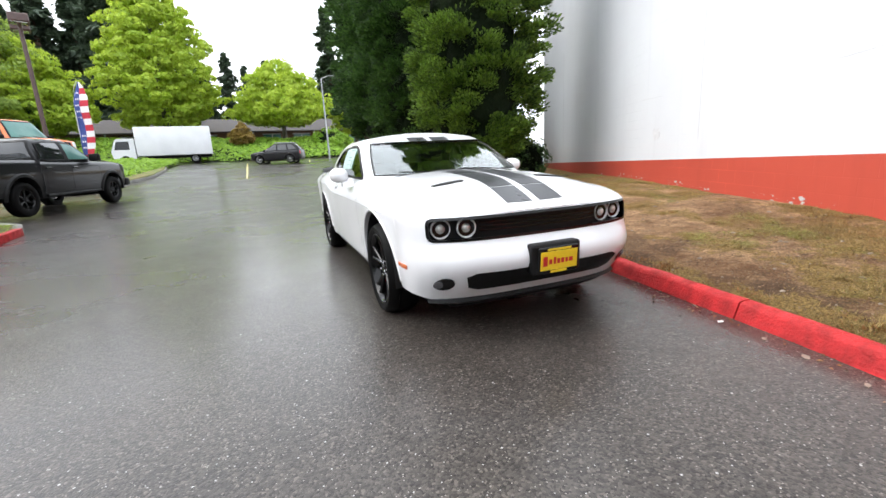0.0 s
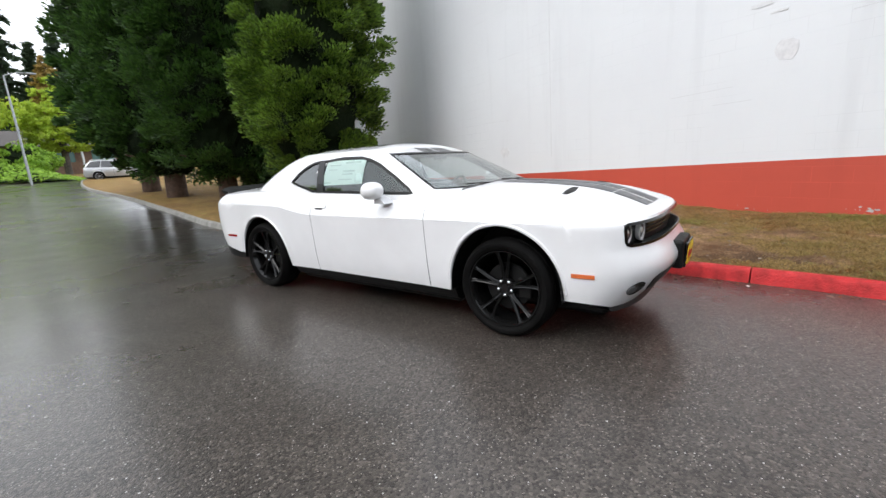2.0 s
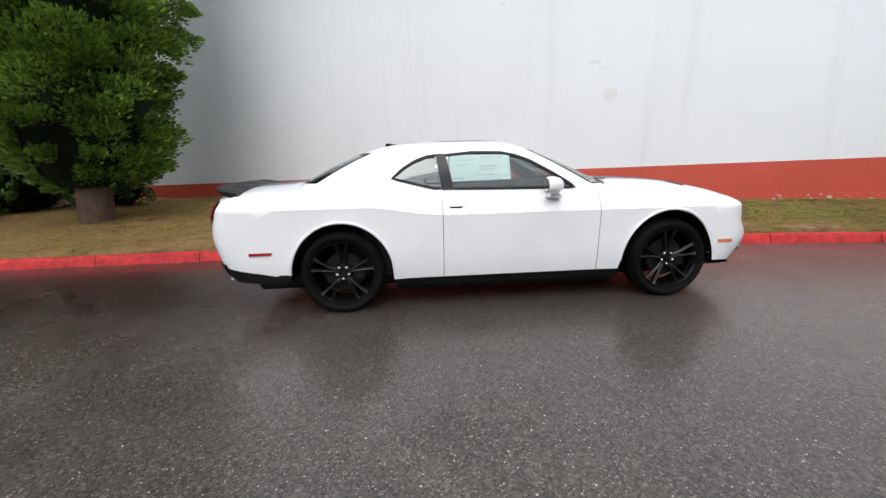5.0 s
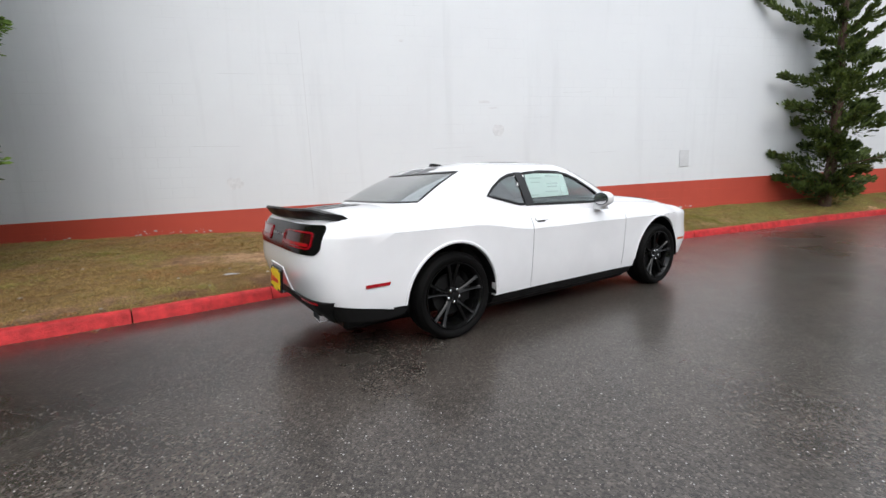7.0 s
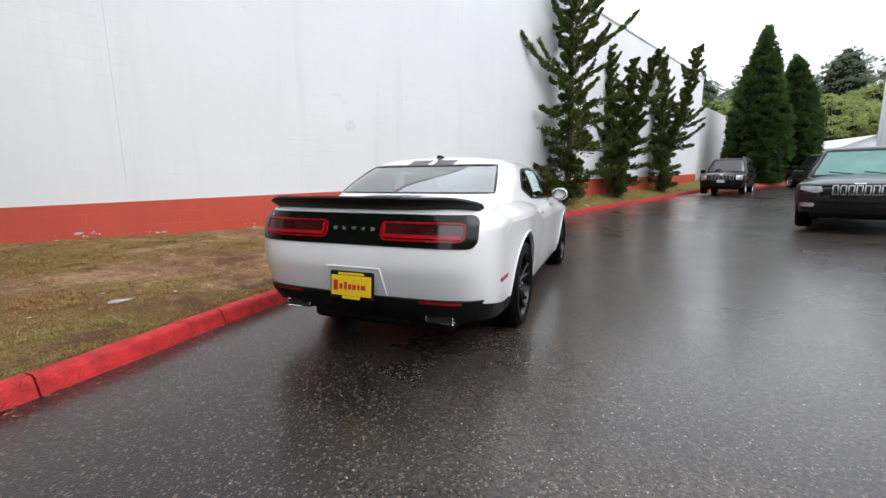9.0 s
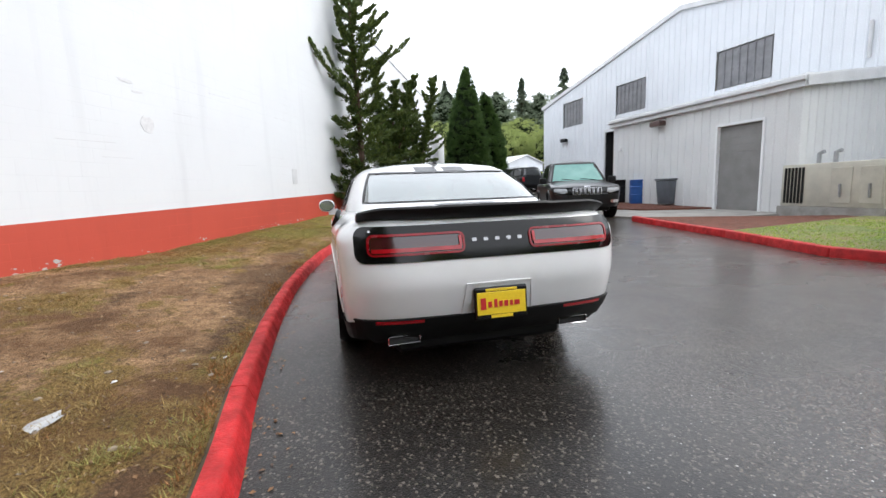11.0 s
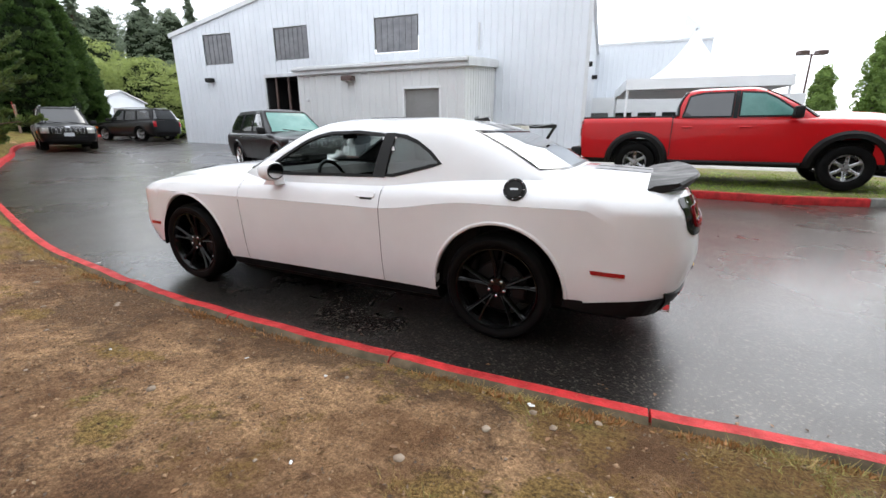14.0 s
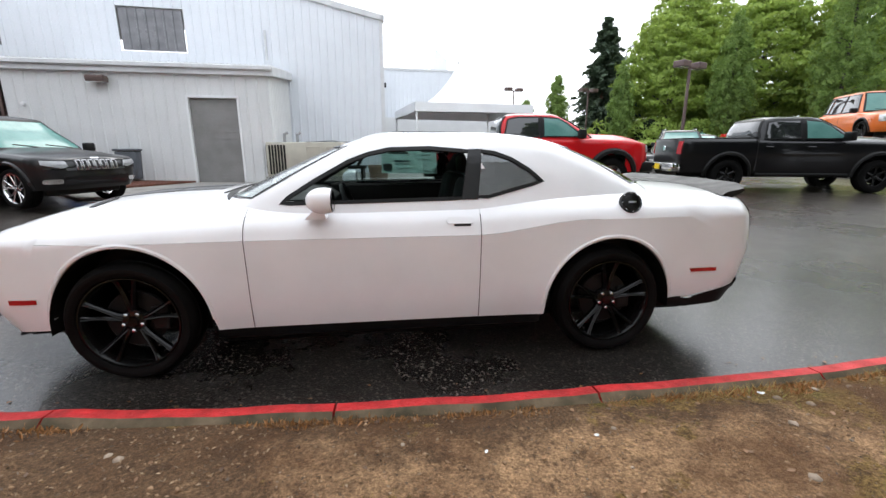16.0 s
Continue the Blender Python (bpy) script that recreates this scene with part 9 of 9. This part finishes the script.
def broad_tree(base, h, r, leaf, seed, label, z0=None, n=260, per=46, size=0.16, trunk=0.22, group="leafy trees", core=0.0, bark="bark_grey", round_top=False):
    z0 = h * 0.28 if z0 is None else z0
    top = ((0.6, 0.88), (0.8, 0.68), (0.93, 0.38)) if round_top else ((0.4, 0.92), (0.68, 0.6), (0.88, 0.26))
    return crown_tree("leafy_tree", label, base, [(z0, r * 0.55), (z0 + (h - z0) * 0.16, r), *[(z0 + (h - z0) * f, r * g) for f, g in top], (h, r * 0.04)], leaf, seed, int(n * 2.2), max(20, int(per * 0.75)), r * 0.15, size * 0.78, trunk, h * 0.7, core=core, bark=bark, group=group, squash=0.4, limbs=8, depth=(0.45, 1.12))


def conifer(base, h, r, seed, label, leaf="leaf_fir", group="tall firs", tiers=26, n=30, spray=0.024):
    """Fir with drooping tiers of sprays and a ragged outline."""
    rnd = np.random.RandomState(seed)
    t = thing("fir_tree", label, "tree", Matrix.Translation(base), group)
    cs, ns = [], []
    for k in range(tiers):
        f = k / tiers
        z = h * (0.12 + 0.88 * f)
        reach = r * (1 - f) ** 0.85 * rnd.uniform(0.7, 1.1) + 0.15
        for b in range(max(4, int(9 * (1 - f * 0.5)))):
            a = rnd.uniform(0, 6.28)
            rc = reach * rnd.uniform(0.6, 1.1)
            g = rnd.uniform(0.1, 1.0, (n, 1))
            p = np.concatenate([rc * g * math.cos(a), rc * g * math.sin(a), z - 0.30 * rc * g ** 1.5], axis=1) + rnd.normal(0, 0.09 * h / 12, (n, 3)) * (1.2 - 0.5 * g)
            cs.append(p)
            ns.append(np.tile([0.2 * math.cos(a), 0.2 * math.sin(a), 1.0], (n, 1)))
    me = leaf_mesh("foliage", np.concatenate(cs), np.concatenate(ns), spray * h, rnd, 0.45, 0.5)
    me.materials.append(M[leaf])
    new("foliage", me).parent = t
    part("trunk", tube([(0, 0, -0.5), (0, 0, h * 0.5), (0, 0, h * 0.97)], [0.025 * h, 0.016 * h, 0.003 * h], 8), M["bark"], t)
    return t


def hill_z(x, y):
    return ground_z(x, y) - 0.3 + 0.15 * max(0.0, x - 50)


def hill_bm():
    bm = bmesh.new()
    rows = [[bm.verts.new((52 + 6 * i, 12 - 6 * j, hill_z(52 + 6 * i, 12 - 6 * j))) for j in range(18)] for i in range(14)]
    for a, b in zip(rows, rows[1:]):
        for j in range(17):
            bm.faces.new((a[j], b[j], b[j + 1], a[j + 1]))
    return bm


# paler, bluer than the near fir needles: some haze is mixed into the colour
M["leaf_back"] = make_leaf("hazed_back_needles", (0.03, 0.055, 0.035), (0.09, 0.13, 0.075), 0.3)
# behind the lane's rear end
gz = lambda x, y: (x, y, ground_z(x, y))
broad_tree((-56, -11.6, 2.2), 22, 5.2, "leaf_maple", 41, "large bright yellow-green maple above the hedge", 4.0, 420, 60, 0.30, 0.35)
broad_tree((-54, 1.3, 2.4), 11.0, 5.0, "leaf_maple", 42, "spreading yellow-green maple behind the hedge", 3.4, 300, 50, 0.24, 0.25)
broad_tree((-52, -22.6, 2.4), 12, 5.0, "leaf_maple", 43, "yellow-green maple beside the lamp post", 3.0, 280, 50, 0.26, 0.25)
broad_tree((-57, 11.0, 2.2), 10, 3.2, "leaf_maple", 44, "yellow-green maple with a rusty top", 2.6, 220, 46, 0.22, 0.2)
broad_tree((-58, 11.0, 2.1), 12.2, 1.5, "leaf_rust", 45, "rust-tinted top of a small maple", 6.5, 120, 40, 0.2, 0.15)
broad_tree((-50, -3.5, 2.0), 3.8, 1.2, "leaf_rust", 46, "small brownish ornamental tree", 1.6, 110, 40, 0.16, 0.1)
conifer((-80, 11.6, 3.0), 25, 6.0, 51, "tall dark fir standing above the shops")
conifer((-84, 16.0, 3.0), 19, 5.0, 52, "dark fir standing above the shops")
for i in range(30):
    rr = random.Random(600 + i)
    x, y = -84 - rr.uniform(0, 22), -62 + 2.8 * i + rr.uniform(-1.5, 1.5)
    h = (30 if y < -14 else 17.5) + rr.uniform(-3, 4)
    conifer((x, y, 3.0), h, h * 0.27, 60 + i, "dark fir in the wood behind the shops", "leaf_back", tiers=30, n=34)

# greyed and lightened foliage, with the haze over the hill put into its colour
M["leaf_far"] = make_leaf("hazed_far_foliage", (0.10, 0.132, 0.092), (0.19, 0.235, 0.15), 0.3)
# hill wood beyond the far end of the lane
tagged(part("wooded_hill", hill_bm(), M["lawn"], smooth=60), "green slope under the far wood", "hill", kind="structure")
for i in range(46):
    rr = random.Random(700 + i)
    ang = radians(1 - 38 * i / 45 + rr.uniform(-1.5, 1.5))
    near = i % 2
    d = rr.uniform(62, 74) if near else rr.uniform(85, 120)
    x, y = -4 + d * math.cos(ang), d * math.sin(ang)
    base = (x, y, hill_z(x, y))
    if near:
        broad_tree(base, rr.uniform(6, 9), 4.6, "leaf_wood", 80 + i, "leafy green tree on the wooded hill", 0.4, 260, 70, 0.11, 0.2, group="hill wood", core=0.6, round_top=True)
    elif i % 3 == 0:
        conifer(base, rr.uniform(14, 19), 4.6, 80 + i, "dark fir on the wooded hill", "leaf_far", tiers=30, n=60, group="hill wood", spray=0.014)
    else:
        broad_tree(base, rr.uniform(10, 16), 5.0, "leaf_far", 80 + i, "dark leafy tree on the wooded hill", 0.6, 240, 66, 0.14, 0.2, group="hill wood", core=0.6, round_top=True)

# beyond the car lot
M["leaf_column"] = make_leaf("hornbeam_leaf", (0.09, 0.155, 0.035), (0.25, 0.36, 0.085), 0.4)
for i, (x, y, h, r, leaf) in enumerate(((-31, -42, 17, 5.2, "leaf_green"), (-38, -38, 16, 5.2, "leaf_green"), (-44, -33, 17, 5.5, "leaf_green"), (-50, -27, 18, 6.0, "leaf_green"), (-40, -50, 20, 6.0, "leaf_green"), (-56, -36, 20, 6.5, "leaf_green"))):
    broad_tree((x, y, ground_z(x, y)), h, r, leaf, 110 + i, "tall bright-green tree beyond the car lot", 2.2, 420, 60, 0.24, 0.28, core=0.0, group="trees beyond the lot")
for i, (x, y, h, r) in enumerate(((-22.5, -37, 8.0, 1.0), (-31, -33.5, 11.5, 1.6), (-35.5, -27.5, 14, 2.0), (-14.1, -40, 5.2, 0.8), (-17.3, -40, 7.4, 1.0))):
    crown_tree("columnar_tree", "narrow upright hornbeam with dark green leaves", (x, y, ground_z(x, y)), [(1.4, r * 0.6), (h * 0.3, r), (h * 0.6, r * 0.9), (h * 0.85, r * 0.5), (h, 0.1)], "leaf_column", 130 + i, int(60 * h), 44, 0.22, 0.085, 0.12, h * 0.8, core=0.0, bark="bark_grey", group="columnar trees", depth=(0.2, 1.12), squash=1.3)
for i in range(9):
    x, y = -22.0 - 4.2 * i, -39.5 + 1.9 * i
    r = 1.9 + 0.5 * math.sin(i * 2.3)
    crown_tree("shrub", "broad green shrub under the trees beyond the car lot", (x, y, ground_z(x, y)), [(0.1, r * 0.9), (0.8, r * 1.15), (1.7, r), (2.5 + 0.3 * math.sin(i * 1.7), 0.3)], "leaf_green", 170 + i, 90, 50, 0.5, 0.15, 0.08, 1.0, limbs=3, group="shrubs beyond the lot")
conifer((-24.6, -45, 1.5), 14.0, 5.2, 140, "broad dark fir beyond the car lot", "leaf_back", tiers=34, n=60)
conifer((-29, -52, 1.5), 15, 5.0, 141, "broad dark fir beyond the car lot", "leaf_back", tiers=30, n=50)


def leaf_bank(name, label, xs, ys, zf, count, size, leaf, seed, kind="stuff", category="hedge"):
    """A bank covered in ivy or shrubs: ground form plus a coat of leaves."""
    rnd = np.random.RandomState(seed)
    bm = bmesh.new()
    nx, ny = 16, 40
    rows = [[bm.verts.new((xs[0] + (xs[1] - xs[0]) * i / nx, ys[0] + (ys[1] - ys[0]) * j / ny, zf(xs[0] + (xs[1] - xs[0]) * i / nx, ys[0] + (ys[1] - ys[0]) * j / ny))) for j in range(ny + 1)] for i in range(nx + 1)]
    for a, b in zip(rows, rows[1:]):
        for j in range(ny):
            bm.faces.new((a[j], b[j], b[j + 1], a[j + 1]))
    t = tagged(thing(name, "", ""), label, category, kind=kind)
    # near-black form under the leaves paints the shade between them
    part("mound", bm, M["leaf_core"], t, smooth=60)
    px_ = rnd.uniform(xs[0], xs[1], count)
    py_ = rnd.uniform(ys[0], ys[1], count)
    pz_ = np.array([zf(a, b) for a, b in zip(px_, py_)]) + rnd.uniform(-0.05, 0.25, count)
    me = leaf_mesh("leaves", np.stack([px_, py_, pz_], axis=1), np.tile([0.5, 0.0, 1.0], (count, 1)), size, rnd, 0.7, 0.6)
    me.materials.append(M[leaf])
    new("leaves", me).parent = t
    return t


def ivy_z(x, y):
    f = min(1.0, max(0.0, (-x - 44.0) / 10))
    n = noise.noise(Vector((x * 0.35, y * 0.35, 1.0))) * 0.45
    end = min(1.0, max(0.0, (8.8 - y) / 2.5))
    return ground_z(x, y) - 0.1 + (0.15 + 2.0 * f ** 0.6 + n) * end


leaf_bank("ivy_bank", "bright green ivy covering a bank beyond the lane", (-58, -43.6), (-34, 9), ivy_z, 26000, 0.16, "leaf_hedge", 201)
crown_tree("shrub", "round bright green bush on the ivy bank", (-50, 6.2, 2.2), [(0.3, 1.6), (1.0, 2.2), (1.8, 1.9), (2.6, 0.5)], "leaf_hedge", 202, 90, 60, 0.4, 0.13, 0.08, 1.0, limbs=3)


def verge_z(x, y):
    e = min(1.0, max(0.0, min((x + 40) / 2, (-18.6 - x) / 2, (-8.2 - y) / 1.0, (y + 15) / 1.5)))
    return ground_z(x, y) + 0.12 + e * (0.25 + 0.35 * noise.noise(Vector((x * 0.7, y * 0.7, 2.0))))


leaf_bank("verge_planting", "low green and rusty ground cover on the verge", (-39.0, -19.0), (-15, -8.4), verge_z, 9000, 0.10, "leaf_hedge", 203)
crown_tree("shrub", "low green shrub at the workshop's corner", gz(24.5, -14.2), [(0.1, 0.6), (0.5, 0.9), (1.0, 0.6), (1.3, 0.2)], "leaf_green", 204, 60, 50, 0.2, 0.06, 0.04, 0.5, limbs=2)
leaf_bank("verge_planting", "clipped green ground cover behind the car lot", (-62, -14), (-40, -30), lambda x, y: ground_z(x, y) + 0.6 + 0.3 * noise.noise(Vector((x * 0.3, y * 0.3, 5.0))), 5000, 0.2, "leaf_green", 205)


def make_grass():
    """Short dry tufts scattered over the bank where the turf grows."""
    rnd = np.random.RandomState(301)
    roots = []
    while len(roots) < 24000:
        x = rnd.uniform(-7, 7) if rnd.rand() < 0.85 else rnd.uniform(-20, 22)
        k, w = kerb_y(x) + 0.11, wall_y(x) - 0.02
        if x < -14:
            w = k + 6
        y = rnd.uniform(k, w) if rnd.rand() < 0.93 else k + abs(rnd.normal(0, 0.05))
        if cover(x, y) + rnd.normal(0, 0.10) > 0.54:
            s = rnd.uniform(0.02, 0.10)
            for _ in range(int(rnd.uniform(1, 12))):
                u, v = x + rnd.normal(0, s), y + rnd.normal(0, s * 0.6)
                if kerb_y(u) + 0.10 < v < max(wall_y(u) - 0.02, kerb_y(u) + 0.3):
                    roots.append((u, v))
    per = 12
    c = np.repeat(np.array(roots), per, axis=0)
    n = len(c)
    r = 0.045 * np.sqrt(rnd.rand(n)) * np.repeat(rnd.uniform(0.5, 1.5, len(roots)), per)
    a = rnd.uniform(0, 6.28, n)
    xy = c + np.stack([r * np.cos(a), r * np.sin(a)], axis=1)
    p = np.column_stack([xy, [bank_z(x, y) for x, y in xy]])
    h = rnd.uniform(0.006, 0.026, n) * np.repeat(rnd.uniform(0.5, 1.8, len(roots)) ** 1.2, per)
    lean = rnd.uniform(0.6, 2.4, n) * h
    wdt = rnd.uniform(0.001, 0.0030, n)
    b = a + rnd.normal(0, 0.9, n)
    co = np.zeros((n, 3, 3))
    co[:, 0] = p + np.stack([-wdt * np.sin(b), wdt * np.cos(b), np.full(n, -0.004)], axis=1)
    co[:, 1] = p - np.stack([-wdt * np.sin(b), wdt * np.cos(b), np.full(n, 0.004)], axis=1)
    co[:, 2] = p + np.stack([lean * np.cos(b), lean * np.sin(b), h], axis=1)
    me = bpy.data.meshes.new("dry_grass")
    me.vertices.add(3 * n)
    me.vertices.foreach_set("co", co.ravel())
    me.loops.add(3 * n)
    me.loops.foreach_set("vertex_index", np.arange(3 * n, dtype=np.int32))
    me.polygons.add(n)
    me.polygons.foreach_set("loop_start", (3 * np.arange(n)).astype(np.int32))
    me.update(calc_edges=True)
    for mat in ("straw", "straw_green", "straw_rust"):
        me.materials.append(M[mat])
    tint = np.array([noise.noise(Vector((x * 0.9, y * 0.9, 51.0))) + curve_at([(3.5, 0.0), (6, 0.35), (9, 0.5)], x) + 0.15 * near_tufts(x, y, STRAW_TUFTS) - 0.7 * near_tufts(x, y, RUST_TUFTS) for x, y in roots]) + rnd.normal(0, 0.12, len(roots))
    kind = np.where(tint > 0.22, 1, np.where(tint < -0.30, 2, 0))
    me.polygons.foreach_set("material_index", np.repeat(kind, per).astype(np.int32))
    return tagged(new("dry_grass", me), "short dry straw-coloured grass tufts on the bank", "grass", kind="stuff")


make_grass()


def make_island_grass():
    """Green tufts on the island under the red pickup."""
    rnd = np.random.RandomState(302)
    cs = []
    while len(cs) < 9000:
        x, y = rnd.uniform(-7.4, 1.5), rnd.uniform(-9.5, -5.9)
        if inside(ISLAND, x, y) and noise.noise(Vector((x * 1.3, y * 1.3, 9.0))) > rnd.uniform(-0.5, 0.3):
            cs.append((x, y, ground_z(x, y) + 0.14))
    me = leaf_mesh("island_grass", cs, np.tile([0.0, 0.6, 0.5], (len(cs), 1)), 0.02, rnd, 0.4, 0.5)
    me.materials.append(M["leaf_green"])
    return tagged(new("island_grass", me), "short green grass on the kerbed island", "grass", kind="stuff")


make_island_grass()


def make_litter(x, y, s, seed, on_bank=True, mat="litter", label="crumpled pale wrapper lying on the ground", flat=False):
    rr = random.Random(seed)
    bm = bmesh.new()
    n = 9
    ring = []
    c = bm.verts.new((0, 0, s * (0.06 if flat else 0.28)))
    for i in range(n):
        a = 2 * math.pi * i / n
        r = s * rr.uniform(0.6, 1.1)
        ring.append(bm.verts.new((r * math.cos(a), 0.55 * r * math.sin(a), s * rr.uniform(0.0, 0.10 if flat else 0.3))))
    low = bm.verts.new((0, 0, -0.002))
    for i in range(n):
        j = (i + 1) % n
        bm.faces.new((ring[i], ring[j], c))
        bm.faces.new((ring[j], ring[i], low))
    z = (bank_z(x, y) if on_bank else ground_z(x, y)) + 0.004
    return tagged(part("litter", bm, M[mat], m=pose(x, y, z, 0, 0, rr.uniform(0, 180))), label, "litter", "scattered litter")


make_litter(-2.73, 2.30, 0.12, 1, mat="scrap", label="flattened pale wrapper lying on the grass", flat=True)
for k, (x, y, s) in enumerate(((-1.91, 1.72, 0.022), (-0.9, 1.95, 0.016), (-2.3, 2.2, 0.02), (-0.4, 2.0, 0.014), (-1.2, 2.5, 0.014), (0.3, 2.3, 0.014), (-3.3, 2.4, 0.016), (-2.0, 2.9, 0.012))):
    make_litter(x, y, s, 20 + k, label="small white scrap on the soil")
for k, (x, y, s) in enumerate(((2.9, 1.06, 0.035), (3.2, 1.03, 0.03), (3.45, 0.98, 0.04), (-4.0, 1.32, 0.03), (3.75, 0.9, 0.03), (2.6, 1.2, 0.02))):
    make_litter(x, y, s, 40 + k, False, "litter" if k == 0 else "terracotta", "small scrap lying beside the kerb", flat=True)


def make_kerb_weeds():
    """Dead weeds and dry stalks leaning over the back edge of the kerb in scattered bunches."""
    rnd = np.random.RandomState(303)
    cs, ds = [], []
    for _ in range(150):
        x = rnd.uniform(-5.0, 5.0)
        if noise.noise(Vector((x * 1.4, 7.0, 2.0))) < -0.05:
            continue
        y = kerb_y(x) + 0.15 + abs(rnd.normal(0, 0.05))
        m = int(rnd.uniform(10, 46))
        px, py = x + rnd.normal(0, 0.05, m), y + rnd.normal(0, 0.025, m)
        cs += [(u, max(v, kerb_y(u) + 0.132), bank_z(u, max(v, kerb_y(u) + 0.132)) - 0.004) for u, v in zip(px, py)]
        ds.append(rnd.normal(0, 0.6, (m, 3)) + np.array([0, -0.1, 0.8]))
    me = sprig_mesh("kerb_weeds", cs, np.concatenate(ds), 0.032, 0.004, rnd)
    me.materials.append(M["straw_rust"])
    return tagged(new("kerb_weeds", me), "dead brown weeds along the back of the kerb", "weeds", kind="stuff")


make_kerb_weeds()


def make_gutter_debris():
    """Fallen leaf bits and flakes of kerb paint lying along the gutter and behind the kerb."""
    rnd = np.random.RandomState(88)
    cs = []
    for _ in range(900):
        x = rnd.uniform(-8, 8)
        out = rnd.rand() < 0.6
        y = kerb_y(x) - 0.02 - abs(rnd.normal(0, 0.10)) if out else kerb_y(x) + 0.12 + abs(rnd.normal(0, 0.7))
        if not out and y > wall_y(x) - 0.1:
            continue
        cs.append((x, y, (ground_z(x, y) + 0.004) if out else bank_z(x, y) + 0.008))
    me = leaf_mesh("gutter_debris", cs, np.tile([0.0, 0.0, 1.0], (len(cs), 1)), 0.014, rnd, 0.6, 0.15)
    me.materials.append(M["leaf_brown"])
    return tagged(new("gutter_debris", me), "brown leaf bits lying along the kerb", "debris", kind="stuff")


make_gutter_debris()


def make_soil_litter():
    """Straw ends, bark flakes and twigs strewn over the bare soil."""
    rnd = np.random.RandomState(89)
    cs = []
    while len(cs) < 15000:
        x = rnd.uniform(-6.5, 6.5)
        y = rnd.uniform(kerb_y(x) + 0.13, wall_y(x) - 0.05)
        if noise.noise(Vector((x * 1.7, y * 1.7, 40.0))) > rnd.uniform(-0.7, 0.3):
            cs.append((x, y, bank_z(x, y) + 0.004))
    me = leaf_mesh("soil_litter", cs, np.tile([0.0, 0.0, 1.0], (len(cs), 1)), 0.009, rnd, 0.45, 0.5)
    me.materials.append(M["soil_bits"])
    return tagged(new("soil_litter", me), "brown and straw-coloured bits strewn on bare soil", "debris", kind="stuff")


make_soil_litter()


def make_clods():
    """Small crumbs of earth over the worn soil, as lumps of eight faces."""
    rnd = np.random.RandomState(90)
    pts = []
    while len(pts) < 4500:
        x = rnd.uniform(-6.0, 6.0)
        y = rnd.uniform(kerb_y(x) + 0.15, wall_y(x) - 0.1)
        if cover(x, y) < rnd.uniform(0.2, 0.9):
            pts.append((x, y, bank_z(x, y)))
    c = np.array(pts)
    n = len(c)
    s = (0.003 + 0.011 * rnd.rand(n) ** 3)[:, None]
    axes = np.array([[1, 0, 0], [0, 1, 0], [-1, 0, 0], [0, -1, 0], [0, 0, 0.8], [0, 0, -0.5]])
    co = c[:, None, :] + axes[None] * s[:, None, :] * rnd.uniform(0.6, 1.5, (n, 6, 1)) + rnd.normal(0, 0.12, (n, 6, 3)) * s[:, None, :]
    tri = np.array([[0, 1, 4], [1, 2, 4], [2, 3, 4], [3, 0, 4], [1, 0, 5], [2, 1, 5], [3, 2, 5], [0, 3, 5]])
    idx = (6 * np.arange(n)[:, None, None] + tri[None]).ravel()
    me = bpy.data.meshes.new("soil_clods")
    me.vertices.add(6 * n)
    me.vertices.foreach_set("co", co.ravel())
    me.loops.add(len(idx))
    me.loops.foreach_set("vertex_index", idx.astype(np.int32))
    me.polygons.add(8 * n)
    me.polygons.foreach_set("loop_start", (3 * np.arange(8 * n)).astype(np.int32))
    me.update(calc_edges=True)
    me.materials.append(M["earth"])
    return tagged(new("soil_clods", me), "crumbs of brown earth on the worn soil", "soil", kind="stuff")


make_clods()


def make_stones():
    rnd = random.Random(71)
    bm = bmesh.new()
    for _ in range(260):
        x = rnd.uniform(-6, 6)
        k, w = kerb_y(x) + 0.2, wall_y(x) - 0.1
        y = rnd.uniform(k, w)
        s = 0.004 + 0.022 * rnd.random() ** 2
        r = bmesh.ops.create_icosphere(bm, subdivisions=1, radius=s)
        for v in r["verts"]:
            v.co = Vector((v.co.x * rnd.uniform(0.8, 1.3), v.co.y * rnd.uniform(0.8, 1.3), v.co.z * 0.6)) + Vector((x, y, bank_z(x, y)))
    return tagged(part("loose_stones", bm, M["pebble"], smooth=60), "small grey stones scattered on the soil", "stones", kind="stuff")


make_stones()
